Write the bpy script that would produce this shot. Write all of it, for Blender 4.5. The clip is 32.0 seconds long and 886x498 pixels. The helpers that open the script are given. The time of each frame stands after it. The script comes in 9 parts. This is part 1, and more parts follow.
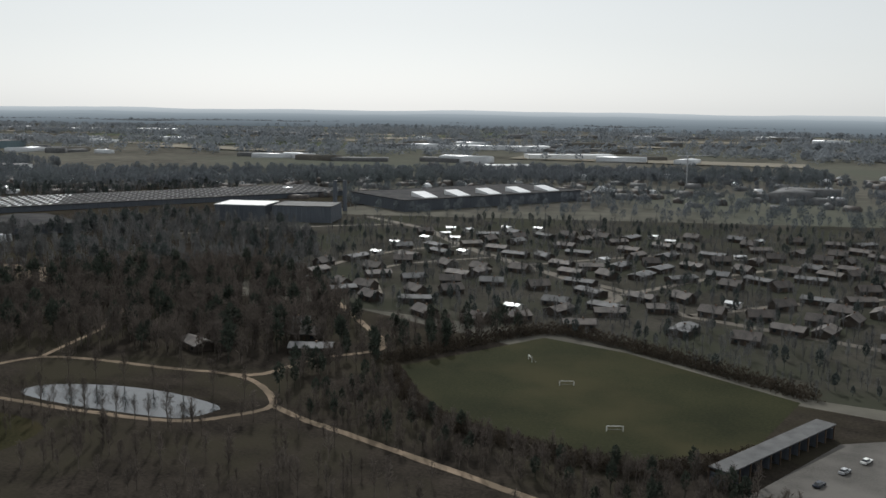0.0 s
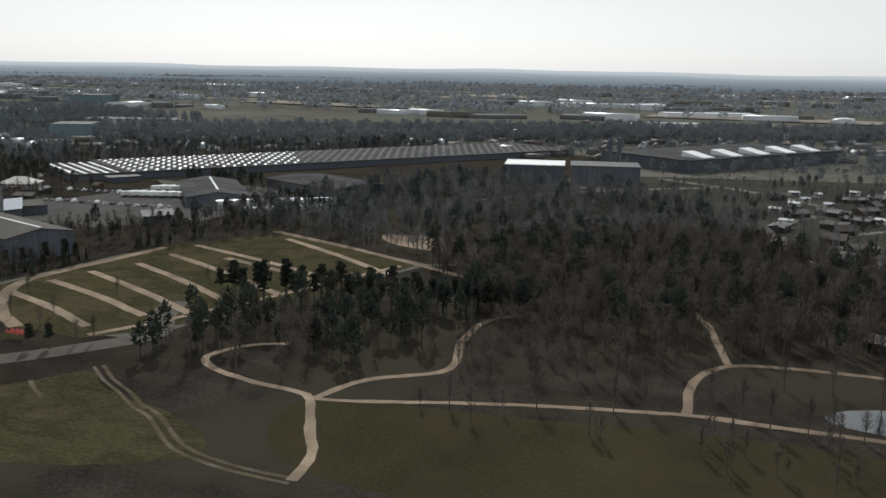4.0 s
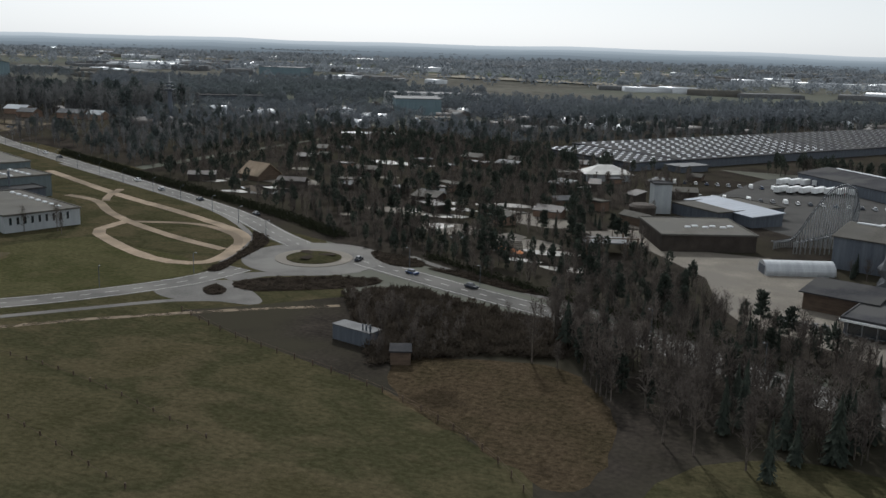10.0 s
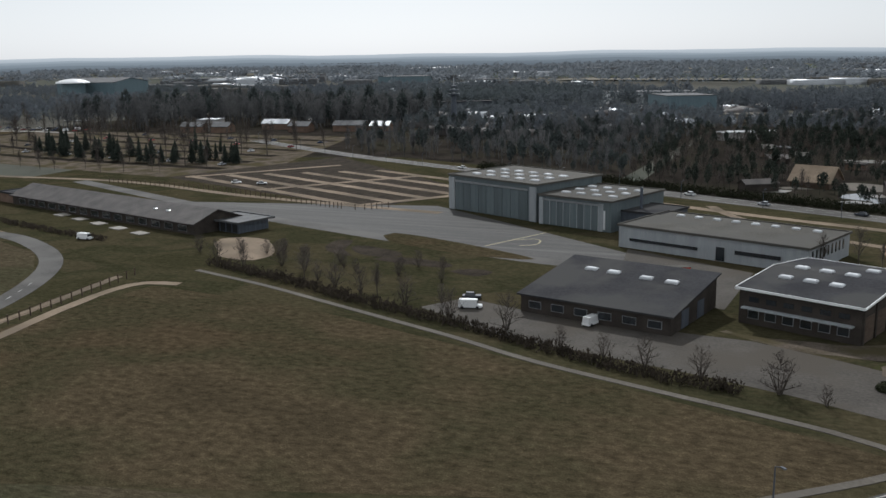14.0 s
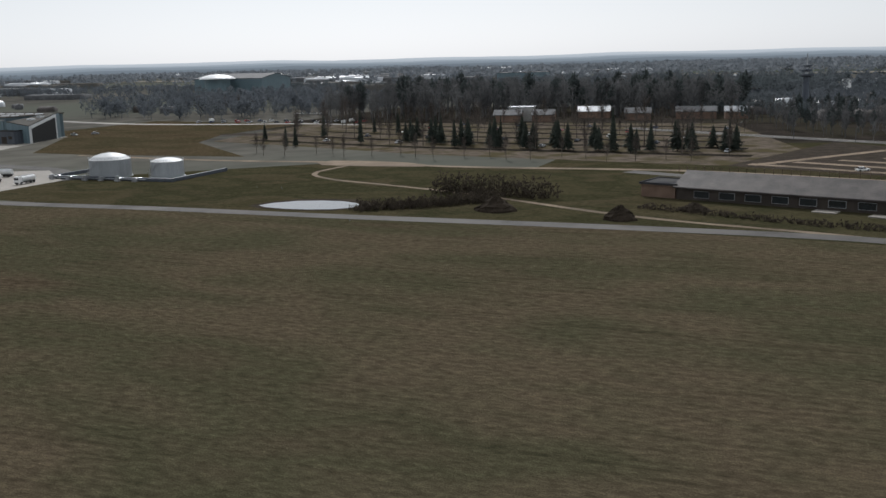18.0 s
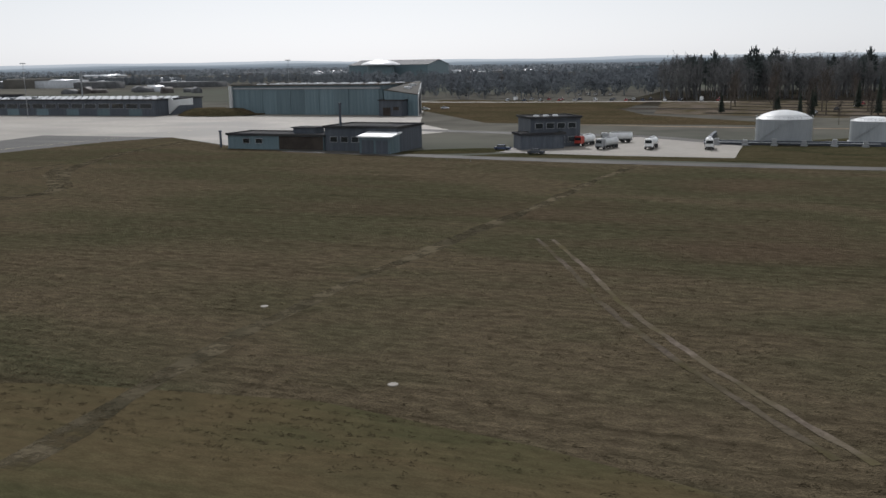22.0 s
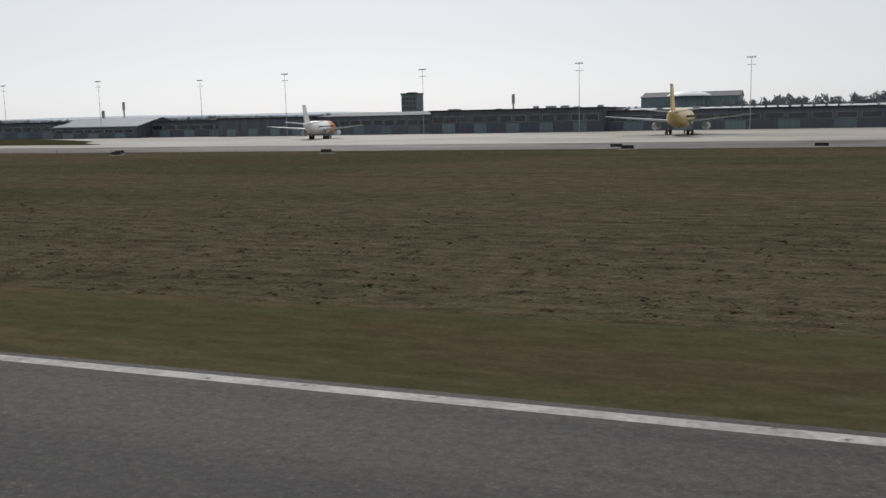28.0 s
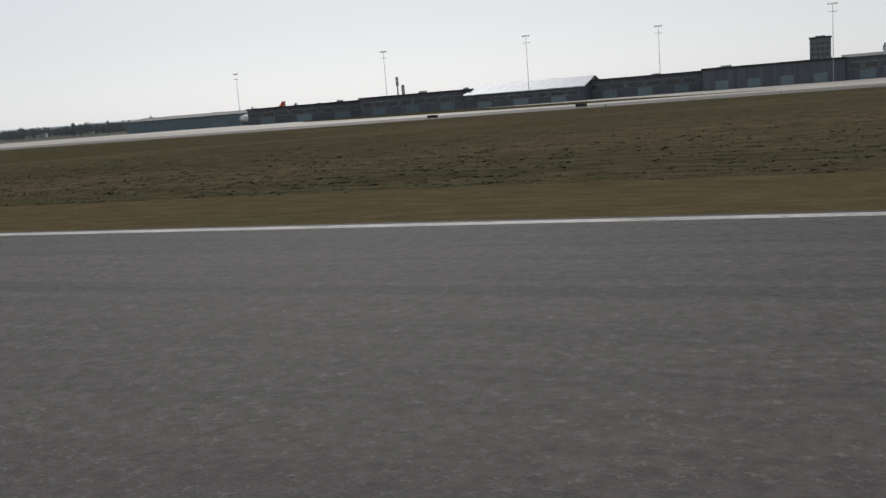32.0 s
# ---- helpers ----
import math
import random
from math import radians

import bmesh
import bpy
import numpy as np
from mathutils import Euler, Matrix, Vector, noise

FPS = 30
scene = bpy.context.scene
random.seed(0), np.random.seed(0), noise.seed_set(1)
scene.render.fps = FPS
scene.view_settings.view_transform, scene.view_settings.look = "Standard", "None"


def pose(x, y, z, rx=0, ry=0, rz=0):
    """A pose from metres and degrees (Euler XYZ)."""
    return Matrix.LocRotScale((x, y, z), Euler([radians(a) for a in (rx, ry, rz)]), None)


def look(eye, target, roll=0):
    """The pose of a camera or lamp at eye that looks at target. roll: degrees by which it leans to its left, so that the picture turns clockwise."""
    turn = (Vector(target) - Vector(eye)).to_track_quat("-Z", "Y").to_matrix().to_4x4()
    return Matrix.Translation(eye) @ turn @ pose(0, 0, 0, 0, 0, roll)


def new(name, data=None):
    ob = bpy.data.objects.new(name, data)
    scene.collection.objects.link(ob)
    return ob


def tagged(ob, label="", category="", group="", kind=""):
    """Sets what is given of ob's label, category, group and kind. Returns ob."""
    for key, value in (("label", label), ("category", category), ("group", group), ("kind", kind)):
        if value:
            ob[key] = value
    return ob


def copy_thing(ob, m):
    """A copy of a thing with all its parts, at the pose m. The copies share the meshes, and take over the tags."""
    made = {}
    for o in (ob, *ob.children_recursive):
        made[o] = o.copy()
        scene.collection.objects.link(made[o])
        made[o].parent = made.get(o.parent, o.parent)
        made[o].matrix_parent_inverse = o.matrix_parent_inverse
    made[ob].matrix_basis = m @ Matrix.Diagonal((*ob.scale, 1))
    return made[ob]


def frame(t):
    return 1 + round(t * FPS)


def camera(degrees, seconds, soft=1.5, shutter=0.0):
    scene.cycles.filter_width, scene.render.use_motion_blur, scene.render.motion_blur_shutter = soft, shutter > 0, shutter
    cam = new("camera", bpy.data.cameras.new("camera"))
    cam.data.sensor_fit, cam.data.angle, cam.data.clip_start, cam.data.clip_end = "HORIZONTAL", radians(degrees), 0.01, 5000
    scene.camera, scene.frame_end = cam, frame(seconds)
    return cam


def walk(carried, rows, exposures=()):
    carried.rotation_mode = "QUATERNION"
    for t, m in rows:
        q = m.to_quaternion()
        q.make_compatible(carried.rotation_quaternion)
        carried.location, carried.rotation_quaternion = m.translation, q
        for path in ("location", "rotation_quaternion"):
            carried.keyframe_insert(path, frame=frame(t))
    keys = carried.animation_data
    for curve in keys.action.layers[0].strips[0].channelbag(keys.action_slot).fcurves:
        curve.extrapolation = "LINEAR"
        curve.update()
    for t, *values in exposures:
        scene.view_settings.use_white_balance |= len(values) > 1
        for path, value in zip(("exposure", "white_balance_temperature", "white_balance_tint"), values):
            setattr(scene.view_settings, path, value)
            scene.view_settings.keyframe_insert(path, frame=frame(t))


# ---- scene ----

cam = camera(51.5, 32.0)
# t, x, y, z, yaw, pitch, roll
PATH = [
    (0.0, 0.00, -0.08, 57.53, 19.70, -8.79, 0.65),
    (0.5, -18.20, 0.24, 56.66, 20.09, -8.32, 0.38),
    (1.0, -36.50, 0.52, 55.79, 19.90, -8.36, 1.97),
    (1.5, -55.02, 0.72, 54.90, 19.79, -9.00, 2.63),
    (2.0, -73.86, 0.82, 53.97, 20.06, -10.42, 2.31),
    (2.5, -93.07, 0.79, 53.00, 20.29, -10.89, 1.32),
    (3.0, -112.46, 0.67, 52.02, 20.00, -11.48, 1.21),
    (3.5, -131.80, 0.52, 51.08, 19.68, -11.35, 0.90),
    (4.5, -169.39, 0.29, 49.39, 19.53, -11.17, 1.19),
    (5.5, -205.47, 0.19, 47.97, 19.38, -10.99, 1.48),
    (6.0, -223.29, 0.12, 47.30, 19.83, -11.01, 1.32),
    (6.5, -241.14, -0.01, 46.61, 20.41, -11.95, 1.51),
    (7.0, -259.10, -0.17, 45.88, 20.54, -11.88, 2.03),
    (7.5, -277.21, -0.33, 45.11, 20.65, -12.02, 0.85),
    (8.0, -295.51, -0.46, 44.26, 21.22, -10.85, 0.07),
    (8.5, -314.04, -0.54, 43.33, 21.14, -11.97, 0.43),
    (9.0, -332.75, -0.58, 42.33, 21.45, -12.38, 1.60),
    (9.5, -351.59, -0.56, 41.27, 21.63, -12.27, 1.58),
    (10.0, -370.50, -0.50, 40.17, 21.76, -12.61, 1.60),
    (10.5, -389.42, -0.40, 39.04, 21.89, -11.97, 0.83),
    (11.0, -408.33, -0.30, 37.89, 22.01, -11.82, 0.94),
    (11.5, -427.19, -0.22, 36.76, 22.34, -12.12, 1.14),
    (12.0, -445.96, -0.21, 35.64, 22.48, -11.39, 0.14),
    (12.5, -464.64, -0.29, 34.55, 22.40, -12.21, -0.48),
    (13.0, -483.29, -0.42, 33.46, 22.32, -12.29, -0.60),
    (13.5, -502.00, -0.55, 32.35, 22.38, -12.18, -0.56),
    (14.0, -520.84, -0.65, 31.19, 22.19, -11.95, -0.85),
    (14.5, -539.84, -0.67, 29.96, 21.97, -12.11, -0.53),
    (15.5, -577.78, -0.51, 27.51, 21.62, -11.78, -0.71),
    (16.5, -614.46, -0.17, 25.46, 21.27, -11.44, -0.90),
    (17.0, -632.21, 0.04, 24.61, 21.26, -11.00, -1.21),
    (17.5, -649.75, 0.26, 23.76, 21.34, -11.50, -1.20),
    (18.0, -667.21, 0.50, 22.85, 21.59, -11.60, -1.40),
    (18.5, -684.71, 0.73, 21.80, 21.59, -11.80, -1.21),
    (19.0, -702.21, 0.92, 20.63, 21.52, -11.80, -0.93),
    (19.5, -719.65, 1.04, 19.37, 21.27, -12.02, -0.48),
    (20.0, -736.96, 1.06, 18.06, 20.94, -12.19, 0.30),
    (20.5, -754.09, 0.94, 16.74, 20.76, -12.20, 0.02),
    (21.0, -771.09, 0.75, 15.43, 20.68, -11.96, -0.35),
    (21.5, -788.04, 0.52, 14.20, 20.73, -11.55, -0.59),
    (22.0, -805.00, 0.34, 13.08, 20.80, -11.34, -0.90),
    (22.5, -822.02, 0.24, 12.11, 20.67, -10.68, -0.86),
    (23.0, -839.08, 0.20, 11.25, 20.29, -9.77, -0.65),
    (23.5, -856.10, 0.20, 10.46, 20.13, -8.93, -1.11),
    (24.0, -873.04, 0.20, 9.68, 19.92, -9.42, -0.76),
    (24.5, -889.82, 0.17, 8.88, 20.38, -9.27, -1.64),
    (25.0, -906.35, 0.13, 8.07, 20.77, -10.05, -2.27),
    (25.5, -922.58, 0.11, 7.26, 21.22, -10.42, -2.75),
    (26.0, -938.67, 0.13, 6.50, 21.39, -10.65, -3.08),
    (26.5, -954.79, 0.21, 5.78, 21.36, -10.44, -3.19),
    (27.5, -986.85, 0.44, 4.39, 21.18, -8.90, -1.92),
    (28.5, -1018.19, 0.79, 3.48, 21.00, -7.36, -0.66),
    (29.0, -1033.55, 0.98, 3.19, 21.66, -6.75, -0.66),
    (29.5, -1048.74, 1.09, 2.80, 22.33, -7.99, -1.26),
    (30.0, -1063.81, 1.05, 2.51, 22.87, -8.44, -1.78),
    (30.5, -1078.83, 0.84, 2.24, 23.05, -9.23, -2.09),
    (31.0, -1093.80, 0.52, 1.98, 23.30, -9.44, -3.07),
    (31.5, -1108.71, 0.16, 1.84, 23.42, -9.20, -4.23),
    (32.0, -1123.58, -0.21, 1.75, 23.08, -8.95, -4.51),
]

walk(cam, [(t, pose(x, y, z, 90 + pitch, 0, yaw) @ pose(0, 0, 0, 0, 0, roll)) for t, x, y, z, yaw, pitch, roll in PATH],
     exposures=[(0, -0.2, 6150, 8), (2, -0.22, 6150, 8), (3, -0.08, 6150, 8), (4.5, -0.08, 6150, 8), (6, -0.14, 6050, 8), (9, -0.1, 5950, 8), (11, -0.08, 5950, 8), (14, -0.18, 5900, 9), (20, -0.18, 6000, 11), (26, -0.22, 6050, 12), (29, -0.27, 6150, 11), (32, -0.3, 6150, 11)])

# ---------------------------------------------------------------- sky and sun
SUN_DIR = Vector((-0.45, 0.89, 0.78)).normalized()      # towards the sun
world = bpy.data.worlds.new("hazy_spring_sky")
scene.world = world
world.use_nodes = True
wn, wl = world.node_tree.nodes, world.node_tree.links
sky = wn.new("ShaderNodeTexSky")
sky.sky_type, sky.sun_disc = "NISHITA", False
sky.sun_elevation = math.asin(SUN_DIR.z)
sky.sun_rotation = math.atan2(SUN_DIR.x, SUN_DIR.y)
sky.air_density, sky.dust_density, sky.ozone_density, sky.altitude = 1.0, 1.2, 1.0, 100
pale = wn.new("ShaderNodeHueSaturation")
pale.inputs["Saturation"].default_value, pale.inputs["Value"].default_value = 0.3, 0.09
haze = wn.new("ShaderNodeMix")                     # thin high cloud evens out the sky
haze.data_type = "RGBA"
haze.inputs[0].default_value = 0.6
haze.inputs[7].default_value = (0.93, 0.92, 0.885, 1)
wl.new(sky.outputs[0], pale.inputs["Color"])
wl.new(pale.outputs[0], haze.inputs[6])
wl.new(haze.outputs[2], wn["Background"].inputs[0])
wn["Background"].inputs[1].default_value = 1.0
sun = new("sun", bpy.data.lights.new("sun", "SUN"))
sun.data.energy, sun.data.angle, sun.data.color = 3.3, radians(0.6), (1.0, 0.95, 0.88)
sun.matrix_basis = look(SUN_DIR * 500, (0, 0, 0))

# ---------------------------------------------------------------- materials
def nodes_of(m):
    m.use_nodes = True
    return m.node_tree.nodes, m.node_tree.links


def surface(name, low, high, rough=0.8, scale=0.5, fine=6.0, metal=0.0, bump=0.15, stretch=(1, 1, 1), spec=0.3, patch=0.0, third=None, turn=0.0, blend=1.0, through_light=0.0):
    """Two scales of noise between the colours low and high; stretch lengthens the grain, third adds large patches."""
    m = bpy.data.materials.new(name)
    nd, lk = nodes_of(m)
    bs = nd["Principled BSDF"]
    tc = nd.new("ShaderNodeTexCoord")
    mp = nd.new("ShaderNodeMapping")
    mp.inputs["Scale"].default_value = stretch
    mp.inputs["Rotation"].default_value = (0, 0, radians(turn))
    lk.new(tc.outputs["Object"], mp.inputs["Vector"])
    n1, n2 = nd.new("ShaderNodeTexNoise"), nd.new("ShaderNodeTexNoise")
    n1.inputs["Scale"].default_value, n1.inputs["Detail"].default_value = scale, 6
    n2.inputs["Scale"].default_value, n2.inputs["Detail"].default_value = fine, 5
    for n in (n1, n2):
        lk.new(mp.outputs[0], n.inputs["Vector"])
    mx = nd.new("ShaderNodeMix")
    mx.data_type = "FLOAT"
    mx.inputs[0].default_value = 0.45
    lk.new(n1.outputs["Fac"], mx.inputs[2])
    lk.new(n2.outputs["Fac"], mx.inputs[3])
    rp = nd.new("ShaderNodeValToRGB")
    rp.color_ramp.elements[0].position, rp.color_ramp.elements[1].position = 0.36, 0.64
    rp.color_ramp.elements[0].color, rp.color_ramp.elements[1].color = (*low, 1), (*high, 1)
    lk.new(mx.outputs[0], rp.inputs[0])
    out = rp.outputs[0]
    if third:
        n3 = nd.new("ShaderNodeTexNoise")
        n3.inputs["Scale"].default_value, n3.inputs["Detail"].default_value = patch, 4
        lk.new(tc.outputs["Object"], n3.inputs["Vector"])
        r3 = nd.new("ShaderNodeValToRGB")
        r3.color_ramp.elements[0].position, r3.color_ramp.elements[1].position = 0.45, 0.6
        lk.new(n3.outputs["Fac"], r3.inputs[0])
        m3 = nd.new("ShaderNodeMix")
        m3.data_type = "RGBA"
        soft = nd.new("ShaderNodeMath")
        soft.operation = "MULTIPLY"
        soft.inputs[1].default_value = blend
        lk.new(r3.outputs[0], soft.inputs[0])
        lk.new(soft.outputs[0], m3.inputs[0])
        lk.new(out, m3.inputs[6])
        m3.inputs[7].default_value = (*third, 1)
        out = m3.outputs[2]
    # objects that share a mesh differ a little in tone
    oi = nd.new("ShaderNodeObjectInfo")
    hs = nd.new("ShaderNodeHueSaturation")
    mr = nd.new("ShaderNodeMapRange")
    mr.inputs[3].default_value, mr.inputs[4].default_value = 0.85, 1.15
    lk.new(oi.outputs["Random"], mr.inputs[0])
    lk.new(mr.outputs[0], hs.inputs["Value"])
    lk.new(out, hs.inputs["Color"])
    lk.new(hs.outputs[0], bs.inputs["Base Color"])
    bs.inputs["Roughness"].default_value, bs.inputs["Metallic"].default_value = rough, metal
    bs.inputs["Specular IOR Level"].default_value = spec
    if through_light:                              # fine twigs let part of the light through
        tl, ms = nd.new("ShaderNodeBsdfTranslucent"), nd.new("ShaderNodeMixShader")
        ms.inputs[0].default_value = through_light
        lk.new(hs.outputs[0], tl.inputs["Color"])
        lk.new(bs.outputs[0], ms.inputs[1])
        lk.new(tl.outputs[0], ms.inputs[2])
        lk.new(ms.outputs[0], nd["Material Output"].inputs[0])
    if bump:
        bp = nd.new("ShaderNodeBump")
        bp.inputs["Strength"].default_value, bp.inputs["Distance"].default_value = bump, 0.3
        lk.new(mx.outputs[0], bp.inputs["Height"])
        lk.new(bp.outputs[0], bs.inputs["Normal"])
    return m


def layered(name, tones, patch, patch_stretch, grain, grain_stretch, depth, rows=0.0, row_depth=0.0, rough=0.9, spec=0.0, bump=0.3, relief=0.04, speck=0.0):
    """Ground in broad soft patches of several tones, with clumps or grit over it and, if wanted, mowing rows along x."""
    m = bpy.data.materials.new(name)
    nd, lk = nodes_of(m)
    bs = nd["Principled BSDF"]
    tc = nd.new("ShaderNodeTexCoord")

    def noise(scale, stretch, detail, shift=0.0):
        mp = nd.new("ShaderNodeMapping")
        mp.inputs["Scale"].default_value = (*stretch, 1)
        mp.inputs["Location"].default_value = (shift, shift * 1.7, 0)
        lk.new(tc.outputs["Object"], mp.inputs["Vector"])
        n = nd.new("ShaderNodeTexNoise")
        n.inputs["Scale"].default_value, n.inputs["Detail"].default_value = scale, detail
        n.inputs["Roughness"].default_value = 0.6
        lk.new(mp.outputs[0], n.inputs["Vector"])
        return n.outputs["Fac"]

    def spread(value, lo, hi, a=0.3, b=0.7):
        r = nd.new("ShaderNodeMapRange")
        for k, v in enumerate((a, b, lo, hi)):
            r.inputs[k + 1].default_value = v
        lk.new(value, r.inputs[0])
        return r.outputs[0]

    def times(a, b):
        t = nd.new("ShaderNodeMath")
        t.operation = "MULTIPLY"
        lk.new(a, t.inputs[0])
        lk.new(b, t.inputs[1])
        return t.outputs[0]

    rp = nd.new("ShaderNodeValToRGB")
    el = rp.color_ramp.elements
    while len(el) < len(tones):
        el.new(0.5)
    for k, c in enumerate(tones):
        el[k].position = 0.34 + 0.32 * k / (len(tones) - 1)
        el[k].color = (*c, 1)
    lk.new(noise(patch, patch_stretch, 5), rp.inputs[0])
    clump = noise(grain, grain_stretch, 7, 3.1)
    value = times(spread(clump, 1 - depth, 1 + depth), spread(noise(grain * 6.3, (0.8, 1.0), 3, 7.7), 1 - depth * 0.6, 1 + depth * 0.6))
    if rows:
        cut = spread(noise(1.0 / rows, (0.07, 1.0), 5, 2.3), 1 - row_depth, 1.0, 0.36, 0.52)
        keep = nd.new("ShaderNodeMix")
        keep.data_type = "FLOAT"
        keep.inputs[3].default_value = 1.0
        lk.new(spread(noise(0.11, (0.35, 1.0), 3, 11.0), 0.0, 1.0, 0.42, 0.58), keep.inputs[0])
        lk.new(cut, keep.inputs[2])
        value = times(value, keep.outputs[0])
    if speck:
        value = times(value, spread(noise(grain * 2.0, (1, 1), 2, 5.0), 1.0, 1.0 + speck, 0.58, 0.68))
    hs = nd.new("ShaderNodeHueSaturation")
    lk.new(value, hs.inputs["Value"])
    lk.new(rp.outputs[0], hs.inputs["Color"])
    lk.new(hs.outputs[0], bs.inputs["Base Color"])
    bs.inputs["Roughness"].default_value = rough
    bs.inputs["Specular IOR Level"].default_value = spec
    bp = nd.new("ShaderNodeBump")
    bp.inputs["Strength"].default_value, bp.inputs["Distance"].default_value = bump, relief
    lk.new(value, bp.inputs["Height"])
    lk.new(bp.outputs[0], bs.inputs["Normal"])
    return m


def plain(name, colour, rough=0.6, metal=0.0, spec=0.4, vary=0.12, scale=1.5):
    k = [max(0.0, c * (1 - vary)) for c in colour]
    h = [min(1.0, c * (1 + vary)) for c in colour]
    return surface(name, k, h, rough, scale, scale * 9, metal, 0.05, spec=spec)


def broken(m, scale, lo, hi, stretch=(1, 1, 1)):
    """Wear a surface layer through in uneven spots, so that the ground below shows between them."""
    nd, lk = nodes_of(m)
    tc, mp, n, r = (nd.new(k) for k in ("ShaderNodeTexCoord", "ShaderNodeMapping", "ShaderNodeTexNoise", "ShaderNodeMapRange"))
    mp.inputs["Scale"].default_value = stretch
    n.inputs["Scale"].default_value, n.inputs["Detail"].default_value, n.inputs["Roughness"].default_value = scale, 6, 0.65
    r.inputs[1].default_value, r.inputs[2].default_value = lo, hi
    lk.new(tc.outputs["Object"], mp.inputs["Vector"])
    lk.new(mp.outputs[0], n.inputs["Vector"])
    lk.new(n.outputs["Fac"], r.inputs[0])
    lk.new(r.outputs[0], nd["Principled BSDF"].inputs["Alpha"])
    return m


# ---------------------------------------------------------------- mesh helpers
def obj_of(name, bm, mat=None):
    me = bpy.data.meshes.new(name)
    bm.to_mesh(me)
    bm.free()
    ob = new(name, me)
    if mat:
        me.materials.append(mat)
    return ob


def part(name, bm, material, parent, label=""):
    ob = obj_of(name, bm, material)
    ob.parent = parent
    if label:
        tagged(ob, label)
    return ob


def raw(name, verts, faces, mat, parent=None):
    me = bpy.data.meshes.new(name)
    me.from_pydata([tuple(v) for v in verts], [], [tuple(f) for f in faces])
    me.update()
    me.materials.append(mat)
    ob = new(name, me)
    if parent:
        ob.parent = parent
    return ob


def thing(name, label, category, at=(0, 0, 0), turn=0.0, group=""):
    return tagged(place(new(name), at, turn), label, category, group)


def place(ob, at, turn=0.0, tilt=0.0):
    ob.matrix_basis = pose(at[0], at[1], at[2], 0, tilt, turn)
    return ob


def box(bm, x0, x1, y0, y1, z0, z1, taper=0.0):
    """A box; taper draws its top in on all sides."""
    t = taper
    co = [(x0, y0, z0), (x1, y0, z0), (x1, y1, z0), (x0, y1, z0), (x0 + t, y0 + t, z1), (x1 - t, y0 + t, z1), (x1 - t, y1 - t, z1), (x0 + t, y1 - t, z1)]
    v = [bm.verts.new(c) for c in co]
    for f in ((3, 2, 1, 0), (4, 5, 6, 7), (0, 1, 5, 4), (1, 2, 6, 5), (2, 3, 7, 6), (3, 0, 4, 7)):
        bm.faces.new([v[i] for i in f])
    return v


def boxes(*rows):
    bm = bmesh.new()
    for r in rows:
        box(bm, *r)
    return bm


def tube(bm, a, b, r0, r1, n=8, caps=True):
    """A tapered round bar from a to b."""
    a, b = Vector(a), Vector(b)
    d = (b - a).normalized()
    s = d.orthogonal().normalized()
    u = d.cross(s)
    ring = []
    for p, r in ((a, r0), (b, r1)):
        ring.append([bm.verts.new(p + (s * math.cos(k * math.tau / n) + u * math.sin(k * math.tau / n)) * r) for k in range(n)])
    for k in range(n):
        bm.faces.new((ring[0][k], ring[0][(k + 1) % n], ring[1][(k + 1) % n], ring[1][k]))
    if caps:
        bm.faces.new(ring[0][::-1])
        bm.faces.new(ring[1])


def lathe(bm, profile, n=24, at=(0, 0, 0)):
    """Rings of (radius, height), joined and closed at both ends."""
    rings = [[bm.verts.new((at[0] + r * math.cos(k * math.tau / n), at[1] + r * math.sin(k * math.tau / n), at[2] + z)) for k in range(n)] for r, z in profile]
    for lo, hi in zip(rings, rings[1:]):
        for k in range(n):
            bm.faces.new((lo[k], lo[(k + 1) % n], hi[(k + 1) % n], hi[k]))
    bm.faces.new(rings[0][::-1])
    bm.faces.new(rings[-1])


def prism(bm, outline, z0, z1):
    """An upright prism over an outline of (x, y), anticlockwise."""
    lo = [bm.verts.new((x, y, z0)) for x, y in outline]
    hi = [bm.verts.new((x, y, z1)) for x, y in outline]
    n = len(outline)
    for k in range(n):
        bm.faces.new((lo[k], lo[(k + 1) % n], hi[(k + 1) % n], hi[k]))
    bm.faces.new(hi)
    bm.faces.new(lo[::-1])


def extrude_y(bm, outline, y0, y1):
    """A prism along y over an outline of (x, z)."""
    lo = [bm.verts.new((x, y0, z)) for x, z in outline]
    hi = [bm.verts.new((x, y1, z)) for x, z in outline]
    n = len(outline)
    for k in range(n):
        bm.faces.new((lo[k], lo[(k + 1) % n], hi[(k + 1) % n], hi[k]))
    bm.faces.new(lo[::-1])
    bm.faces.new(hi)


def smooth_line(pts, step=3.0, closed=False):
    """A rounded line through the points, with a point about every step metres."""
    p = [Vector((a, b, 0)) for a, b in pts]
    if closed:
        p = [p[-1], *p, p[0], p[1]]
    else:
        p = [p[0] * 2 - p[1], *p, p[-1] * 2 - p[-2]]
    out = []
    for k in range(1, len(p) - 2):
        n = max(2, int((p[k + 1] - p[k]).length / step))
        for j in range(n):
            t = j / n
            a, b, c, d = p[k - 1:k + 3]
            out.append(0.5 * (2 * b + (c - a) * t + (2 * a - 5 * b + 4 * c - d) * t * t + (3 * b - a - 3 * c + d) * t ** 3))
    if not closed:
        out.append(p[-2])
    return out


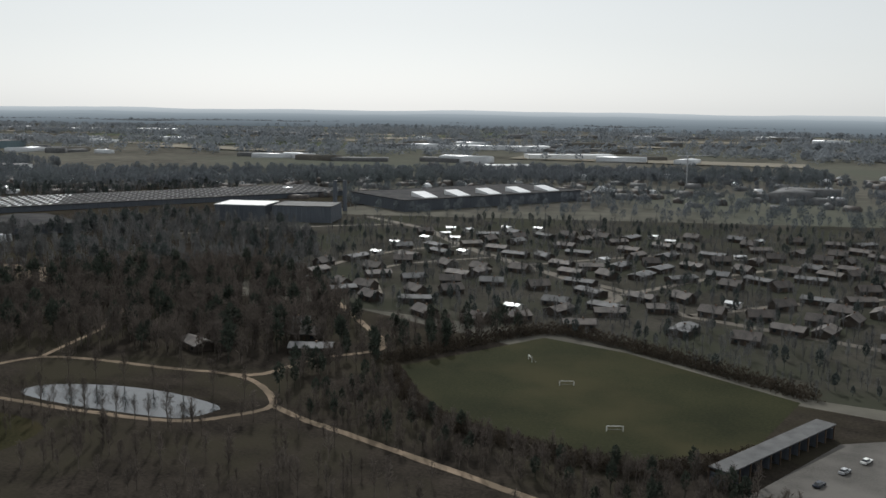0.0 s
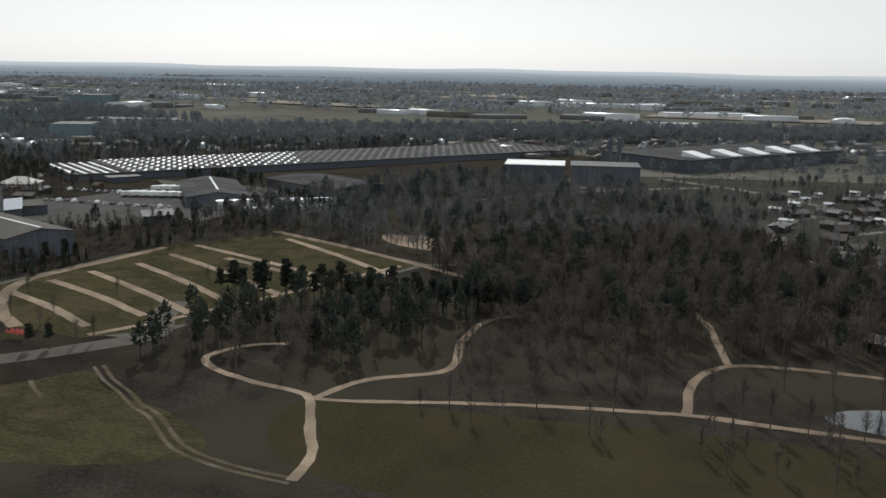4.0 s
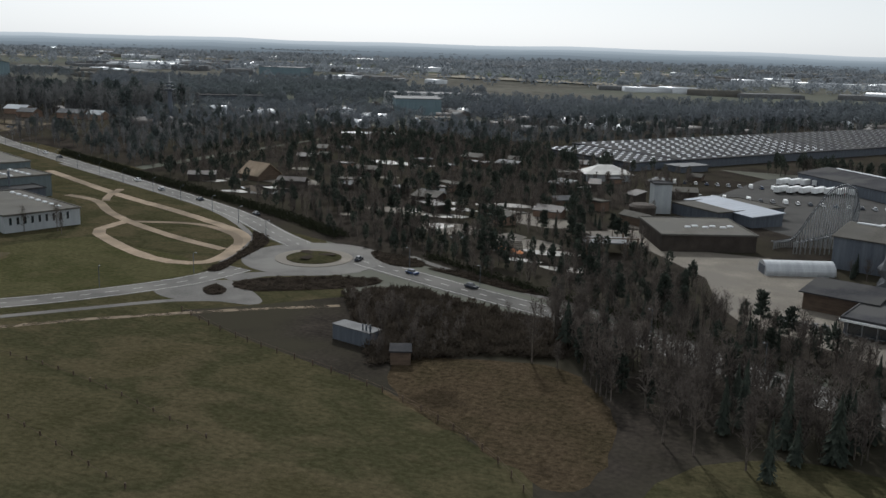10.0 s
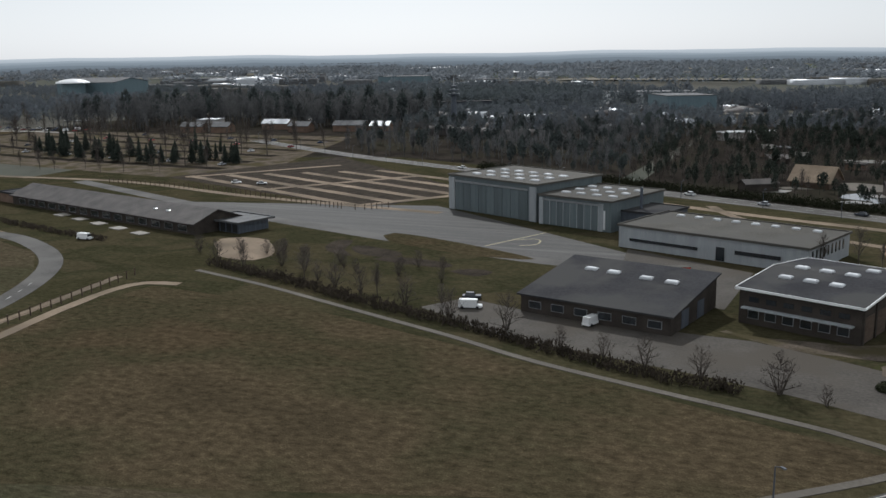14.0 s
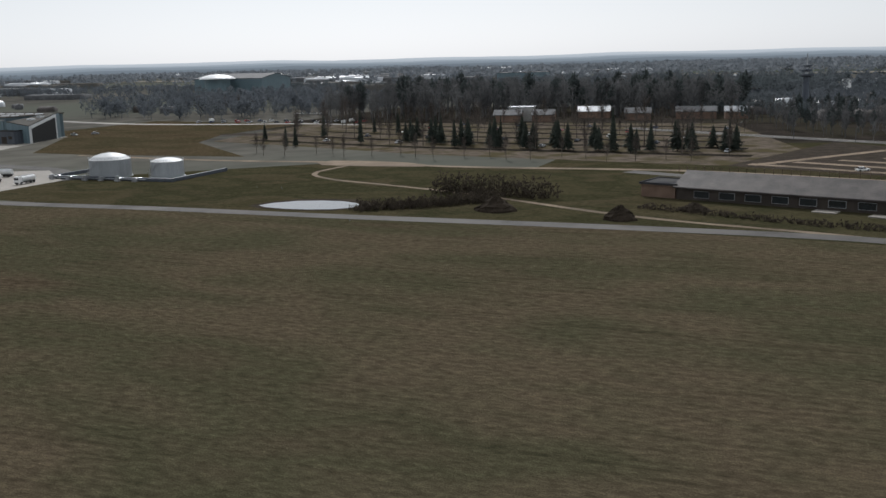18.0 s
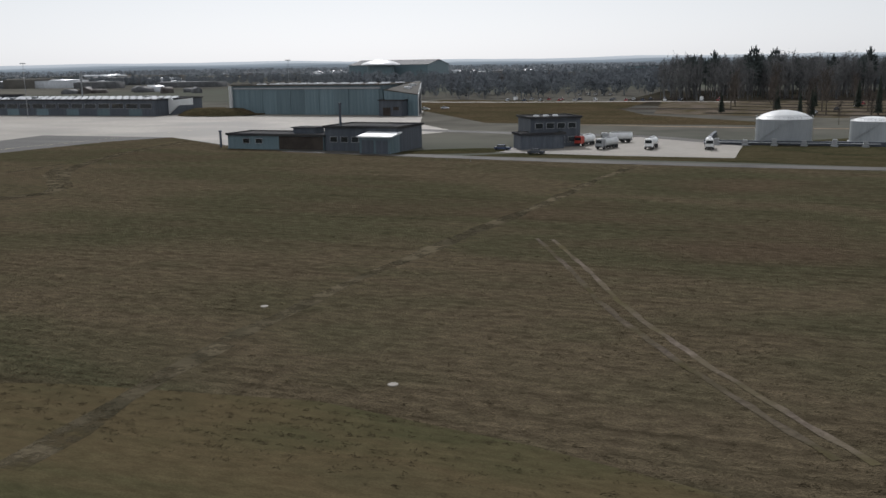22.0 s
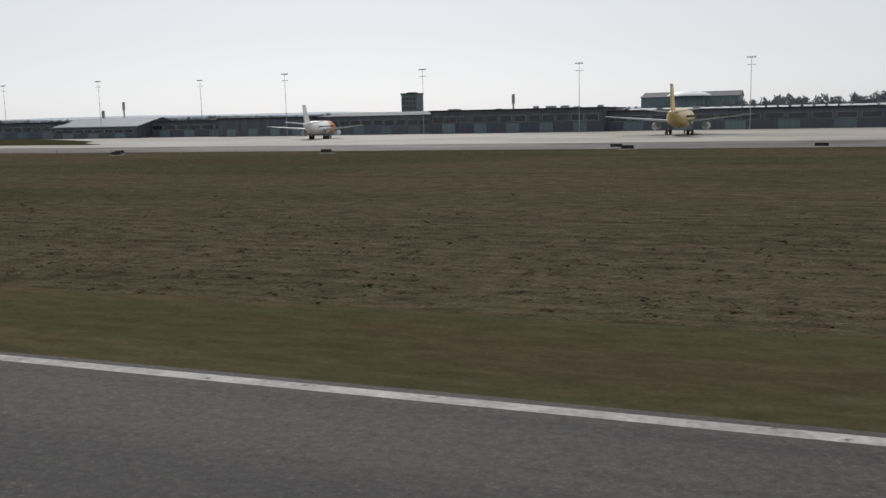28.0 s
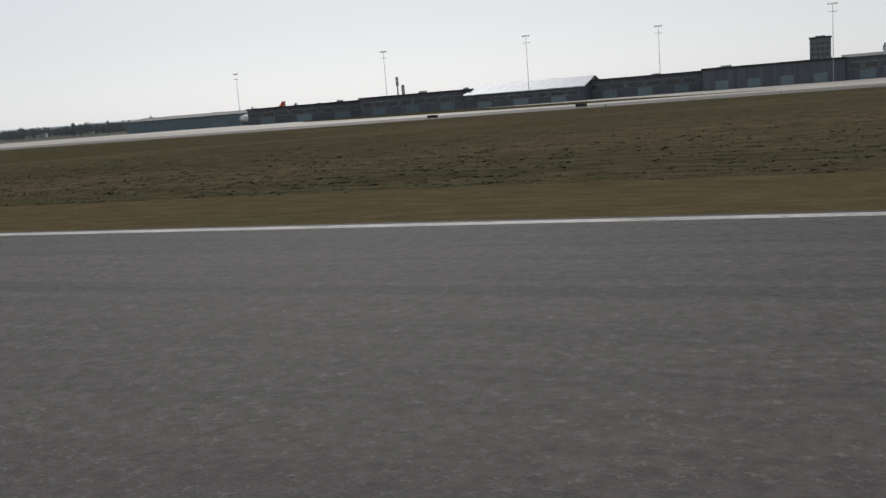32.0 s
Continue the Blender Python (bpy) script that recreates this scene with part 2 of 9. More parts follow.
def ribbon(name, pts, width, mat, z=0.03, step=3.0, thick=0.0, closed=False, wob=0.0, label="", category="", offset=0.0):
    """A strip of ground along a rounded line; thick gives it an edge, wob an uneven rim."""
    line = smooth_line(pts, step, closed)
    n, vs, fs = len(line), [], []
    rng = random.Random(len(name) + n)
    for k, q in enumerate(line):
        a = line[(k - 1) % n] if closed or k else line[0]
        b = line[(k + 1) % n] if closed or k < n - 1 else line[-1]
        d = (b - a).normalized()
        s = Vector((-d.y, d.x, 0))
        for e in (1, -1):
            w = width / 2 * (1 + wob * rng.uniform(-1, 1))
            c = q + s * (offset + e * w)
            vs.append((c.x, c.y, z))
    m = n if closed else n - 1
    for k in range(m):
        a, b = 2 * k, 2 * ((k + 1) % n)
        fs.append((a + 1, b + 1, b, a))
    if thick:
        base = len(vs)
        vs += [(x, y, zz - thick) for x, y, zz in vs]
        for k in range(m):
            a, b = 2 * k, 2 * ((k + 1) % n)
            fs += [(a, b, base + b, base + a), (b + 1, a + 1, base + a + 1, base + b + 1)]
    ob = raw(name, vs, fs, mat)
    return tagged(ob, label or "strip of ground", category or "road", kind="structure")


def patch(name, pts, mat, z=0.02, rounded=True, label="", category="ground", step=4.0, wob=0.0):
    """A piece of ground inside an outline."""
    line = smooth_line(pts, step, True) if rounded else [Vector((a, b, 0)) for a, b in pts]
    rng = random.Random(len(pts) * 7 + int(abs(pts[0][0])))
    bm = bmesh.new()
    f = bm.faces.new([bm.verts.new((q.x + rng.uniform(-wob, wob), q.y + rng.uniform(-wob, wob), z)) for q in line])
    f.normal_update()
    if f.normal.z < 0:
        f.normal_flip()
    bmesh.ops.triangulate(bm, faces=[f])
    ob = obj_of(name, bm, mat)
    return tagged(ob, label or "piece of ground", category, kind="structure")


def many(name, template, spots, mat, label, category):
    """One joined mesh of many small copies: template (verts, faces), spots rows of x, y, z, turn, sx, sz."""
    tv, tf = np.array(template[0], float), template[1]
    n = len(tv)
    s = np.array(spots, float)
    ca, sa = np.cos(s[:, 3])[:, None], np.sin(s[:, 3])[:, None]
    x = (tv[:, 0] * ca - tv[:, 1] * sa) * s[:, 4:5] + s[:, 0:1]
    y = (tv[:, 0] * sa + tv[:, 1] * ca) * s[:, 4:5] + s[:, 1:2]
    z = tv[:, 2] * s[:, 5:6] + s[:, 2:3]
    co = np.stack([x, y, z], -1).reshape(-1, 3)
    me = bpy.data.meshes.new(name)
    k = len(tf[0])
    fa = (np.array(tf)[None] + (np.arange(len(s)) * n)[:, None, None]).reshape(-1)
    me.vertices.add(len(co))
    me.vertices.foreach_set("co", co.ravel())
    me.loops.add(len(fa))
    me.loops.foreach_set("vertex_index", fa.astype(np.int32))
    me.polygons.add(len(fa) // k)
    me.polygons.foreach_set("loop_start", np.arange(0, len(fa), k, dtype=np.int32))
    me.update(calc_edges=True)
    me.materials.append(mat)
    return tagged(new(name, me), label, category, kind="stuff")

# ---------------------------------------------------------------- the materials of the place
M = {}
M["land"] = surface("winter_farmland", (0.058, 0.056, 0.05), (0.13, 0.124, 0.106), 1.0, 0.008, 0.09, patch=0.003, third=(0.09, 0.094, 0.078), bump=0.0, spec=0.0)
M["garden"] = surface("dull_winter_gardens", (0.034, 0.033, 0.029), (0.082, 0.077, 0.066), 1.0, 0.05, 0.8, patch=0.03, third=(0.05, 0.052, 0.04), bump=0.2, spec=0.0)
# stubble coloured pale enough to lift the far plain where haze would
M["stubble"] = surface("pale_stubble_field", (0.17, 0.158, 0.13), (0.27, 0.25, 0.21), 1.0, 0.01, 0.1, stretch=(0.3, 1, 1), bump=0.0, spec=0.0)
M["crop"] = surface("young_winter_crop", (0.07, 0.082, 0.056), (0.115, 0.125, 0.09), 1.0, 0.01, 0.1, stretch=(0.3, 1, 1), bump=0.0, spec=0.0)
M["airgrass"] = layered("rough_mown_airfield_grass", [(0.07, 0.054, 0.036), (0.06, 0.056, 0.033), (0.082, 0.066, 0.043), (0.059, 0.056, 0.033), (0.074, 0.058, 0.038)], 0.022, (0.5, 1.0), 1.5, (0.6, 1.25), 0.42, 0.9, 0.3, bump=0.9, relief=0.1, speck=0.25)
M["worngrass"] = broken(surface("worn_pale_grass", (0.06, 0.051, 0.034), (0.125, 0.105, 0.07), 0.95, 0.5, 3.5, patch=0.2, third=(0.055, 0.048, 0.032), bump=0.6, spec=0.0), 0.5, 0.34, 0.54)
M["barepatch"] = layered("bare_reddish_soil_patch", [(0.088, 0.069, 0.052), (0.104, 0.083, 0.064), (0.078, 0.066, 0.046)], 0.12, (0.5, 1.0), 2.2, (0.7, 1.2), 0.45, 0.9, 0.25, bump=0.9, relief=0.1, speck=0.3)
broken(M["barepatch"], 0.35, 0.4, 0.6)
M["stripgrass"] = layered("short_mown_strip_grass", [(0.06, 0.048, 0.029), (0.056, 0.053, 0.028), (0.076, 0.06, 0.034), (0.055, 0.05, 0.028)], 0.09, (0.3, 1.0), 2.0, (0.5, 1.4), 0.22, bump=0.4, relief=0.05)
M["grass"] = layered("short_green_grass", [(0.04, 0.037, 0.02), (0.054, 0.048, 0.027), (0.036, 0.035, 0.019), (0.06, 0.051, 0.03), (0.045, 0.04, 0.022)], 0.05, (0.8, 1.0), 1.5, (0.8, 1.1), 0.32, 1.3, 0.14, bump=0.6, relief=0.06, speck=0.2)
M["greenfield"] = layered("fresh_green_meadow", [(0.046, 0.046, 0.022), (0.06, 0.056, 0.029), (0.042, 0.042, 0.02), (0.064, 0.057, 0.031)], 0.05, (0.8, 1.0), 1.5, (0.8, 1.1), 0.32, 1.3, 0.14, bump=0.6, relief=0.06, speck=0.2)
M["pitch"] = surface("playing_field_grass", (0.016, 0.018, 0.01), (0.03, 0.031, 0.016), 0.9, 0.05, 1.6, patch=0.03, third=(0.036, 0.034, 0.018), bump=0.2, spec=0.02)
M["parklawn"] = surface("worn_winter_lawn", (0.02, 0.02, 0.012), (0.04, 0.037, 0.021), 0.9, 0.05, 1.6, patch=0.06, third=(0.036, 0.031, 0.019), bump=0.2, spec=0.0)
M["wildgrass"] = layered("dry_winter_meadow", [(0.056, 0.044, 0.027), (0.072, 0.056, 0.034), (0.05, 0.044, 0.025), (0.066, 0.05, 0.03)], 0.04, (0.7, 1.0), 1.1, (0.8, 1.1), 0.45, bump=0.9, relief=0.1, speck=0.3)
M["deadgrass"] = layered("dead_tangled_grass", [(0.035, 0.027, 0.018), (0.062, 0.047, 0.03), (0.045, 0.036, 0.022), (0.074, 0.056, 0.035)], 0.1, (1.0, 0.8), 1.4, (1.0, 1.0), 0.5, bump=0.9, relief=0.15, speck=0.3)
M["mulch"] = surface("dark_bark_mulch", (0.012, 0.01, 0.0085), (0.03, 0.024, 0.019), 1.0, 0.5, 5.0, bump=0.5, spec=0.0)
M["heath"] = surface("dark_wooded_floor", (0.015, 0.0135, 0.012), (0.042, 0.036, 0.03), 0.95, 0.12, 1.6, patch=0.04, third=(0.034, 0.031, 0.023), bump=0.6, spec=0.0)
M["asphalt"] = surface("worn_grey_asphalt", (0.056, 0.053, 0.049), (0.1, 0.095, 0.088), 0.75, 0.15, 3.0, patch=0.08, third=(0.11, 0.104, 0.096), bump=0.15, spec=0.06)
M["oldasphalt"] = surface("old_dark_asphalt", (0.036, 0.035, 0.034), (0.068, 0.066, 0.063), 0.9, 0.15, 3.0, patch=0.08, third=(0.06, 0.058, 0.055), bump=0.1, spec=0.03)
M["runway"] = layered("dark_rubber_marked_asphalt", [(0.05, 0.049, 0.047), (0.085, 0.081, 0.076), (0.064, 0.062, 0.059), (0.1, 0.096, 0.09)], 0.28, (0.03, 1.0), 9.0, (0.9, 1.0), 0.26, rough=0.8, spec=0.1, bump=0.5, relief=0.02, speck=0.4)
M["rubber"] = broken(layered("rubber_darkened_asphalt", [(0.034, 0.033, 0.032), (0.048, 0.047, 0.045), (0.04, 0.039, 0.038)], 0.3, (0.05, 1.0), 12.0, (0.9, 1.0), 0.15, rough=0.8, spec=0.1, bump=0.3, relief=0.02, speck=0.25), 0.7, 0.25, 0.5)
M["concrete"] = surface("pale_concrete_apron", (0.205, 0.188, 0.162), (0.3, 0.275, 0.238), 0.75, 0.08, 1.5, stretch=(0.5, 1, 1), patch=0.03, third=(0.19, 0.176, 0.157), bump=0.05, spec=0.2)
M["gravel"] = surface("sandy_gravel_path", (0.165, 0.127, 0.093), (0.28, 0.222, 0.163), 0.9, 0.4, 5.0, patch=0.1, third=(0.145, 0.116, 0.085), bump=0.3, spec=0.03)
M["track"] = broken(surface("worn_earth_track", (0.1, 0.08, 0.058), (0.19, 0.152, 0.11), 0.9, 0.4, 5.0, bump=0.3, spec=0.03), 0.4, 0.34, 0.56)
M["runwaytop"] = layered("dark_grooved_runway_asphalt", [(0.036, 0.035, 0.034), (0.066, 0.063, 0.059), (0.048, 0.046, 0.044), (0.078, 0.074, 0.069)], 0.28, (0.03, 1.0), 9.0, (0.9, 1.0), 0.26, rough=0.8, spec=0.08, bump=0.5, relief=0.02, speck=0.45)
M["plaza"] = surface("pale_paved_plaza", (0.098, 0.087, 0.072), (0.172, 0.154, 0.13), 0.8, 0.2, 3.0, patch=0.08, third=(0.12, 0.108, 0.093), bump=0.1, spec=0.05)
M["yard"] = surface("tan_worn_yard_asphalt", (0.055, 0.05, 0.044), (0.1, 0.091, 0.08), 0.85, 0.2, 3.0, patch=0.12, third=(0.075, 0.066, 0.055), bump=0.2, spec=0.05)
M["hangarsheet"] = surface("dull_grey_hangar_cladding", (0.095, 0.118, 0.124), (0.145, 0.172, 0.178), 0.55, 0.3, 4.0, stretch=(6, 6, 0.3), bump=0.1)
M["wetpaving"] = surface("wet_pale_paving", (0.14, 0.128, 0.107), (0.26, 0.235, 0.2), 0.32, 0.2, 3.0, patch=0.1, third=(0.17, 0.158, 0.137), bump=0.05, spec=0.5)
M["soil"] = surface("dark_turned_soil", (0.02, 0.016, 0.012), (0.05, 0.04, 0.03), 0.95, 0.4, 4.0, bump=0.6, spec=0.02)
M["white"] = broken(surface("worn_white_road_paint", (0.24, 0.236, 0.225), (0.45, 0.44, 0.42), 0.75, 1.2, 9.0, bump=0.03, spec=0.1), 3.0, 0.22, 0.4)
M["yellow"] = surface("worn_yellow_road_paint", (0.3, 0.26, 0.15), (0.56, 0.49, 0.3), 0.7, 1.5, 12.0, bump=0.05, spec=0.1)
M["orange_line"] = surface("worn_orange_road_paint", (0.4, 0.22, 0.05), (0.62, 0.36, 0.1), 0.7, 1.5, 12.0, bump=0.05, spec=0.1)
M["scuff"] = broken(surface("scraped_pale_asphalt", (0.08, 0.077, 0.073), (0.24, 0.232, 0.22), 0.75, 2.5, 14.0, bump=0.1, spec=0.1), 1.6, 0.36, 0.56)
M["bluemetal"] = surface("pale_blue_grey_metal_roof", (0.15, 0.168, 0.195), (0.22, 0.24, 0.275), 0.6, 0.3, 4.0, 0.1, 0.08, (4, 0.4, 1))
M["rockgrey"] = surface("grey_artificial_rock", (0.05, 0.053, 0.058), (0.14, 0.145, 0.155), 0.9, 0.4, 4.0, bump=0.6, spec=0.05)
M["red"] = surface("red_surface_paint", (0.45, 0.05, 0.03), (0.6, 0.09, 0.05), 0.6, 0.8, 6.0, bump=0.05)
M["water"] = plain("still_pond_water", (0.012, 0.016, 0.018), 0.06, 0, 0.9, 0.1, 0.1)
M["ice"] = surface("pale_thin_ice", (0.3, 0.305, 0.305), (0.44, 0.445, 0.445), 0.4, 0.3, 3.0, bump=0.02, spec=0.4)
M["sheet"] = surface("grey_blue_metal_cladding", (0.098, 0.142, 0.162), (0.15, 0.205, 0.228), 0.5, 0.3, 4.0, stretch=(6, 6, 0.3), bump=0.1)
M["sheetwhite"] = surface("dull_white_cladding", (0.55, 0.56, 0.56), (0.7, 0.71, 0.71), 0.5, 0.2, 3.0, stretch=(4, 4, 0.3), bump=0.08)
M["palesheet"] = surface("pale_grey_cladding", (0.28, 0.3, 0.31), (0.38, 0.4, 0.41), 0.5, 0.2, 3.0, stretch=(4, 4, 0.3), bump=0.08)
M["darkwall"] = surface("dark_grey_cladding", (0.055, 0.064, 0.08), (0.105, 0.118, 0.138), 0.6, 0.3, 3.0, stretch=(5, 5, 0.3), bump=0.1)
M["brick"] = surface("brown_brick", (0.13, 0.085, 0.06), (0.22, 0.15, 0.11), 0.85, 0.5, 8.0, bump=0.2)
M["brickyellow"] = surface("pale_yellow_brick", (0.3, 0.25, 0.18), (0.42, 0.36, 0.27), 0.85, 0.5, 8.0, bump=0.15)
M["felt"] = surface("dark_roofing_felt", (0.03, 0.03, 0.033), (0.052, 0.052, 0.055), 0.9, 0.2, 3.0, patch=0.15, third=(0.06, 0.059, 0.058), bump=0.1, spec=0.03)
M["feltbrown"] = surface("weathered_brown_roof", (0.07, 0.066, 0.058), (0.12, 0.113, 0.1), 0.85, 0.2, 3.0, patch=0.12, third=(0.09, 0.086, 0.078), bump=0.1, spec=0.05)
M["metalroof"] = surface("pale_metal_roof", (0.32, 0.335, 0.35), (0.45, 0.465, 0.48), 0.45, 0.3, 4.0, 0.4, 0.08, (4, 0.4, 1))
M["tile"] = surface("dark_roof_tiles", (0.045, 0.04, 0.038), (0.1, 0.088, 0.08), 0.7, 0.4, 6.0, bump=0.2, spec=0.2)
M["eternit"] = surface("grey_fibre_cement_roof", (0.07, 0.071, 0.073), (0.13, 0.132, 0.135), 0.75, 0.4, 5.0, bump=0.1, spec=0.15)
M["render"] = surface("white_render", (0.36, 0.35, 0.33), (0.55, 0.54, 0.51), 0.8, 0.4, 5.0, bump=0.08)
M["glassy"] = plain("dark_window_glass", (0.02, 0.025, 0.03), 0.08, 0, 0.8)
M["skylight"] = plain("white_plastic_rooflight", (0.6, 0.61, 0.62), 0.25, 0, 0.5, 0.06)
M["glazing"] = plain("dull_factory_glazing", (0.33, 0.35, 0.37), 0.3, 0, 0.5, 0.15)
M["steel"] = plain("galvanised_steel", (0.32, 0.33, 0.34), 0.4, 0.6)
M["black"] = plain("black_rubber", (0.02, 0.02, 0.02), 0.7)
M["bark"] = surface("grey_brown_bark", (0.06, 0.05, 0.042), (0.14, 0.12, 0.1), 0.9, 1.5, 9.0, bump=0.3, spec=0.1)
M["twig"] = surface("bare_brown_twigs", (0.05, 0.043, 0.038), (0.125, 0.109, 0.097), 0.95, 0.2, 2.0, bump=0.0, spec=0.0, through_light=0.3)
M["scrub"] = surface("dark_brown_scrub", (0.035, 0.03, 0.024), (0.085, 0.07, 0.055), 0.95, 0.4, 3.0, bump=0.0, spec=0.0, through_light=0.2)
# mid-distance copies of twig and needle, haze put into their greyed colour
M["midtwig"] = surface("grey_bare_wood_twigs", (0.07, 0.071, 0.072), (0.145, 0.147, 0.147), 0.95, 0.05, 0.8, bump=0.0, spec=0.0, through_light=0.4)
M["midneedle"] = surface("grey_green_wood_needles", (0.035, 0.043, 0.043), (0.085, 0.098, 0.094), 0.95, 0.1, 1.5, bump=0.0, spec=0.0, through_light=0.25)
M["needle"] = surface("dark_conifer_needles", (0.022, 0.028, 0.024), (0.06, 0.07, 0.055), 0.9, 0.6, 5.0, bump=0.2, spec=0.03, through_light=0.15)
# far woods carry haze in their pale blue-grey base colour
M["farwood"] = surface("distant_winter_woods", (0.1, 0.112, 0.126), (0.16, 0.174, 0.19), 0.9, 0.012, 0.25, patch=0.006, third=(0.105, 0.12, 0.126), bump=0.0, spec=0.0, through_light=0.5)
# lighter, bluer wood colour that paints haze over trees on the plain
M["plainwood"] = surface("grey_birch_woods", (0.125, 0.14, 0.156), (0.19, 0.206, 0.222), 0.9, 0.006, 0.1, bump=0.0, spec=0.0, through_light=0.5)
M["hedge"] = surface("dark_evergreen_hedge", (0.02, 0.024, 0.015), (0.055, 0.058, 0.034), 0.9, 1.2, 7.0, bump=0.5, spec=0.03)
M["darkbrick"] = surface("dark_brown_brick", (0.036, 0.031, 0.027), (0.074, 0.062, 0.053), 0.85, 0.5, 8.0, bump=0.2, spec=0.1)
M["dirt"] = surface("trampled_dry_dirt", (0.06, 0.05, 0.04), (0.15, 0.125, 0.1), 0.9, 0.35, 3.0, patch=0.15, third=(0.07, 0.06, 0.035), bump=0.6, spec=0.0)
M["tuft"] = surface("dull_grass_clumps", (0.055, 0.045, 0.029), (0.12, 0.098, 0.062), 0.95, 0.4, 3.0, bump=0.0, spec=0.0, through_light=0.5)
M["timber"] = surface("stained_dark_timber", (0.05, 0.035, 0.025), (0.12, 0.085, 0.06), 0.8, 0.5, 6.0, stretch=(1, 1, 6), bump=0.1)
M["orange"] = plain("orange_canvas", (0.5, 0.19, 0.07), 0.7)
M["redpaint"] = plain("red_vehicle_paint", (0.38, 0.05, 0.035), 0.35)
M["blue"] = plain("dull_blue_painted_metal", (0.09, 0.14, 0.2), 0.6)
M["white_paint"] = plain("white_vehicle_paint", (0.78, 0.78, 0.77), 0.3, vary=0.05)
M["jet_yellow"] = plain("pale_yellow_aircraft_paint", (0.64, 0.48, 0.19), 0.35, vary=0.06)
M["grey_paint"] = plain("grey_aircraft_paint", (0.5, 0.52, 0.54), 0.3, vary=0.05)
CARPAINT = [plain("silver_car_paint", (0.45, 0.46, 0.48), 0.3, 0.4), plain("dark_car_paint", (0.03, 0.035, 0.045), 0.25), M["white_paint"], plain("red_car_paint", (0.35, 0.03, 0.03), 0.3), plain("navy_car_paint", (0.02, 0.04, 0.1), 0.3)]

# ---------------------------------------------------------------- the ground
def ground_sheet():
    bm = bmesh.new()
    n = 48
    rings = []
    for r in (60, 150, 300, 600, 1100, 1800, 2800, 4950):
        rings.append([bm.verts.new((-600 + r * math.cos(k * math.tau / n), 200 + r * math.sin(k * math.tau / n), 0)) for k in range(n)])
    bm.faces.new(rings[0])
    for a, b in zip(rings, rings[1:]):
        for k in range(n):
            bm.faces.new((a[k], b[k], b[(k + 1) % n], a[(k + 1) % n]))
    return tagged(obj_of("ground", bm, M["land"]), "flat winter farmland reaching the horizon", "ground", kind="structure")


ground_sheet()


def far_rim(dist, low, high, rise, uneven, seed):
    """A low band of distance that closes the horizon: haze painted as a glow, paler towards its top."""
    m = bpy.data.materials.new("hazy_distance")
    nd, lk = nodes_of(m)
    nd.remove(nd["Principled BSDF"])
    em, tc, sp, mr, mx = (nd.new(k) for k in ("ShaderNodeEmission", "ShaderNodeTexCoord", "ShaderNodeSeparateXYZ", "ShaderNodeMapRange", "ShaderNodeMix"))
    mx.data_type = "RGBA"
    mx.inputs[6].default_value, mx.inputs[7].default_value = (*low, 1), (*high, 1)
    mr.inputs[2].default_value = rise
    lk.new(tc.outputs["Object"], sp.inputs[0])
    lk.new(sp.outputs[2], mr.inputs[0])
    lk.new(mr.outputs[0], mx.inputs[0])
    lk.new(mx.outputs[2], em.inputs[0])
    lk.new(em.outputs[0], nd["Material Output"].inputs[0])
    vs, fs, n = [], [], 240
    rng = random.Random(seed)
    for k in range(n):
        a = k * math.tau / n
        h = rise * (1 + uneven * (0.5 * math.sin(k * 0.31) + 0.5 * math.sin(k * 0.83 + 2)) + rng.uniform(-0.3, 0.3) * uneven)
        for z in (0, h):
            vs.append((-600 + dist * math.cos(a), 200 + dist * math.sin(a), z))
    for k in range(n):
        a, b = 2 * k, 2 * ((k + 1) % n)
        fs.append((a, a + 1, b + 1, b))
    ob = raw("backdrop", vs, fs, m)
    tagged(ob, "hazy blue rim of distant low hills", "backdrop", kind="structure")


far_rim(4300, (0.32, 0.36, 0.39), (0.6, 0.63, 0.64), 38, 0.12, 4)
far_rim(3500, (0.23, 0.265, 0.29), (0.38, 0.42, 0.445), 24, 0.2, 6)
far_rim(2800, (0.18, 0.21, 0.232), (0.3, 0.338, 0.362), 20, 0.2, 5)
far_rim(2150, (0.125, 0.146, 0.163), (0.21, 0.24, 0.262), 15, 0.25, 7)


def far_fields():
    """Winter fields in long strips on the plain beyond the town; pale stubble stands in for haze."""
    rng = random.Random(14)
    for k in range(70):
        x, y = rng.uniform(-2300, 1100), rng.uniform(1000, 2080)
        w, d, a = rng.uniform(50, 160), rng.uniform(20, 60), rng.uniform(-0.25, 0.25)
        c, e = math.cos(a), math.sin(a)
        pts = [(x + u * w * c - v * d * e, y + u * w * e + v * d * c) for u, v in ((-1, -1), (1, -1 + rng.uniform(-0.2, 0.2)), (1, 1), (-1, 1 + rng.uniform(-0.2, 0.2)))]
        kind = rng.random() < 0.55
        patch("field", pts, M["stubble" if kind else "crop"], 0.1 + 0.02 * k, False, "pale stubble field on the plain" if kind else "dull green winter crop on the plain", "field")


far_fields()

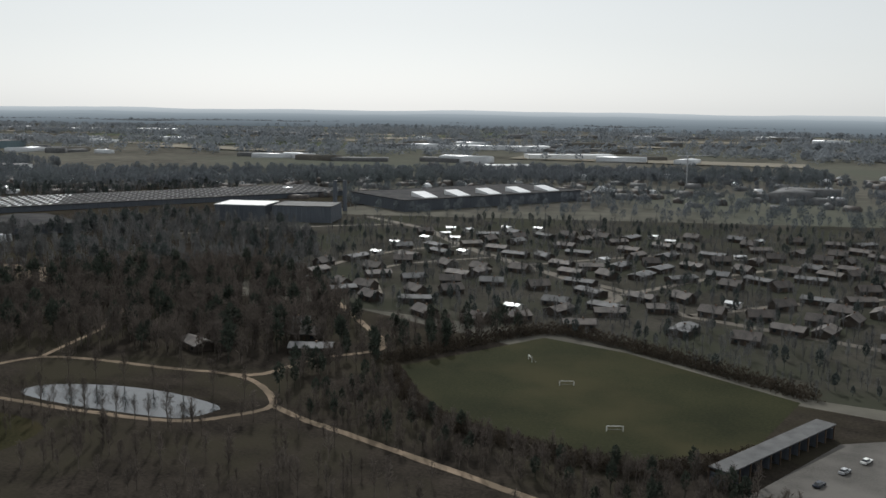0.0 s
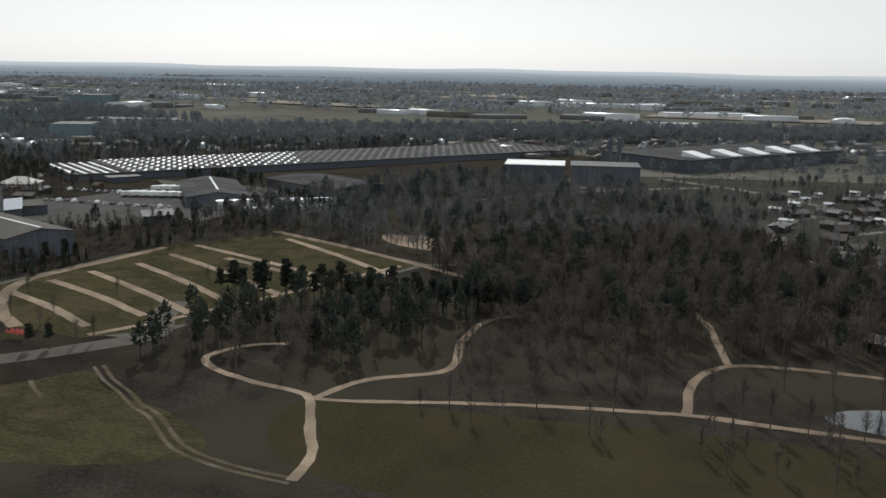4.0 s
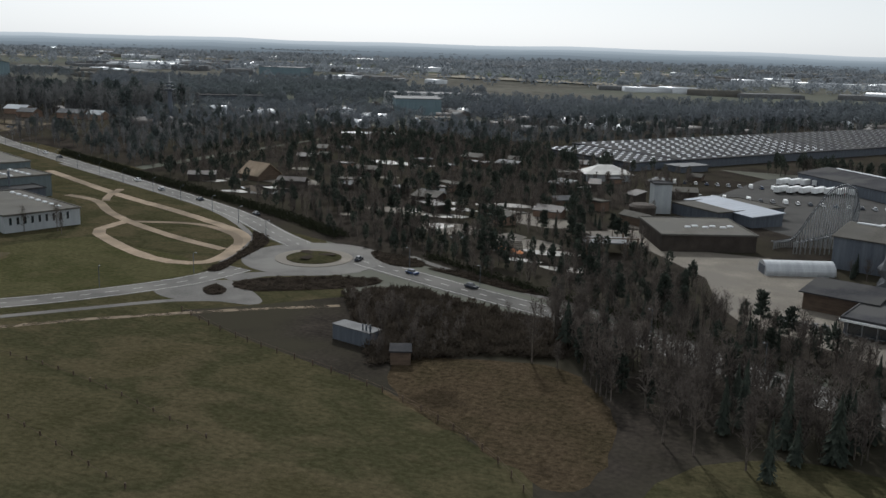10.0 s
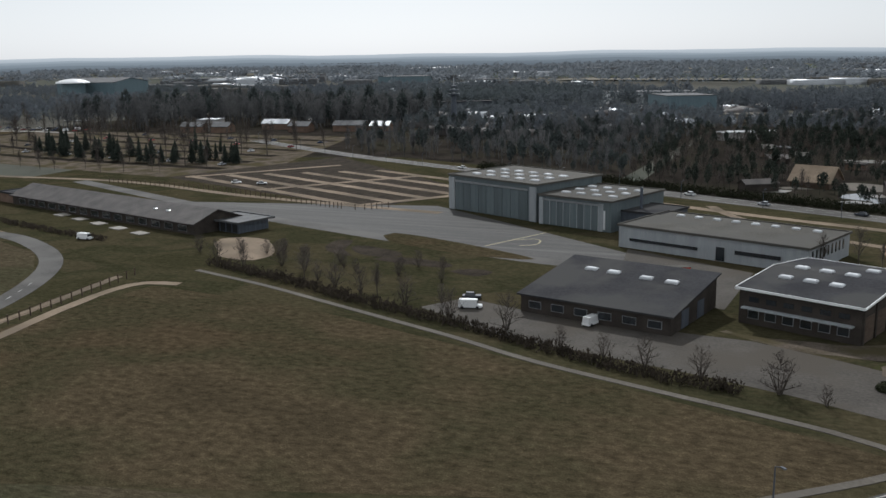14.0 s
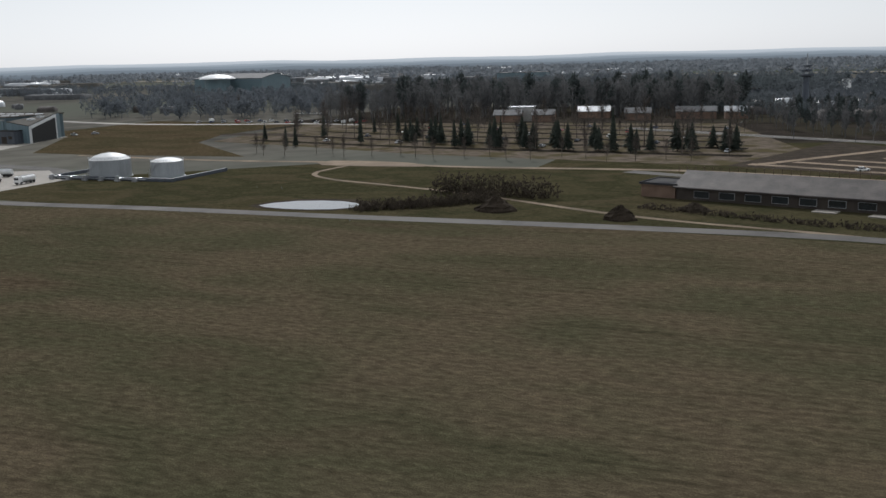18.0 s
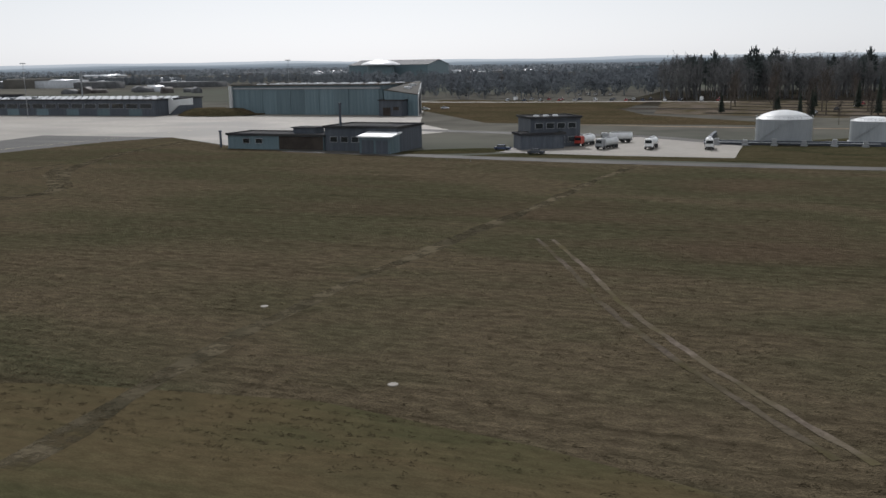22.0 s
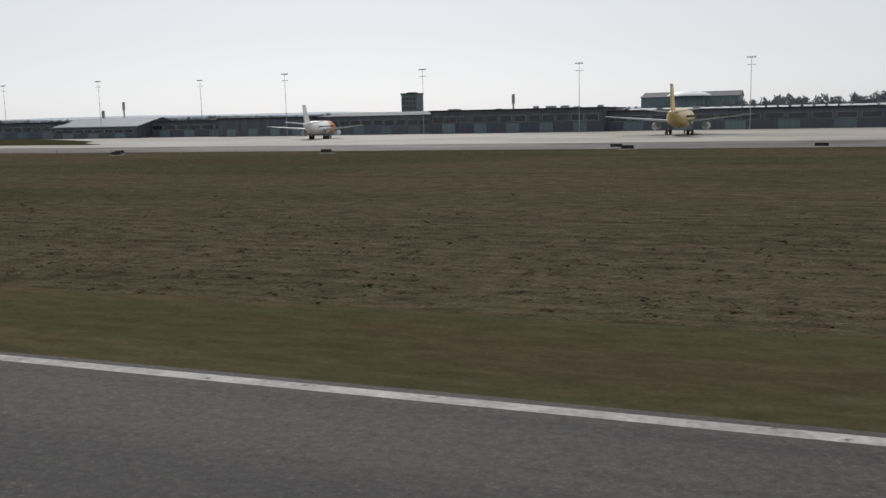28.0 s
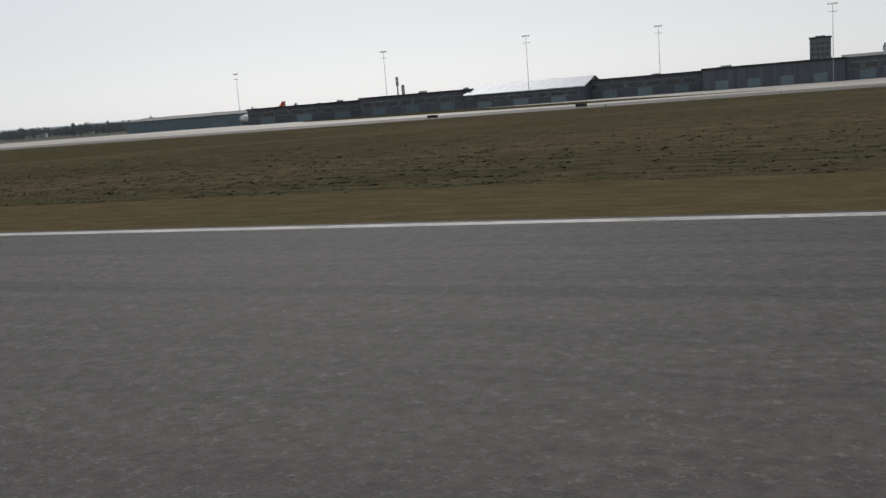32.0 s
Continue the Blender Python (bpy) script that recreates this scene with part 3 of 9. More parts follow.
# airfield grass, from the old road to beyond the runway
patch("rough_grass", [(-720, 20), (-720, 240), (-640, 260), (-560, 225), (-470, 175), (-440, 130), (-380, 40), (-480, 10)], M["grass"], 0.006, False, "dull olive grass beside roads and halls", "grass")
patch("airfield_grass", [(-500, -60), (-1500, -60), (-1500, 104), (-1008, 104), (-950, 106), (-918, 150), (-888, 130), (-850, 124), (-770, 122), (-690, 122), (-660, 120), (-640, 112), (-624, 96), (-616, 72), (-615, 40), (-560, 50)], M["airgrass"], 0.012, False, "rough mown airfield grass in brown and olive rows", "grass")
patch("grass_verge", [(-690, 124), (-770, 124), (-850, 127), (-800, 165), (-770, 190), (-690, 187), (-625, 160), (-600, 150), (-620, 110), (-640, 116), (-665, 124)], M["grass"], 0.014, False, "dull green grass between the taxi road and the fence road", "grass")
patch("grass_field", [(-547, 86), (-512, 73), (-524, 62), (-580, 45), (-612, 60), (-606, 100), (-580, 97)], M["wildgrass"], 0.018, False, "dry brown meadow beside the hangars", "grass")
patch("green_field", [(-505, 80), (-478, 108), (-468, 130), (-500, 143), (-512, 128), (-506, 105), (-515, 95)], M["greenfield"], 0.0165, True, "bright green meadow beside the brick hall", "grass")
patch("paddock", [(-512, 56), (-466, 96), (-455, 107), (-440, 100), (-414, 91), (-392, 78), (-380, 40), (-480, 20)], M["grass"], 0.02, False, "large olive green paddock", "grass")
patch("meadow", [(420, -620), (420, 96), (-1900, 96), (-1900, -620)], M["wildgrass"], 0.0012, False, "dry olive meadows under the approach", "grass")
patch("meadow", [(-414, 92), (-440, 101), (-456, 108), (-448, 115), (-436, 128), (-405, 130), (-366, 109), (-335, 93), (-320, 84), (-322, 60), (-380, 62), (-395, 80)], M["heath"], 0.018, False, "dark rough meadow with dead grass", "grass")
patch("mown_verge", [(-380, 84), (-371, 91.5), (-360, 92.5), (-350, 91), (-338, 87), (-326, 82), (-322, 70), (-345, 60), (-378, 66)], M["grass"], 0.026, True, "dark green mown strip below the firs", "grass", 3.0, 0.4)
CLEARING = [(-418, 102), (-408, 107), (-396, 108), (-388, 96), (-386, 86), (-389, 76), (-400, 83), (-410, 89)]
patch("dry_clearing", CLEARING, M["deadgrass"], 0.03, True, "clearing of dead tangled grass", "grass", 2.0, 0.5)
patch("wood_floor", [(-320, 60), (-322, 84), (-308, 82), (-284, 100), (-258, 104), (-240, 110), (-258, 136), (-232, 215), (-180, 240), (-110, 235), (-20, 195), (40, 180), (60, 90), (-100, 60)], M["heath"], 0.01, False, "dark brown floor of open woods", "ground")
patch("glade", [(-215, 118), (-180, 124), (-150, 128), (-120, 124), (-130, 100), (-200, 95)], M["parklawn"], 0.02, True, "mossy glade between bare trees", "grass")
patch("glade_green", [(-282, 98), (-262, 104), (-236, 108), (-218, 96), (-240, 84), (-270, 88)], M["grass"], 0.02, True, "green glade beside the drive", "grass")
patch("playing_field", [(-77, 183), (-52, 222), (-30, 215), (8, 190), (0, 160), (-19, 146), (-54, 156)], M["pitch"], 0.03, False, "green playing field ringed by dark trees", "pitch")
patch("parking_field", [(-313, 155), (-309, 204), (-289, 239), (-234, 217), (-241, 183), (-259, 140), (-268, 131), (-285, 132)], M["grass"], 0.016, False, "grassy overflow parking field", "grass")
patch("mini_land", [(-330, 118), (-322, 146), (-300, 133), (-290, 128), (-275, 128), (-300, 106), (-312, 100)], M["parklawn"], 0.026, False, "olive lawn of the little fun park", "grass")
patch("park_floor", [(-560, 200), (-470, 165), (-400, 138), (-330, 102), (-318, 130), (-310, 200), (-330, 260), (-400, 330), (-470, 345), (-560, 330)], M["heath"], 0.008, False, "dark planted floor of the theme park", "ground")

patch("grass_field", [(-690, 186), (-650, 166), (-600, 146), (-566, 134), (-548, 128), (-552, 118), (-568, 106), (-566, 98), (-606, 105), (-622, 112), (-626, 134), (-686, 150)], M["grass"], 0.015, False, "olive grass between the apron and the hedge", "grass")
patch("grass_field", [(-595, 200), (-549, 206), (-509, 184), (-480, 166), (-470, 150), (-500, 140), (-516, 145), (-545, 165), (-560, 190)], M["grass"], 0.014, False, "olive grass round the gravel loops", "grass")
patch("grass_field", [(-318, 84), (-306, 88), (-290, 100), (-270, 120), (-262, 134), (-284, 134), (-312, 146), (-330, 120), (-334, 100)], M["heath"], 0.013, False, "dark worn ground beside the access road", "ground")

# the runway, taxiways and apron
patch("runway", [(-560, -24), (-1560, -24), (-1560, 12.3), (-560, 12.3)], M["runwaytop"], 0.03, False, "wide dark asphalt runway with rubber streaks", "runway")
patch("taxiway", [(-900, 12), (-922, 16.5), (-927, 20), (-931, 25), (-933, 31), (-931, 66), (-924, 138), (-918, 150), (-950, 150), (-943, 107), (-944, 72), (-948.5, 28), (-951, 22), (-956, 17.4), (-962, 14.6), (-972, 12)], M["runway"], 0.034, False, "dark asphalt taxiway curving off the runway", "taxiway")
patch("apron", [(-1500, 104.5), (-1008, 104.5), (-945, 107), (-918, 150), (-888, 131), (-868, 174), (-884, 195), (-906, 252), (-962, 252), (-1000, 236), (-1500, 236)], M["concrete"], 0.024, False, "pale concrete apron with darker joints", "apron")
patch("apron_strip", [(-1500, 104.6), (-1008, 104.6), (-950, 107), (-939, 128), (-957, 131), (-1010, 128), (-1500, 128)], M["asphalt"], 0.03, False, "grey taxi strip along the apron's edge", "taxiway")
patch("apron_island", [(-1240, 193), (-1176, 153), (-1144, 146), (-1130, 146), (-1146, 160), (-1166, 182), (-1249, 236)], M["grass"], 0.04, True, "grass island in the apron", "grass")

patch("meadow", [(-405, 92), (-380, 40), (-318, 40), (-320, 86), (-360, 100)], M["heath"], 0.003, False, "dark rough meadow below the firs", "grass")
patch("garden_ground", [(-165, 262), (-112, 236), (-57, 228), (-30, 217), (10, 193), (60, 186), (300, 220), (360, 560), (120, 520), (-60, 480), (-230, 440), (-205, 380), (-170, 330)], M["garden"], 0.006, False, "dull winter gardens between the houses", "ground")
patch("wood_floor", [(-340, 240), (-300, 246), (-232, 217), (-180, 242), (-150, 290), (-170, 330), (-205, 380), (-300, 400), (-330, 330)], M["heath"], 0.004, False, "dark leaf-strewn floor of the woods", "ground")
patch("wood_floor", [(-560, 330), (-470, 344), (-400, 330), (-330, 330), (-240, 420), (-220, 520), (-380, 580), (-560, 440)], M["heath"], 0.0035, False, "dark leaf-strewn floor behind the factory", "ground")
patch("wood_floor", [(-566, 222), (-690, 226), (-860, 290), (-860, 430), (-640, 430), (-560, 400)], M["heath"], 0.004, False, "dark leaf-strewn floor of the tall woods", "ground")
patch("wood_floor", [(-284, 134), (-262, 134), (-240, 112), (-215, 92), (-250, 60), (-330, 60), (-322, 84), (-300, 96)], M["heath"], 0.005, False, "dark worn ground between road and glade", "ground")
patch("park_floor", [(-345, 190), (-300, 200), (-283, 246), (-300, 300), (-330, 270), (-350, 240)], M["heath"], 0.0025, False, "dark planted strip beside the parking field", "ground")

# ---------------------------------------------------------------- roads and paths
def road(name, pts, width, label, mat="asphalt", z=0.04, cat="road", wob=0.0):
    return ribbon(name, pts, width, M[mat], z, 3.0, wob=wob, label=label, category=cat)


def dashes(pts, dash, gap, width, mat, z, name="lane_marking", label="white dashed lane marking", offset=0.0):
    """Painted dashes along a line, joined as one marking."""
    line = smooth_line(pts, 0.5)
    bm, acc, prev = bmesh.new(), 0.0, line[0]
    seg = []
    for q in line[1:]:
        acc += (q - prev).length
        d = (q - prev).normalized() if (q - prev).length else Vector((1, 0, 0))
        s = Vector((-d.y, d.x, 0))
        if acc % (dash + gap) < dash:
            a, b = prev + s * (offset + width / 2), prev + s * (offset - width / 2)
            c, e = q + s * (offset - width / 2), q + s * (offset + width / 2)
            f = bm.faces.new([bm.verts.new((v.x, v.y, z)) for v in (a, b, c, e)])
            f.normal_update()
            if f.normal.z < 0:
                f.normal_flip()
        prev = q
    return tagged(obj_of(name, bm, mat), label, "marking", kind="structure")


MAIN_E = [(-446, 149), (-425, 140), (-409, 134), (-395, 128), (-367, 112.5), (-354, 107), (-343, 101), (-330, 95), (-316, 88), (-306, 82), (-295, 74), (-275, 62)]
MAIN_N = [(-464, 156), (-473, 162), (-490, 175), (-509, 186), (-549, 206), (-607, 235), (-660, 262), (-720, 300)]
MAIN_W = [(-463, 134), (-466, 122), (-475, 107), (-487, 93), (-496, 83), (-505, 73), (-514, 64), (-522, 56), (-535, 40), (-545, 20)]
road("road", MAIN_E, 6.2, "grey two-lane main road")
road("road", MAIN_N, 6.0, "grey two-lane main road")
road("road", MAIN_W, 5.6, "grey two-lane road toward the airfield")
dashes(MAIN_E, 1.6, 2.6, 0.16, M["white"], 0.052)
dashes(MAIN_N, 1.6, 2.6, 0.16, M["white"], 0.052)
dashes(MAIN_W, 1.8, 2.2, 0.2, M["white"], 0.052)
for line in (MAIN_E, MAIN_N, MAIN_W):
    for o in (2.5, -2.5):
        dashes(line, 50, 0.01, 0.12, M["white"], 0.05, "edge_line", "white edge line", o)
ribbon("cycle_path", [(-440, 157), (-432, 152), (-412, 142), (-396, 134), (-369, 117.5), (-351, 110), (-334, 101.5), (-318, 93)], 1.5, M["asphalt"], 0.036, label="narrow asphalt cycle path", category="path")
ribbon("cycle_path", [(-452, 116), (-460, 112), (-470, 101), (-482, 87.5), (-495, 74), (-504, 66), (-512, 58.5), (-525, 44)], 1.6, M["asphalt"], 0.036, label="narrow asphalt cycle path", category="path")
ribbon("cycle_path", [(-466, 131), (-470, 140), (-473, 150), (-480, 161.5), (-501, 178.5), (-531, 194), (-590, 222)], 1.4, M["asphalt"], 0.036, label="narrow asphalt cycle path", category="path")
ribbon("field_track", [(-436, 121), (-447, 113), (-457, 105), (-468, 95), (-490, 72), (-502, 60), (-520, 40)], 1.3, M["track"], 0.034, wob=0.25, label="worn earth track along the paddock", category="path")

# roundabout
RB = (-455.5, 147.0)
bm = bmesh.new()
lathe(bm, [(13.4, 0.0), (13.4, 0.045)], 48, (*RB, 0))
tagged(obj_of("roundabout", bm, M["asphalt"]), "grey asphalt roundabout", "road", kind="structure")
bm = bmesh.new()
lathe(bm, [(7.3, 0.04), (7.3, 0.12), (7.1, 0.14)], 48, (*RB, 0))
tagged(obj_of("roundabout_apron", bm, M["plaza"]), "pale paved truck apron of the roundabout", "kerb", kind="structure")
bm = bmesh.new()
lathe(bm, [(5.2, 0.1), (5.2, 0.22), (4.2, 0.5), (2.0, 0.75)], 40, (*RB, 0))
tagged(obj_of("roundabout_island", bm, M["grass"]), "domed grass island of the roundabout", "grass", kind="structure")
BEDS = [[(-467.9, 131.1), (-469.3, 140), (-472.5, 151.3), (-479, 162.4), (-474.6, 160), (-471, 156), (-468.8, 150), (-466.9, 139.1), (-464.9, 131.2), (-466.2, 129.2)],
        [(-458.4, 125.6), (-455.2, 130.3), (-449.8, 133.9), (-445.7, 136.4), (-438.2, 138.8), (-436.4, 136), (-439.5, 131), (-448.4, 124.3), (-452.4, 122), (-456.5, 122.7)],
        [(-460.7, 119.8), (-460.2, 122.9), (-456.8, 121), (-455.8, 118), (-457.8, 116.9)],
        [(-448.6, 157.6), (-442, 157), (-435.8, 153.8), (-434.8, 150), (-439.2, 148.4), (-444.6, 151.6)],
        [(-433.4, 149.6), (-427.2, 150.6), (-415.8, 146.2), (-408.2, 141.6), (-415.2, 142.2), (-426.5, 146.8)]]
for pts in BEDS:
    patch("planting_bed", pts, M["mulch"], 0.07, True, "dark planted bed beside the roundabout", "planting", 1.5)
patch("link_road", [(-467, 115.8), (-463.6, 122.5), (-459.4, 126), (-452.8, 122.1), (-447.8, 117.5), (-448.6, 115), (-455.4, 114.3), (-461.6, 112.5)], M["asphalt"], 0.038, True, "short asphalt link beside the roundabout", "road", 1.0)
patch("link_road", [(-458.6, 126.2), (-455.8, 131), (-450.4, 134.6), (-446, 137.4), (-443, 142), (-452, 137), (-460, 132), (-462, 127.5)], M["asphalt"], 0.036, True, "asphalt slip beside the roundabout", "road", 1.0)
for k in range(3):
    a = radians(30 + 120 * k)
    patch("planting_bed", [(RB[0] + 1.2 * math.cos(a - 0.5), RB[1] + 1.2 * math.sin(a - 0.5)), (RB[0] + 3.9 * math.cos(a - 0.25), RB[1] + 3.9 * math.sin(a - 0.25)), (RB[0] + 3.9 * math.cos(a + 0.25), RB[1] + 3.9 * math.sin(a + 0.25)), (RB[0] + 1.2 * math.cos(a + 0.5), RB[1] + 1.2 * math.sin(a + 0.5))], M["soil"], 0.78, True, "dark planted bed on the island", "planting", 1.0)

# long gravel loops of the closed camping field
LOOP = [(-581, 208), (-533, 184), (-509, 174), (-481, 160), (-474, 149), (-471, 135), (-482, 133), (-505, 145), (-508.5, 152), (-509, 158)]
ribbon("gravel_loop", LOOP, 2.6, M["gravel"], 0.04, wob=0.08, label="sandy gravel loop road", category="path")
ribbon("gravel_loop", [(-545, 178), (-533, 175), (-520, 165), (-508, 158), (-490, 150), (-474.5, 145)], 2.2, M["gravel"], 0.044, wob=0.08, label="sandy gravel loop road", category="path")
ribbon("gravel_loop", [(-509, 158), (-494, 163), (-480, 157), (-474, 149)], 1.8, M["gravel"], 0.042, wob=0.08, label="sandy gravel loop road", category="path")
ribbon("gravel_loop", [(-540, 192), (-536, 183), (-531, 176)], 2.0, M["gravel"], 0.046, wob=0.08, label="sandy gravel link path", category="path")
patch("loop_meadow", [(-585, 200), (-533, 176), (-510, 166), (-478, 146), (-474, 136), (-500, 140), (-520, 160), (-560, 180)], M["grass"], 0.022, False, "green strips between gravel loops", "grass")

# hangar yard and its apron
patch("hangar_apron", [(-650, 165), (-594, 176), (-580, 166), (-545, 140), (-528, 133), (-535, 118), (-548, 128), (-566, 134), (-600, 146), (-640, 155)], M["runway"], 0.03, False, "grey asphalt apron in front of the hangars", "apron")
ribbon("apron_strip", [(-700, 186), (-650, 164), (-628, 155), (-600, 145), (-566, 134), (-550, 131)], 4.0, M["asphalt"], 0.035, label="pale concrete strip along the apron", category="taxiway")
ribbon("apron_line", [(-570.7, 140.2), (-567.5, 147.2), (-564.3, 154.3)], 0.22, M["yellow"], 0.045, label="faded yellow apron line", category="marking")
ribbon("apron_line", [(-567.2, 146.5), (-564.6, 148.2), (-563, 146.6), (-563.2, 143.8), (-565.4, 141.9)], 0.2, M["yellow"], 0.049, 1.0, label="faded yellow curved apron line", category="marking")
patch("yard", [(-505, 79), (-503, 86), (-509, 93), (-519, 98), (-526, 101), (-548, 103), (-562, 108), (-566, 102), (-553, 94), (-530, 88), (-521, 85), (-512, 81)], M["yard"], 0.03, False, "grey drive and yard in front of the halls", "yard")
patch("yard_mud", [(-530, 104), (-520, 99), (-508, 100), (-502, 108), (-505, 122), (-509, 116), (-513, 104), (-522, 103)], M["dirt"], 0.026, True, "muddy turned ground round the brick hall", "ground", 2.0, 0.5)
patch("yard", [(-545, 118), (-530, 113), (-528, 134), (-548, 145)], M["yard"], 0.034, False, "grey yard between the halls", "yard")
ribbon("concrete_path", [(-606, 110), (-599.3, 107.9), (-589.9, 104.8), (-572.6, 97.8), (-557.3, 91.6), (-546.5, 86.6), (-532.4, 82), (-518, 77.5), (-512.5, 74), (-514, 70.5), (-524, 62)], 0.9, M["plaza"], 0.06, thick=0.06, label="pale concrete edging path", category="path")
patch("yard_mud", [(-512, 92), (-503, 90.5), (-498, 96), (-505, 106), (-504, 118), (-508, 124), (-511, 112), (-507, 102), (-513, 97)], M["dirt"], 0.036, True, "trampled dirt beside the brick hall", "ground", 1.5, 0.4)

# grid parking field behind the hangars
GRID_F, GU, GV = Vector((-612, 170, 0)), Vector((-0.905, 0.425, 0)), Vector((0.62, 0.785, 0))
patch("parking_grid", [(-606, 168), (-682, 199), (-660, 256), (-596, 200)], M["soil"], 0.02, False, "dark planted parking field", "parking")
for k in range(6):
    a = GRID_F + GV * (2 + 8.5 * k)
    n = 74 - 4 * k
    ribbon("parking_row", [(a.x, a.y), ((a + GU * n / 2).x, (a + GU * n / 2).y), ((a + GU * n).x, (a + GU * n).y)], 2.6, M["gravel"], 0.05, wob=0.08, label="sandy gravel parking lane", category="path")
for s in (0, 36, 72):
    a = GRID_F + GU * s
    b = a + GV * 45
    ribbon("parking_row", [(a.x, a.y), ((a.x + b.x) / 2, (a.y + b.y) / 2), (b.x, b.y)], 2.4, M["gravel"], 0.054, wob=0.08, label="sandy gravel cross lane", category="path")

# perimeter road, taxi road and the fence track
ribbon("taxi_road", [(-614, 20), (-614.5, 50), (-616, 72), (-619, 85), (-625, 98), (-633, 108.5), (-645, 117), (-660, 122.5), (-690, 123.6), (-732, 122.8), (-767, 122.8), (-800, 121.5), (-830, 122.5), (-855, 125.5), (-880, 129)], 3.6, M["asphalt"], 0.04, label="pale grey perimeter road", category="road")
dashes([(-614, 20), (-614.5, 50), (-616, 72), (-619, 85), (-625, 98)], 1.2, 2.6, 0.14, M["white"], 0.05)
ribbon("fence_road", [(-590, 168), (-640, 176), (-687, 188.5), (-736, 188), (-767, 192), (-803, 191), (-850, 196)], 2.6, M["gravel"], 0.036, label="pale fence road across the grass", category="road")
ribbon("dirt_path", [(-763, 190), (-764, 172), (-755, 163), (-742, 158), (-720, 149), (-690, 133), (-660, 124)], 1.3, M["gravel"], 0.034, wob=0.2, label="sandy footpath over the grass", category="path")
ribbon("sand_track", [(-614.5, 103), (-612.5, 85), (-610.6, 64), (-609, 40)], 1.5, M["gravel"], 0.034, wob=0.15, label="sandy track along the fence", category="path")
ribbon("sand_track", [(-603, 102), (-608, 101), (-609.8, 96), (-609, 85), (-606.8, 72), (-605, 50)], 1.7, M["gravel"], 0.036, wob=0.15, label="sandy track along the fence", category="path")
patch("worn_patch", [(-770, 186), (-745, 187), (-752, 194), (-772, 195)], M["gravel"], 0.045, True, "worn sandy turning place", "ground")

# paths and roads of the woods and the housing estate
for level, (nm, pts, w) in enumerate((("gravel_path", [(-156, 134), (-138, 134.3), (-120, 134), (-101, 135.6), (-93, 141.5), (-88.5, 150), (-98, 161), (-108, 165), (-124, 164), (-143, 163.5), (-155, 160.5), (-160, 150), (-159.7, 134.6)], 1.5),
                   ("gravel_path", [(-155, 161), (-158, 175), (-161, 188), (-172, 213)], 1.4),
                   ("gravel_path", [(-88.5, 150), (-78, 144.7), (-68, 141), (-45, 132), (-20, 122)], 1.7),
                   ("gravel_path", [(-108, 165), (-101, 168), (-96, 183), (-86, 198), (-102, 220), (-122, 243.5), (-144, 269)], 1.8),
                   ("gravel_path", [(-214.5, 119.2), (-208, 120.5), (-185, 128.3), (-160, 134), (-150, 134.5)], 1.3),
                   ("gravel_path", [(-214, 119), (-210, 130), (-200, 138.5), (-200, 147), (-202, 154), (-202.5, 170), (-197, 179)], 1.5),
                   ("gravel_path", [(-203, 93), (-204.5, 101), (-209, 109), (-214, 118.5), (-217.5, 121), (-226, 122.3), (-236, 125.8), (-240.5, 131), (-237, 139), (-231, 142.5)], 1.5),
                   ("gravel_path", [(-291, 242), (-263, 230), (-239, 218), (-215, 205)], 2.4))):
    ribbon(nm, pts, w, M["gravel"], 0.04 + 0.004 * level, 2.0, wob=0.18, label="winding pale gravel path", category="path")
patch("sand_patch", [(-259, 252), (-237, 252), (-216, 233), (-248, 237)], M["gravel"], 0.03, True, "bare sandy ground at the wood's edge", "ground")
for pts in ([(-253.5, 119.9), (-247.8, 115.2), (-241.2, 111.1), (-235.7, 107.1), (-231.4, 105.1), (-221.6, 97.2), (-211.9, 94.2), (-203.0, 93.7)], [(-254.5, 118.7), (-248.6, 114.0), (-242.0, 109.9), (-236.5, 105.9), (-232.2, 103.9), (-222.4, 95.8), (-212.1, 92.8), (-203.0, 92.3)], [(-259.0, 109.5), (-255.7, 106.7), (-252.2, 104.5)]):
    ribbon("dirt_path", pts, 0.7, M["dirt"], 0.036, wob=0.25, label="pair of worn earth wheel ruts on the lawn", category="path")
patch("glade_green", [(-264.4, 100.8), (-258.3, 110.0), (-253.6, 117.0), (-249.1, 113.4), (-241.9, 108.9), (-236.4, 105.1), (-232.9, 101.6), (-241.5, 96.7), (-259.6, 89.1)], M["grass"], 0.0225, True, "dull green lawn beside the access road", "grass", 2.0, 0.3)
patch("wood_floor", [(-264, 124), (-256, 142), (-246, 134), (-236, 116), (-240, 106), (-256, 112)], M["heath"], 0.0065, False, "dark leaf-strewn floor by the parking field", "ground")
ACCESS = [(-318, 83), (-306, 86), (-294, 93.5), (-283, 104), (-271, 116.5), (-263, 127), (-257, 138), (-263, 148), (-268, 160)]
ribbon("access_road", ACCESS, 5.6, M["yard"], 0.042, label="grey access road to the parking field", category="road")
for a, b in (((-306, 153), (-272, 137.5)), ((-306, 165), (-267, 148)), ((-304, 176), (-259.5, 153)), ((-299.5, 188), (-257, 163.5)), ((-299, 201), (-251, 174)), ((-283, 202.6), (-247.5, 187.4)), ((-300, 214), (-243, 190)), ((-282, 233), (-235, 201))):
    m = ((a[0] + b[0]) / 2, (a[1] + b[1]) / 2 + 1)
    ribbon("parking_row", [a, m, b], 2.2, M["gravel"], 0.05, wob=0.12, label="pale gravel parking lane on the grass", category="path")
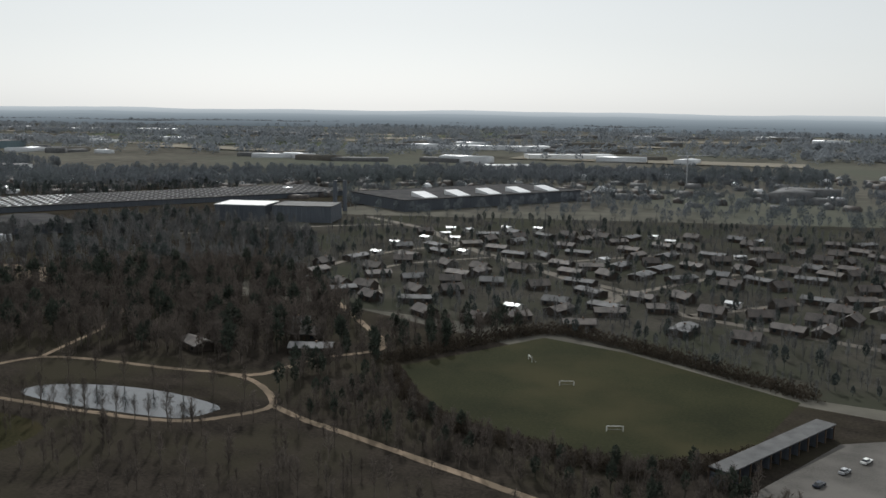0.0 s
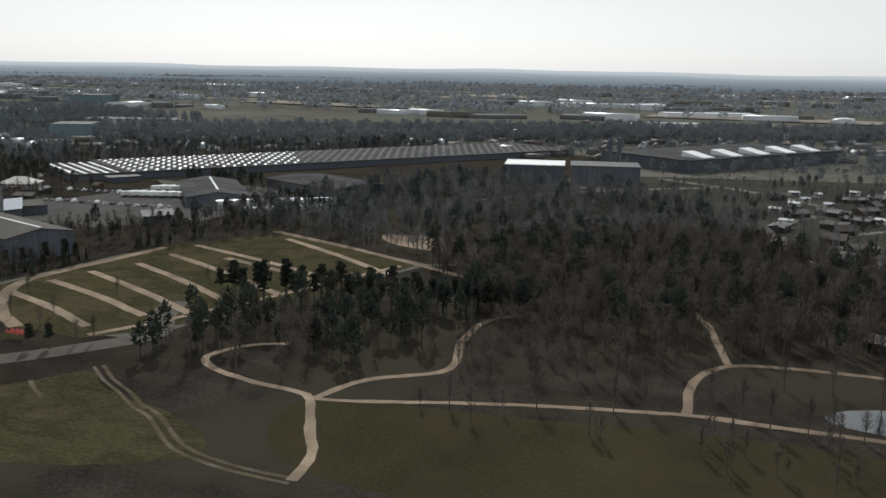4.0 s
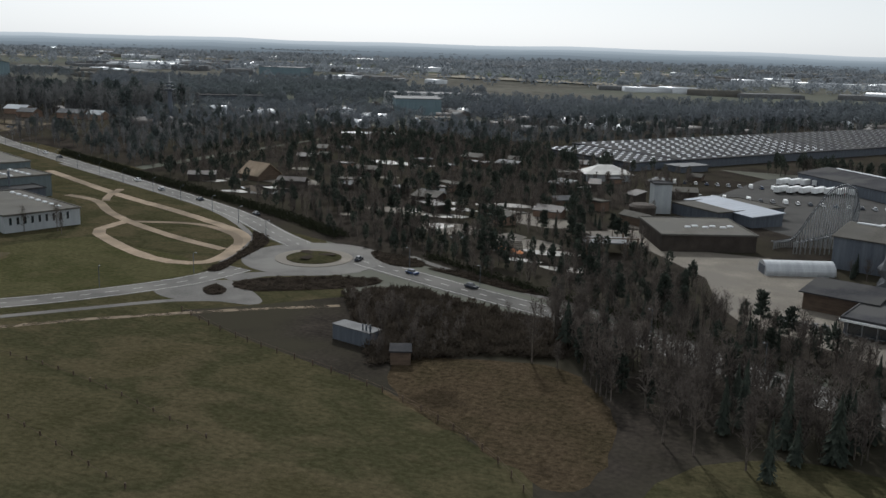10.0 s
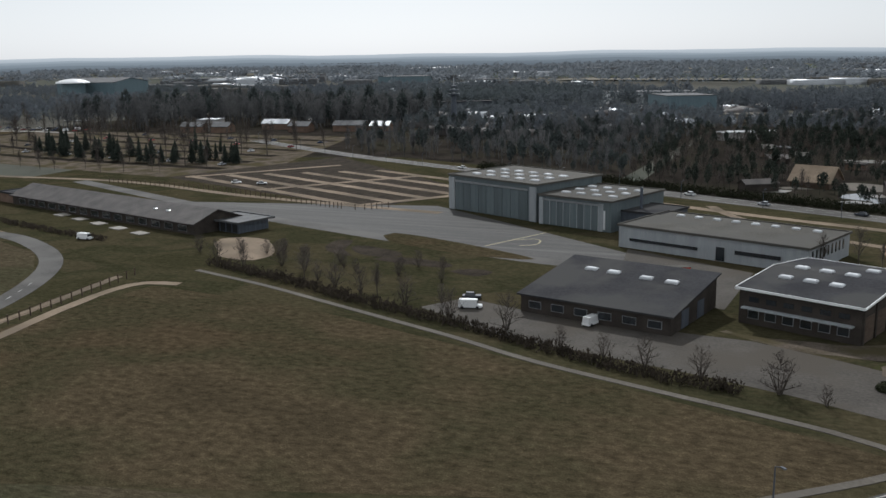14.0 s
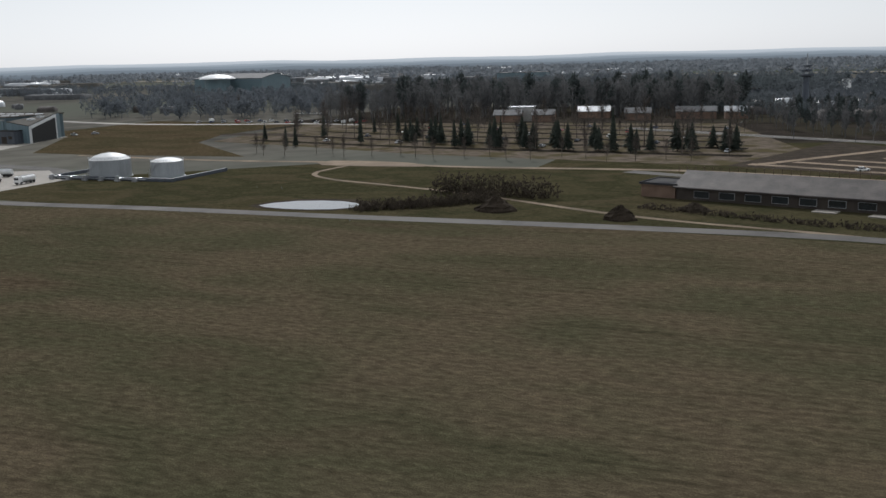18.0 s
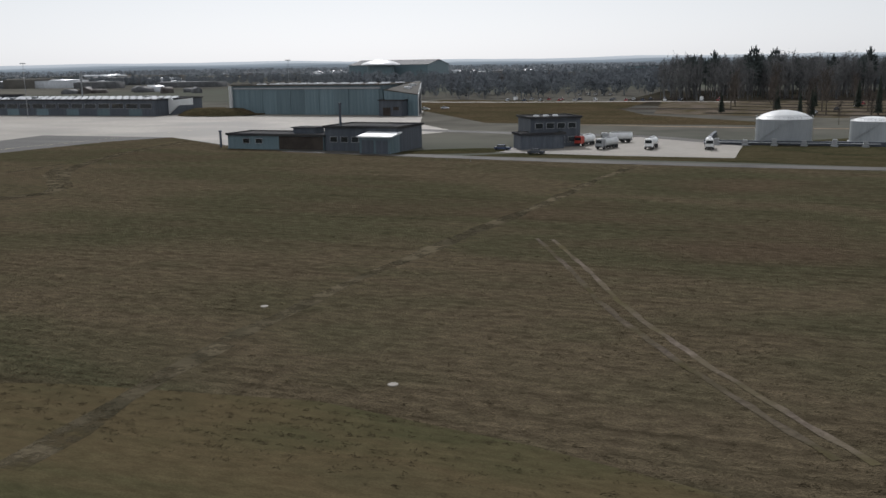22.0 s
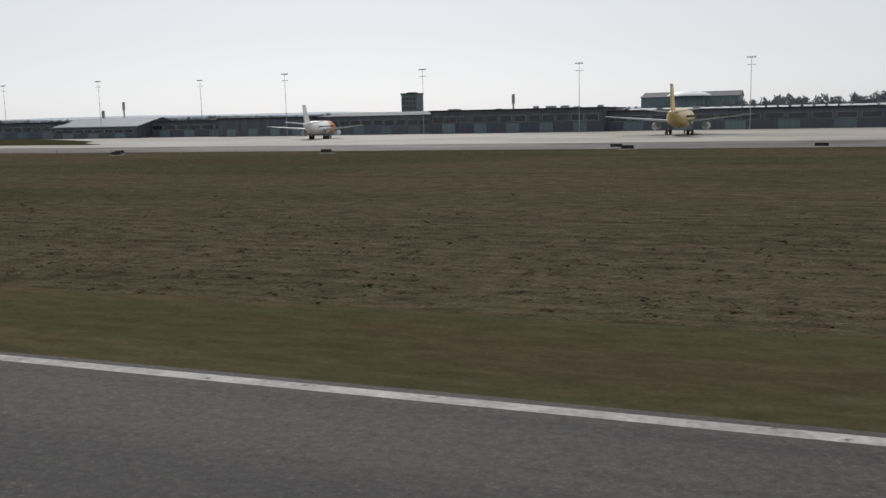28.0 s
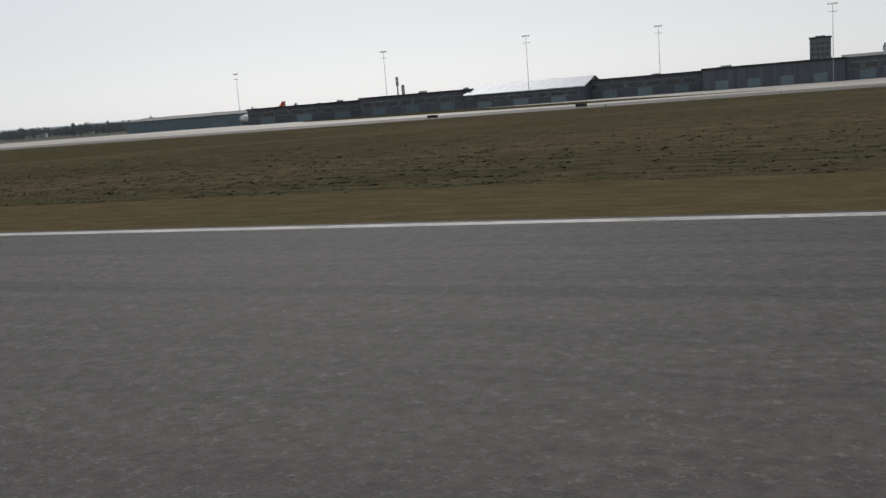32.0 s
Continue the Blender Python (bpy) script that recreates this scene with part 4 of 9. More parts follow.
ribbon("parking_row", [(-284, 132), (-296, 140), (-306, 152), (-311, 165), (-308, 190), (-306, 208)], 3.0, M["gravel"], 0.054, wob=0.12, label="pale gravel head lane", category="path")
ribbon("parking_row", [(-268, 133), (-262, 145), (-254, 165), (-246, 188), (-238, 212)], 1.8, M["gravel"], 0.056, wob=0.15, label="pale gravel foot lane", category="path")
for pts, w in (([(-200, 440), (-155, 406), (-121, 362), (-87, 327), (-65, 306), (-44, 281), (-46, 267)], 4.5), ([(-60, 303), (-39, 287), (-23, 264), (-7, 256), (30, 240)], 3.5), ([(-85, 325), (-63, 348), (-30, 380)], 3.0), ([(-42, 284), (-9, 338), (30, 380)], 3.0), ([(-144, 269), (-150, 300), (-140, 340), (-120, 362)], 3.0), ([(-100, 340), (-130, 300), (-110, 250)], 2.6), ([(-20, 262), (20, 300), (60, 320)], 3.0), ([(-170, 420), (-220, 380), (-260, 330)], 3.2)):
    ribbon("street", pts, w, M["plaza"], 0.04, label="pale residential street", category="road")
patch("plaza", [(-386, 167), (-394, 178), (-412, 203), (-404, 206), (-390, 190), (-376, 190), (-366, 176), (-358, 172), (-352, 158), (-340, 152), (-332, 146), (-329, 126), (-330, 119), (-340, 120.5), (-356, 126.5), (-366, 133), (-378, 141), (-382, 149)], M["plaza"], 0.036, False, "pale paved theme park plaza", "plaza")
patch("service_yard", [(-400, 245), (-385, 310), (-372, 330), (-320, 310), (-322, 250), (-345, 225), (-372, 215)], M["oldasphalt"], 0.03, False, "grey service yard behind the halls", "yard")
patch("pond_bank", [(-145, 141), (-137, 150), (-110, 154), (-95, 148), (-94, 140), (-104, 134.5), (-126, 134), (-140, 136)], M["heath"], 0.03, True, "dark bank of the pond", "ground")
patch("pond", [(-140.4, 140.8), (-136.8, 145.4), (-125, 149.2), (-111, 149.4), (-98, 146), (-97, 142.3), (-101, 137), (-114, 136), (-126, 136), (-137, 137.5)], M["water"], 0.06, True, "still pond mirroring the bright sky", "water")
patch("pond", [(-751, 129.6), (-747, 135.3), (-739, 136.8), (-733.7, 133), (-737, 128.4), (-745, 127.3)], M["water"], 0.06, True, "small round pond mirroring the sky", "water")
patch("pond_bank", [(-752.5, 129), (-748, 137), (-738, 139), (-732, 134), (-736, 127.6), (-745, 126.4)], M["soil"], 0.05, True, "dark bank of the small pond", "ground")
patch("ice_pond", [(-322.8, 134.6), (-321.5, 142), (-318, 146), (-314.4, 142), (-315.5, 137), (-318.4, 137), (-317.7, 132.5)], M["ice"], 0.05, True, "white frozen play pond", "water", 1.5)
patch("stone_slab", [(-324.2, 125.3), (-322.5, 130.9), (-319.3, 128.3), (-321.5, 123)], M["gravel"], 0.045, False, "square sandy play slab", "paving")
patch("stage_floor", [(-301.5, 118.8), (-294.8, 121.6), (-297.5, 127.9), (-304.3, 121.2)], M["ice"], 0.06, False, "pale stage floor", "paving")
patch("stage_floor", [(-305, 119), (-302, 117.5), (-298, 129), (-301, 132)], M["plaza"], 0.05, False, "grey paved floor beside the stage", "paving")
# worn marks in the airfield grass
ribbon("worn_track", [(-823, 121), (-825, 108), (-827, 81), (-829, 61), (-830, 48), (-830, 35), (-829, 22)], 1.2, M["worngrass"], 0.022, wob=0.5, label="pale worn track in the airfield grass", category="path")
for o in (0, 1.2):
    ribbon("wheel_track", [(-822.6 + o, 67), (-818 + o, 57.5), (-814.1 + o, 49), (-809.5 + o, 41), (-806 + o, 35.8), (-803 + o, 31.5)], 0.34, M["dirt"], 0.03, 1.2, wob=0.5, label="pale worn wheel track in the grass", category="path")
ribbon("worn_track", [(-902, 104), (-901, 80), (-898, 53), (-897, 36), (-895.7, 25), (-894.8, 19), (-894, 12)], 1.1, M["worngrass"], 0.022, wob=0.5, label="bare patched strip through the grass", category="path")
patch("bare_patch", [(-887, 36), (-885.5, 46), (-884, 56), (-881, 63), (-876.5, 62), (-875.5, 52), (-877, 42), (-880, 37)], M["barepatch"], 0.02, True, "bare reddish soil patch in the grass", "ground", 1.2, 0.3)
patch("mown_strip", [(-957, 12.35), (-957, 20.5), (-930, 21.5), (-905, 22), (-880, 24), (-850, 25), (-833, 29.5), (-822, 31), (-813, 29.5), (-800, 26), (-700, 24), (-625, 22), (-625, 12.35)], M["stripgrass"], 0.0135, False, "smooth olive grass strip beside the runway", "grass")
patch("concrete_strip", [(-896.6, 22), (-894.2, 22), (-893.4, 12), (-895.8, 12)], M["asphalt"], 0.03, False, "grey concrete strip end", "paving")
ribbon("worn_track", [(-909, 142), (-904, 118), (-896, 99), (-886, 86), (-881, 79), (-884, 66)], 1.8, M["worngrass"], 0.022, wob=0.4, label="pale dry strip in the grass", category="grass")
ribbon("mown_strip", [(-957, 15.8), (-1200, 15.8), (-1500, 15.8)], 3.2, M["stripgrass"], 0.02, wob=0.06, label="short green mown strip beside the runway", category="grass")
ribbon("mown_strip", [(-958, 13.2), (-1200, 13.2), (-1500, 13.2)], 2.6, M["stripgrass"], 0.022, wob=0.08, label="dry brown verge of the runway", category="grass")

# glossy paved squares, coloured pale for glare, and shallow pools inside the theme park
for cx, cy, rx, ry, mat in ((-452, 199.6, 4, 2.5, "wetpaving"), (-446.7, 188.1, 3.2, 3, "wetpaving"), (-447, 200.8, 3, 1.8, "wetpaving"), (-446, 219, 4, 2.5, "wetpaving"), (-450, 210, 4, 2, "wetpaving"), (-440, 222, 6, 2.4, "wetpaving"), (-437.9, 213.4, 4, 2, "wetpaving"), (-439, 179.2, 1.6, 2.2, "water"), (-431, 224, 5, 3, "wetpaving"), (-428.4, 183, 3.2, 5, "plaza"), (-416, 173, 6, 2.2, "wetpaving"), (-410, 161, 5, 2, "wetpaving"), (-420, 164.5, 3.5, 1.2, "wetpaving"), (-410, 197, 5, 4, "plaza"), (-404, 211, 5, 4, "plaza"), (-529, 217, 4, 2.5, "wetpaving"), (-525, 223, 4, 2, "plaza"), (-513, 204.8, 3.4, 2.2, "wetpaving"), (-505, 206, 4, 2.4, "water"), (-507, 215.5, 3.5, 1.8, "wetpaving"), (-520.8, 253, 4, 2.5, "plaza"), (-504, 283, 9, 4, "wetpaving"), (-489.6, 250, 3.4, 3, "plaza"), (-492, 281, 6, 3, "wetpaving"), (-458.7, 203, 2, 3, "wetpaving"), (-455, 217, 1.6, 2.5, "wetpaving"), (-471.5, 190, 2, 1.2, "plaza"), (-424, 206, 6, 2.4, "plaza"), (-434, 212, 5, 2, "plaza")):
    pts = [(cx + rx * (1 + 0.25 * math.sin(2.3 * k + cx)) * math.cos(k * math.tau / 9), cy + ry * (1 + 0.25 * math.cos(1.7 * k + cy)) * math.sin(k * math.tau / 9)) for k in range(9)]
    patch("park_paving" if mat != "water" else "park_pool", pts, M[mat], 0.056, True, "pale wet paving inside the theme park" if mat != "water" else "small park pool mirroring the sky", "paving" if mat != "water" else "water", 1.5)

# the tree-lined car park behind the fence road
patch("car_park", [(-838, 240), (-800, 228), (-757, 212), (-684, 199), (-662, 214), (-690, 322), (-780, 322), (-846, 316)], M["dirt"], 0.012, False, "grey gravelled car park between rows of trees", "ground")
for k in range(6):
    y0 = 226 + 17 * k
    ribbon("tree_strip", [(-826 + 2.0 * k, y0 + 19), (-760, y0 + 3), (-678 - 2 * k, y0 - 7)], 4.5, M["heath"], 0.03, wob=0.12, label="dark planted strip in the car park", category="planting")
patch("dark_bank", [(-850, 262), (-848, 269), (-824, 270), (-822, 263)], M["soil"], 0.04, True, "dark soil bank beside the car park", "ground", 2.0)
patch("brown_field", [(-930, 250), (-905, 250), (-870, 200), (-850, 198), (-800, 200), (-840, 236), (-850, 262), (-850, 315), (-930, 330)], M["wildgrass"], 0.01, False, "dull brown field behind the big hangar", "grass")
ribbon("lane", [(-990, 330), (-930, 312), (-884, 311), (-850, 316), (-822, 311)], 5.0, M["concrete"], 0.03, label="pale lane behind the big hangar", category="road")
ribbon("worn_track", [(-893, 71.8), (-885.5, 71.9), (-881.6, 75.7), (-880.9, 79.1), (-885.3, 84.6), (-894.2, 92.8), (-900.1, 100.9)], 1.6, M["worngrass"], 0.026, wob=0.35, label="pale worn wheel track in the grass", category="path")

# ---------------------------------------------------------------- buildings
def extrude_x(bm, outline, x0, x1):
    """A prism along x over an outline of (y, z)."""
    lo = [bm.verts.new((x0, y, z)) for y, z in outline]
    hi = [bm.verts.new((x1, y, z)) for y, z in outline]
    n = len(outline)
    for k in range(n):
        bm.faces.new((lo[k], hi[k], hi[(k + 1) % n], lo[(k + 1) % n]))
    bm.faces.new(lo)
    bm.faces.new(hi[::-1])


def hall(name, label, cat, at, turn, L, W, h, wall, roofing, style="flat", rise=1.0, over=0.25, group="", roof_label="", base=None):
    """A building whose front left corner stands at 'at': x runs along its front, y into its depth. Parts: wall, roof, plinth."""
    e = thing(name, label, cat, (at[0], at[1], 0), turn, group)
    w, r = bmesh.new(), bmesh.new()
    if style == "flat":
        box(w, 0, L, 0, W, 0, h)
        box(r, -over, L + over, -over, W + over, h, h + 0.18)
        for a in ((-over, L + over, -over, -over + 0.22), (-over, L + over, W + over - 0.22, W + over), (-over, -over + 0.22, -over + 0.22, W + over - 0.22), (L + over - 0.22, L + over, -over + 0.22, W + over - 0.22)):
            box(r, *a, h + 0.18, h + 0.36)
    elif style == "gable":
        extrude_x(w, [(0, 0), (W, 0), (W, h), (W / 2, h + rise), (0, h)], 0, L)
        s = rise / (W / 2)
        extrude_x(r, [(-over, h - over * s + 0.02), (W / 2, h + rise + 0.02), (W + over, h - over * s + 0.02), (W + over, h - over * s + 0.24), (W / 2, h + rise + 0.24), (-over, h - over * s + 0.24)], -over, L + over)
    elif style == "mono":
        extrude_x(w, [(0, 0), (W, 0), (W, h + rise), (0, h)], 0, L)
        s = rise / W
        extrude_x(r, [(-over, h - over * s + 0.02), (W + over, h + rise + over * s + 0.02), (W + over, h + rise + over * s + 0.22), (-over, h - over * s + 0.22)], -over, L + over)
    part("wall", w, M[wall], e)
    part("roof", r, M[roofing], e, roof_label)
    if base:
        b = boxes((-0.03, L + 0.03, -0.03, W + 0.03, 0, 0.5))
        part("plinth", b, M[base], e)
    return e


def roof_z(style, y, W, h, rise):
    if style == "gable":
        return h + rise * (1 - abs(y - W / 2) / (W / 2)) + 0.24
    if style == "mono":
        return h + rise * y / W + 0.22
    return h + 0.18


def rooflights(e, spots, style, W, h, rise, sx=0.9, sy=0.5, ht=0.28):
    for x, y in spots:
        z = roof_z(style, y, W, h, rise)
        bm = bmesh.new()
        box(bm, x - sx, x + sx, y - sy, y + sy, z - 0.12, z + ht * 0.5)
        box(bm, x - sx, x + sx, y - sy, y + sy, z + ht * 0.5, z + ht, 0.12)
        part("rooflight", bm, M["skylight"], e, "white domed rooflight")


def openings(e, spots, mat="glassy", name="window", depth=0.06, y=0.0, frame_mat=None):
    """Panes or doors on the front wall: x, z, width, height."""
    for x, z, w, h in spots:
        p = part(name, boxes((x, x + w, y - depth, y + 0.02, z, z + h)), M[mat], e)
        if frame_mat:
            t = 0.06
            part("frame", boxes((x - t, x + w + t, y - depth - 0.03, y + 0.01, z - t, z), (x - t, x + w + t, y - depth - 0.03, y + 0.01, z + h, z + h + t), (x - t, x, y - depth - 0.03, y + 0.01, z, z + h), (x + w, x + w + t, y - depth - 0.03, y + 0.01, z, z + h)), M[frame_mat], p)


def side_openings(e, L, spots, mat="glassy", name="window"):
    """The same on the right-hand end wall: y, z, width, height."""
    for y, z, w, h in spots:
        part(name, boxes((L - 0.02, L + 0.06, y, y + w, z, z + h)), M[mat], e)


# --- the two hangars with folding doors
a = hall("hangar", "tall grey-blue hangar with closed folding doors", "hangar", (-590.5, 174.3), -25.5, 24, 19.5, 6.9, "hangarsheet", "feltbrown", roof_label="brown felt roof with a pale rim")
for k in range(9):
    openings(a, [(2 + k * 2.2, 0.1, 2.1, 5.6)], "hangarsheet", "door_leaf", 0.14)
for x in (0.02, 22.3):
    openings(a, [(x, 0, 1.66, 6.6)], "palesheet", "corner_pier", 0.22)
openings(a, [(1.7, 5.75, 20.2, 0.35)], "steel", "door_track", 0.3)
rooflights(a, [(4 + 4 * i, 4 + 4.2 * j) for i in range(5) for j in range(3)], "flat", 19.5, 6.9, 0)
b = hall("hangar", "lower grey-blue hangar with tall ribbed folding doors", "hangar", (-568, 163), -20, 15.5, 18.5, 5.3, "hangarsheet", "feltbrown", roof_label="brown felt roof with a pale rim")
for k in range(8):
    openings(b, [(1 + k * 1.5, 0.1, 1.35, 4.4)], "hangarsheet", "door_leaf", 0.14)
    openings(b, [(2.36 + k * 1.5, 0.1, 0.12, 4.4)], "palesheet", "door_post", 0.2)
for x in (0.02, 13.0):
    openings(b, [(x, 0, 0.9, 5.0)], "palesheet", "corner_pier", 0.22)
openings(b, [(0.8, 4.55, 12.6, 0.3)], "steel", "door_track", 0.3)
openings(b, [(13.6, 0.4, 0.7, 3.4)], "sheetwhite", "door_panel")
rooflights(b, [(2.5 + 3.4 * i, 5 + 4.5 * j) for i in range(4) for j in range(3)], "flat", 18.5, 5.3, 0, 0.8, 0.45)
c = hall("link_building", "low dark link building with a metal chimney", "building", (-552.6, 161), -20, 8, 10, 3.4, "darkwall", "felt")
bm = bmesh.new()
tube(bm, (2, 4, 3.4), (2, 4, 7.4), 0.28, 0.28, 10)
part("chimney", bm, M["darkwall"], c)
d = hall("workshop_hall", "long pale grey workshop hall with a brown flat roof", "hall", (-549.8, 146.6), -20.5, 31, 16, 3.5, "palesheet", "feltbrown")
rooflights(d, [(4 + 3.3 * i, 13.2) for i in range(8)], "flat", 16, 3.5, 0, 0.6, 0.4)
side_openings(d, 31, [(1 + 1.5 * i, 1.6, 0.5, 1.5) for i in range(9)])
openings(d, [(2, 1.2, 12, 0.5), (17, 0.1, 1.4, 2.1), (20, 1.4, 7, 0.6)], frame_mat="steel")
e = hall("brick_hall", "dark brick hall with a low black pitched roof and white rim", "hall", (-528.0, 108.3), -22, 13.9, 19.5, 4.1, "darkbrick", "felt", "gable", 0.8, 0.35)
rooflights(e, [(3 + 3 * i, 5.5 + 4.6 * j) for i in range(3) for j in range(2)] + [(9.5, 15.4)], "gable", 19.5, 4.1, 0.8, 0.75, 0.5)
for y0 in (-0.46, 19.86):
    part("rim", boxes((-0.37, 14.27, y0, y0 + 0.1, 4.06, 4.34)), M["white_paint"], e, "white metal roof rim")
for x0 in (-0.46, 14.27):                          # the rim follows the low gable
    bm = bmesh.new()
    extrude_x(bm, [(-0.36, 4.08), (9.75, 4.92), (19.86, 4.08), (19.86, 4.34), (9.75, 5.18), (-0.36, 4.34)], x0, x0 + 0.1)
    part("rim", bm, M["white_paint"], e, "white metal roof rim")
openings(e, [(0.6, 1.95, 12.6, 0.16)], "palesheet", "canopy", 0.8)
openings(e, [(1.2 + 2.05 * i, 0.8, 1.2, 0.9) for i in range(6)], frame_mat="steel")
openings(e, [(1.2 + 2.05 * i, 2.7, 1.2, 0.6) for i in range(6)])
side_openings(e, 13.9, [(1 + 3.6 * i, 0.1, 2.6, 2.8) for i in range(5)], "timber", "garage_door")
for i in range(6):
    part("pilaster", boxes((13.9, 14.05, 0.3 + 3.6 * i, 0.7 + 3.6 * i, 0, 4.05)), M["darkbrick"], e)
f = hall("brick_shed", "low brick shed under one wide black sloping roof", "hall", (-553.4, 104.4), -13.5, 19.4, 14.5, 2.2, "darkbrick", "felt", "mono", 1.9, 0.4)
rooflights(f, [(4.4, 10.5), (7.6, 10.3), (12.2, 9.8), (15.6, 9.6)], "mono", 14.5, 2.2, 1.9, 0.8, 0.45)
openings(f, [(1.2 + 3.1 * i, 0.7, 1.6, 0.8) for i in range(6)], frame_mat="steel")
side_openings(f, 19.4, [(3, 0.1, 2.2, 2.1), (8, 0.1, 2.2, 2.1)], "darkwall", "garage_door")

# --- the long dark barn behind the perimeter road
g = hall("long_barn", "very long low dark barn with a dark tiled roof", "barn", (-686, 151), -16.2, 65, 10.5, 2.0, "darkbrick", "tile", "gable", 1.9, 0.5)
openings(g, [(3 + 4.1 * i, 0.5, 2.4, 1.0) for i in range(15)], frame_mat="steel")
rooflights(g, [(50, 2.6), (54, 2.6)], "gable", 10.5, 2.0, 1.9, 0.4, 0.3, 0.1)
h = hall("gate_lodge", "small flat-roofed brick lodge at the barn's end", "building", (-692, 153), -16.2, 6, 7, 2.1, "brick", "felt")
patch("sandy_lot", [(-617, 131.5), (-608.5, 133.5), (-600.5, 121), (-607, 118.5)], M["gravel"], 0.03, True, "sandy lot at the barn's end", "ground", 2.0, 0.4)
h = hall("pavilion", "open pavilion under a broad flat pale roof", "building", (-625.2, 139.0), -16.2, 9, 7, 1.9, "darkwall", "eternit", "flat", 0, 0.9)
# black panels paint the shade under the roof; the wall behind is closed
openings(h, [(0.5 + 1.7 * i, 0.1, 1.3, 1.6) for i in range(5)], "black", "bay")
for k in range(5):
    x, y = -663.8 + 7.35 * k, 142.6 - 2.85 * k
    s = tagged(place(obj_of("terrace_slab", boxes((-1.7, 1.7, -1.1, 1.1, 0, 0.14)), M["concrete"]), (x, y, 0.02), -20), "pale square terrace slab on the grass", "paving", "terrace slabs")

# --- the big maintenance hangar, seen across the apron
g = hall("large_hangar", "huge grey-blue hangar with a full-width sliding door", "hangar", (-955.8, 229.2), -2, 48, 24, 8.0, "sheet", "feltbrown", "flat", 0, 0.4)
for k in range(10):
    openings(g, [(1 + 4.6 * k, 0.1, 4.5, 6.9)], "sheet", "door_leaf", 0.12 + 0.08 * (k % 2))
openings(g, [(0.5, 7.1, 47, 0.4)], "steel", "door_track", 0.4)
openings(g, [(-0.9, 0, 0.9, 8.0)], "sheetwhite", "corner_pier", 0.6)
rooflights(g, [(6 + 4.4 * i, 6) for i in range(10)] + [(6 + 4.4 * i, 16) for i in range(10)], "flat", 24, 8.0, 0, 1.3, 0.6, 0.35)
side_openings(g, 48, [(3, 5.4, 3, 1.4), (9, 5.4, 3, 1.4)], "skylight", "window")
def side_hangar():
    """The wedge-shaped side bay of the big hangar, its roof rising to the rear, its mouth blackened for shade."""
    e = thing("side_bay", "wedge-shaped open side bay of the big hangar", "hangar", (0, 0, 0))
    foot = [(-907.4, 227.2, 6.6), (-897.2, 226.2, 5.4), (-903.9, 245.0, 8.3), (-907.0, 250.0, 8.3)]
    n = len(foot)
    vs = [(x, y, 0) for x, y, z in foot] + [(x, y, z) for x, y, z in foot]
    raw("wall", vs, [(k, (k + 1) % n, n + (k + 1) % n, n + k) for k in range(n)], M["sheet"], e)
    raw("roof", [(x, y, z + o) for o in (0.02, 0.3) for x, y, z in foot], [(0, 3, 2, 1), (4, 5, 6, 7)] + [(k, (k + 1) % n, n + (k + 1) % n, n + k) for k in range(n)], M["feltbrown"], e)
    a, b = Vector(foot[1]), Vector(foot[2])
    d = Vector((b.x - a.x, b.y - a.y, 0)).normalized()
    o = Vector((d.y, -d.x, 0)) * 0.08
    L = math.hypot(b.x - a.x, b.y - a.y)

    def slab(name, u0, u1, lo0, lo1, hi0, hi1, mat, label=""):
        p = [a.xy.to_3d() + d * u + o * k for u in (u0, u1) for k in (0.2, 1)]
        z = [(lo0, hi0), (lo0, hi0), (lo1, hi1), (lo1, hi1)]
        v = [(q.x, q.y, zz[0]) for q, zz in zip(p, z)] + [(q.x, q.y, zz[1]) for q, zz in zip(p, z)]
        ob = raw(name, v, [(0, 2, 3, 1), (4, 5, 7, 6), (0, 1, 5, 4), (1, 3, 7, 5), (3, 2, 6, 7), (2, 0, 4, 6)], mat, e)
        if label:
            tagged(ob, label)

    # the mouth's inner shade is a black slab on the closed wall
    slab("opening", 1.6, L - 0.7, 0.02, 0.02, 4.6, 7.2, M["black"], "dark open hangar mouth")
    o *= 1.6
    slab("portal_post", 0.0, 1.6, 0, 0, 5.35, 5.6, M["sheetwhite"], "white portal post")
    slab("portal_post", L - 0.7, L, 0, 0, 8.1, 8.25, M["sheetwhite"], "white portal post")
    slab("portal_beam", 1.6, L - 0.7, 4.6, 7.2, 5.6, 8.1, M["sheetwhite"], "white sloping portal beam")
    for t in (0.35, 0.6):
        c = a.lerp(Vector(foot[0]), 0.45).lerp(b, t)
        part("rooflight", boxes((c.x - 1.1, c.x + 0.6, c.y - 0.9, c.y + 0.9, c.z - 0.2, c.z + 0.75)), M["skylight"], e)


side_hangar()
k = hall("annexe", "low dark front annexe of the large hangar", "building", (-907.2, 223.4), -2, 6.8, 4.2, 4.0, "darkwall", "felt", "flat", 0, 0.2)
openings(k, [(1.2, 0.1, 2.2, 2.2), (4.2, 1.6, 1.6, 0.9)], "darkbrick", "door")
e = thing("screen_wall", "white stepped concrete screen wall beside the hangar", "wall", (-977.4, 223.6, 0))
bm = bmesh.new()
extrude_y(bm, [(0, 0), (3.0, 0), (6.7, 2.8), (11.6, 3.0), (11.6, 4.9), (4.9, 4.3), (4.5, 4.9), (1.7, 5.0), (1.7, 2.6), (0, 2.4)], 0, 0.5)
part("wall", bm, M["sheetwhite"], e)
bm = bmesh.new()
prism(bm, [(0, 0), (23, -3), (25, 5), (2, 7)], 0, 0.4)
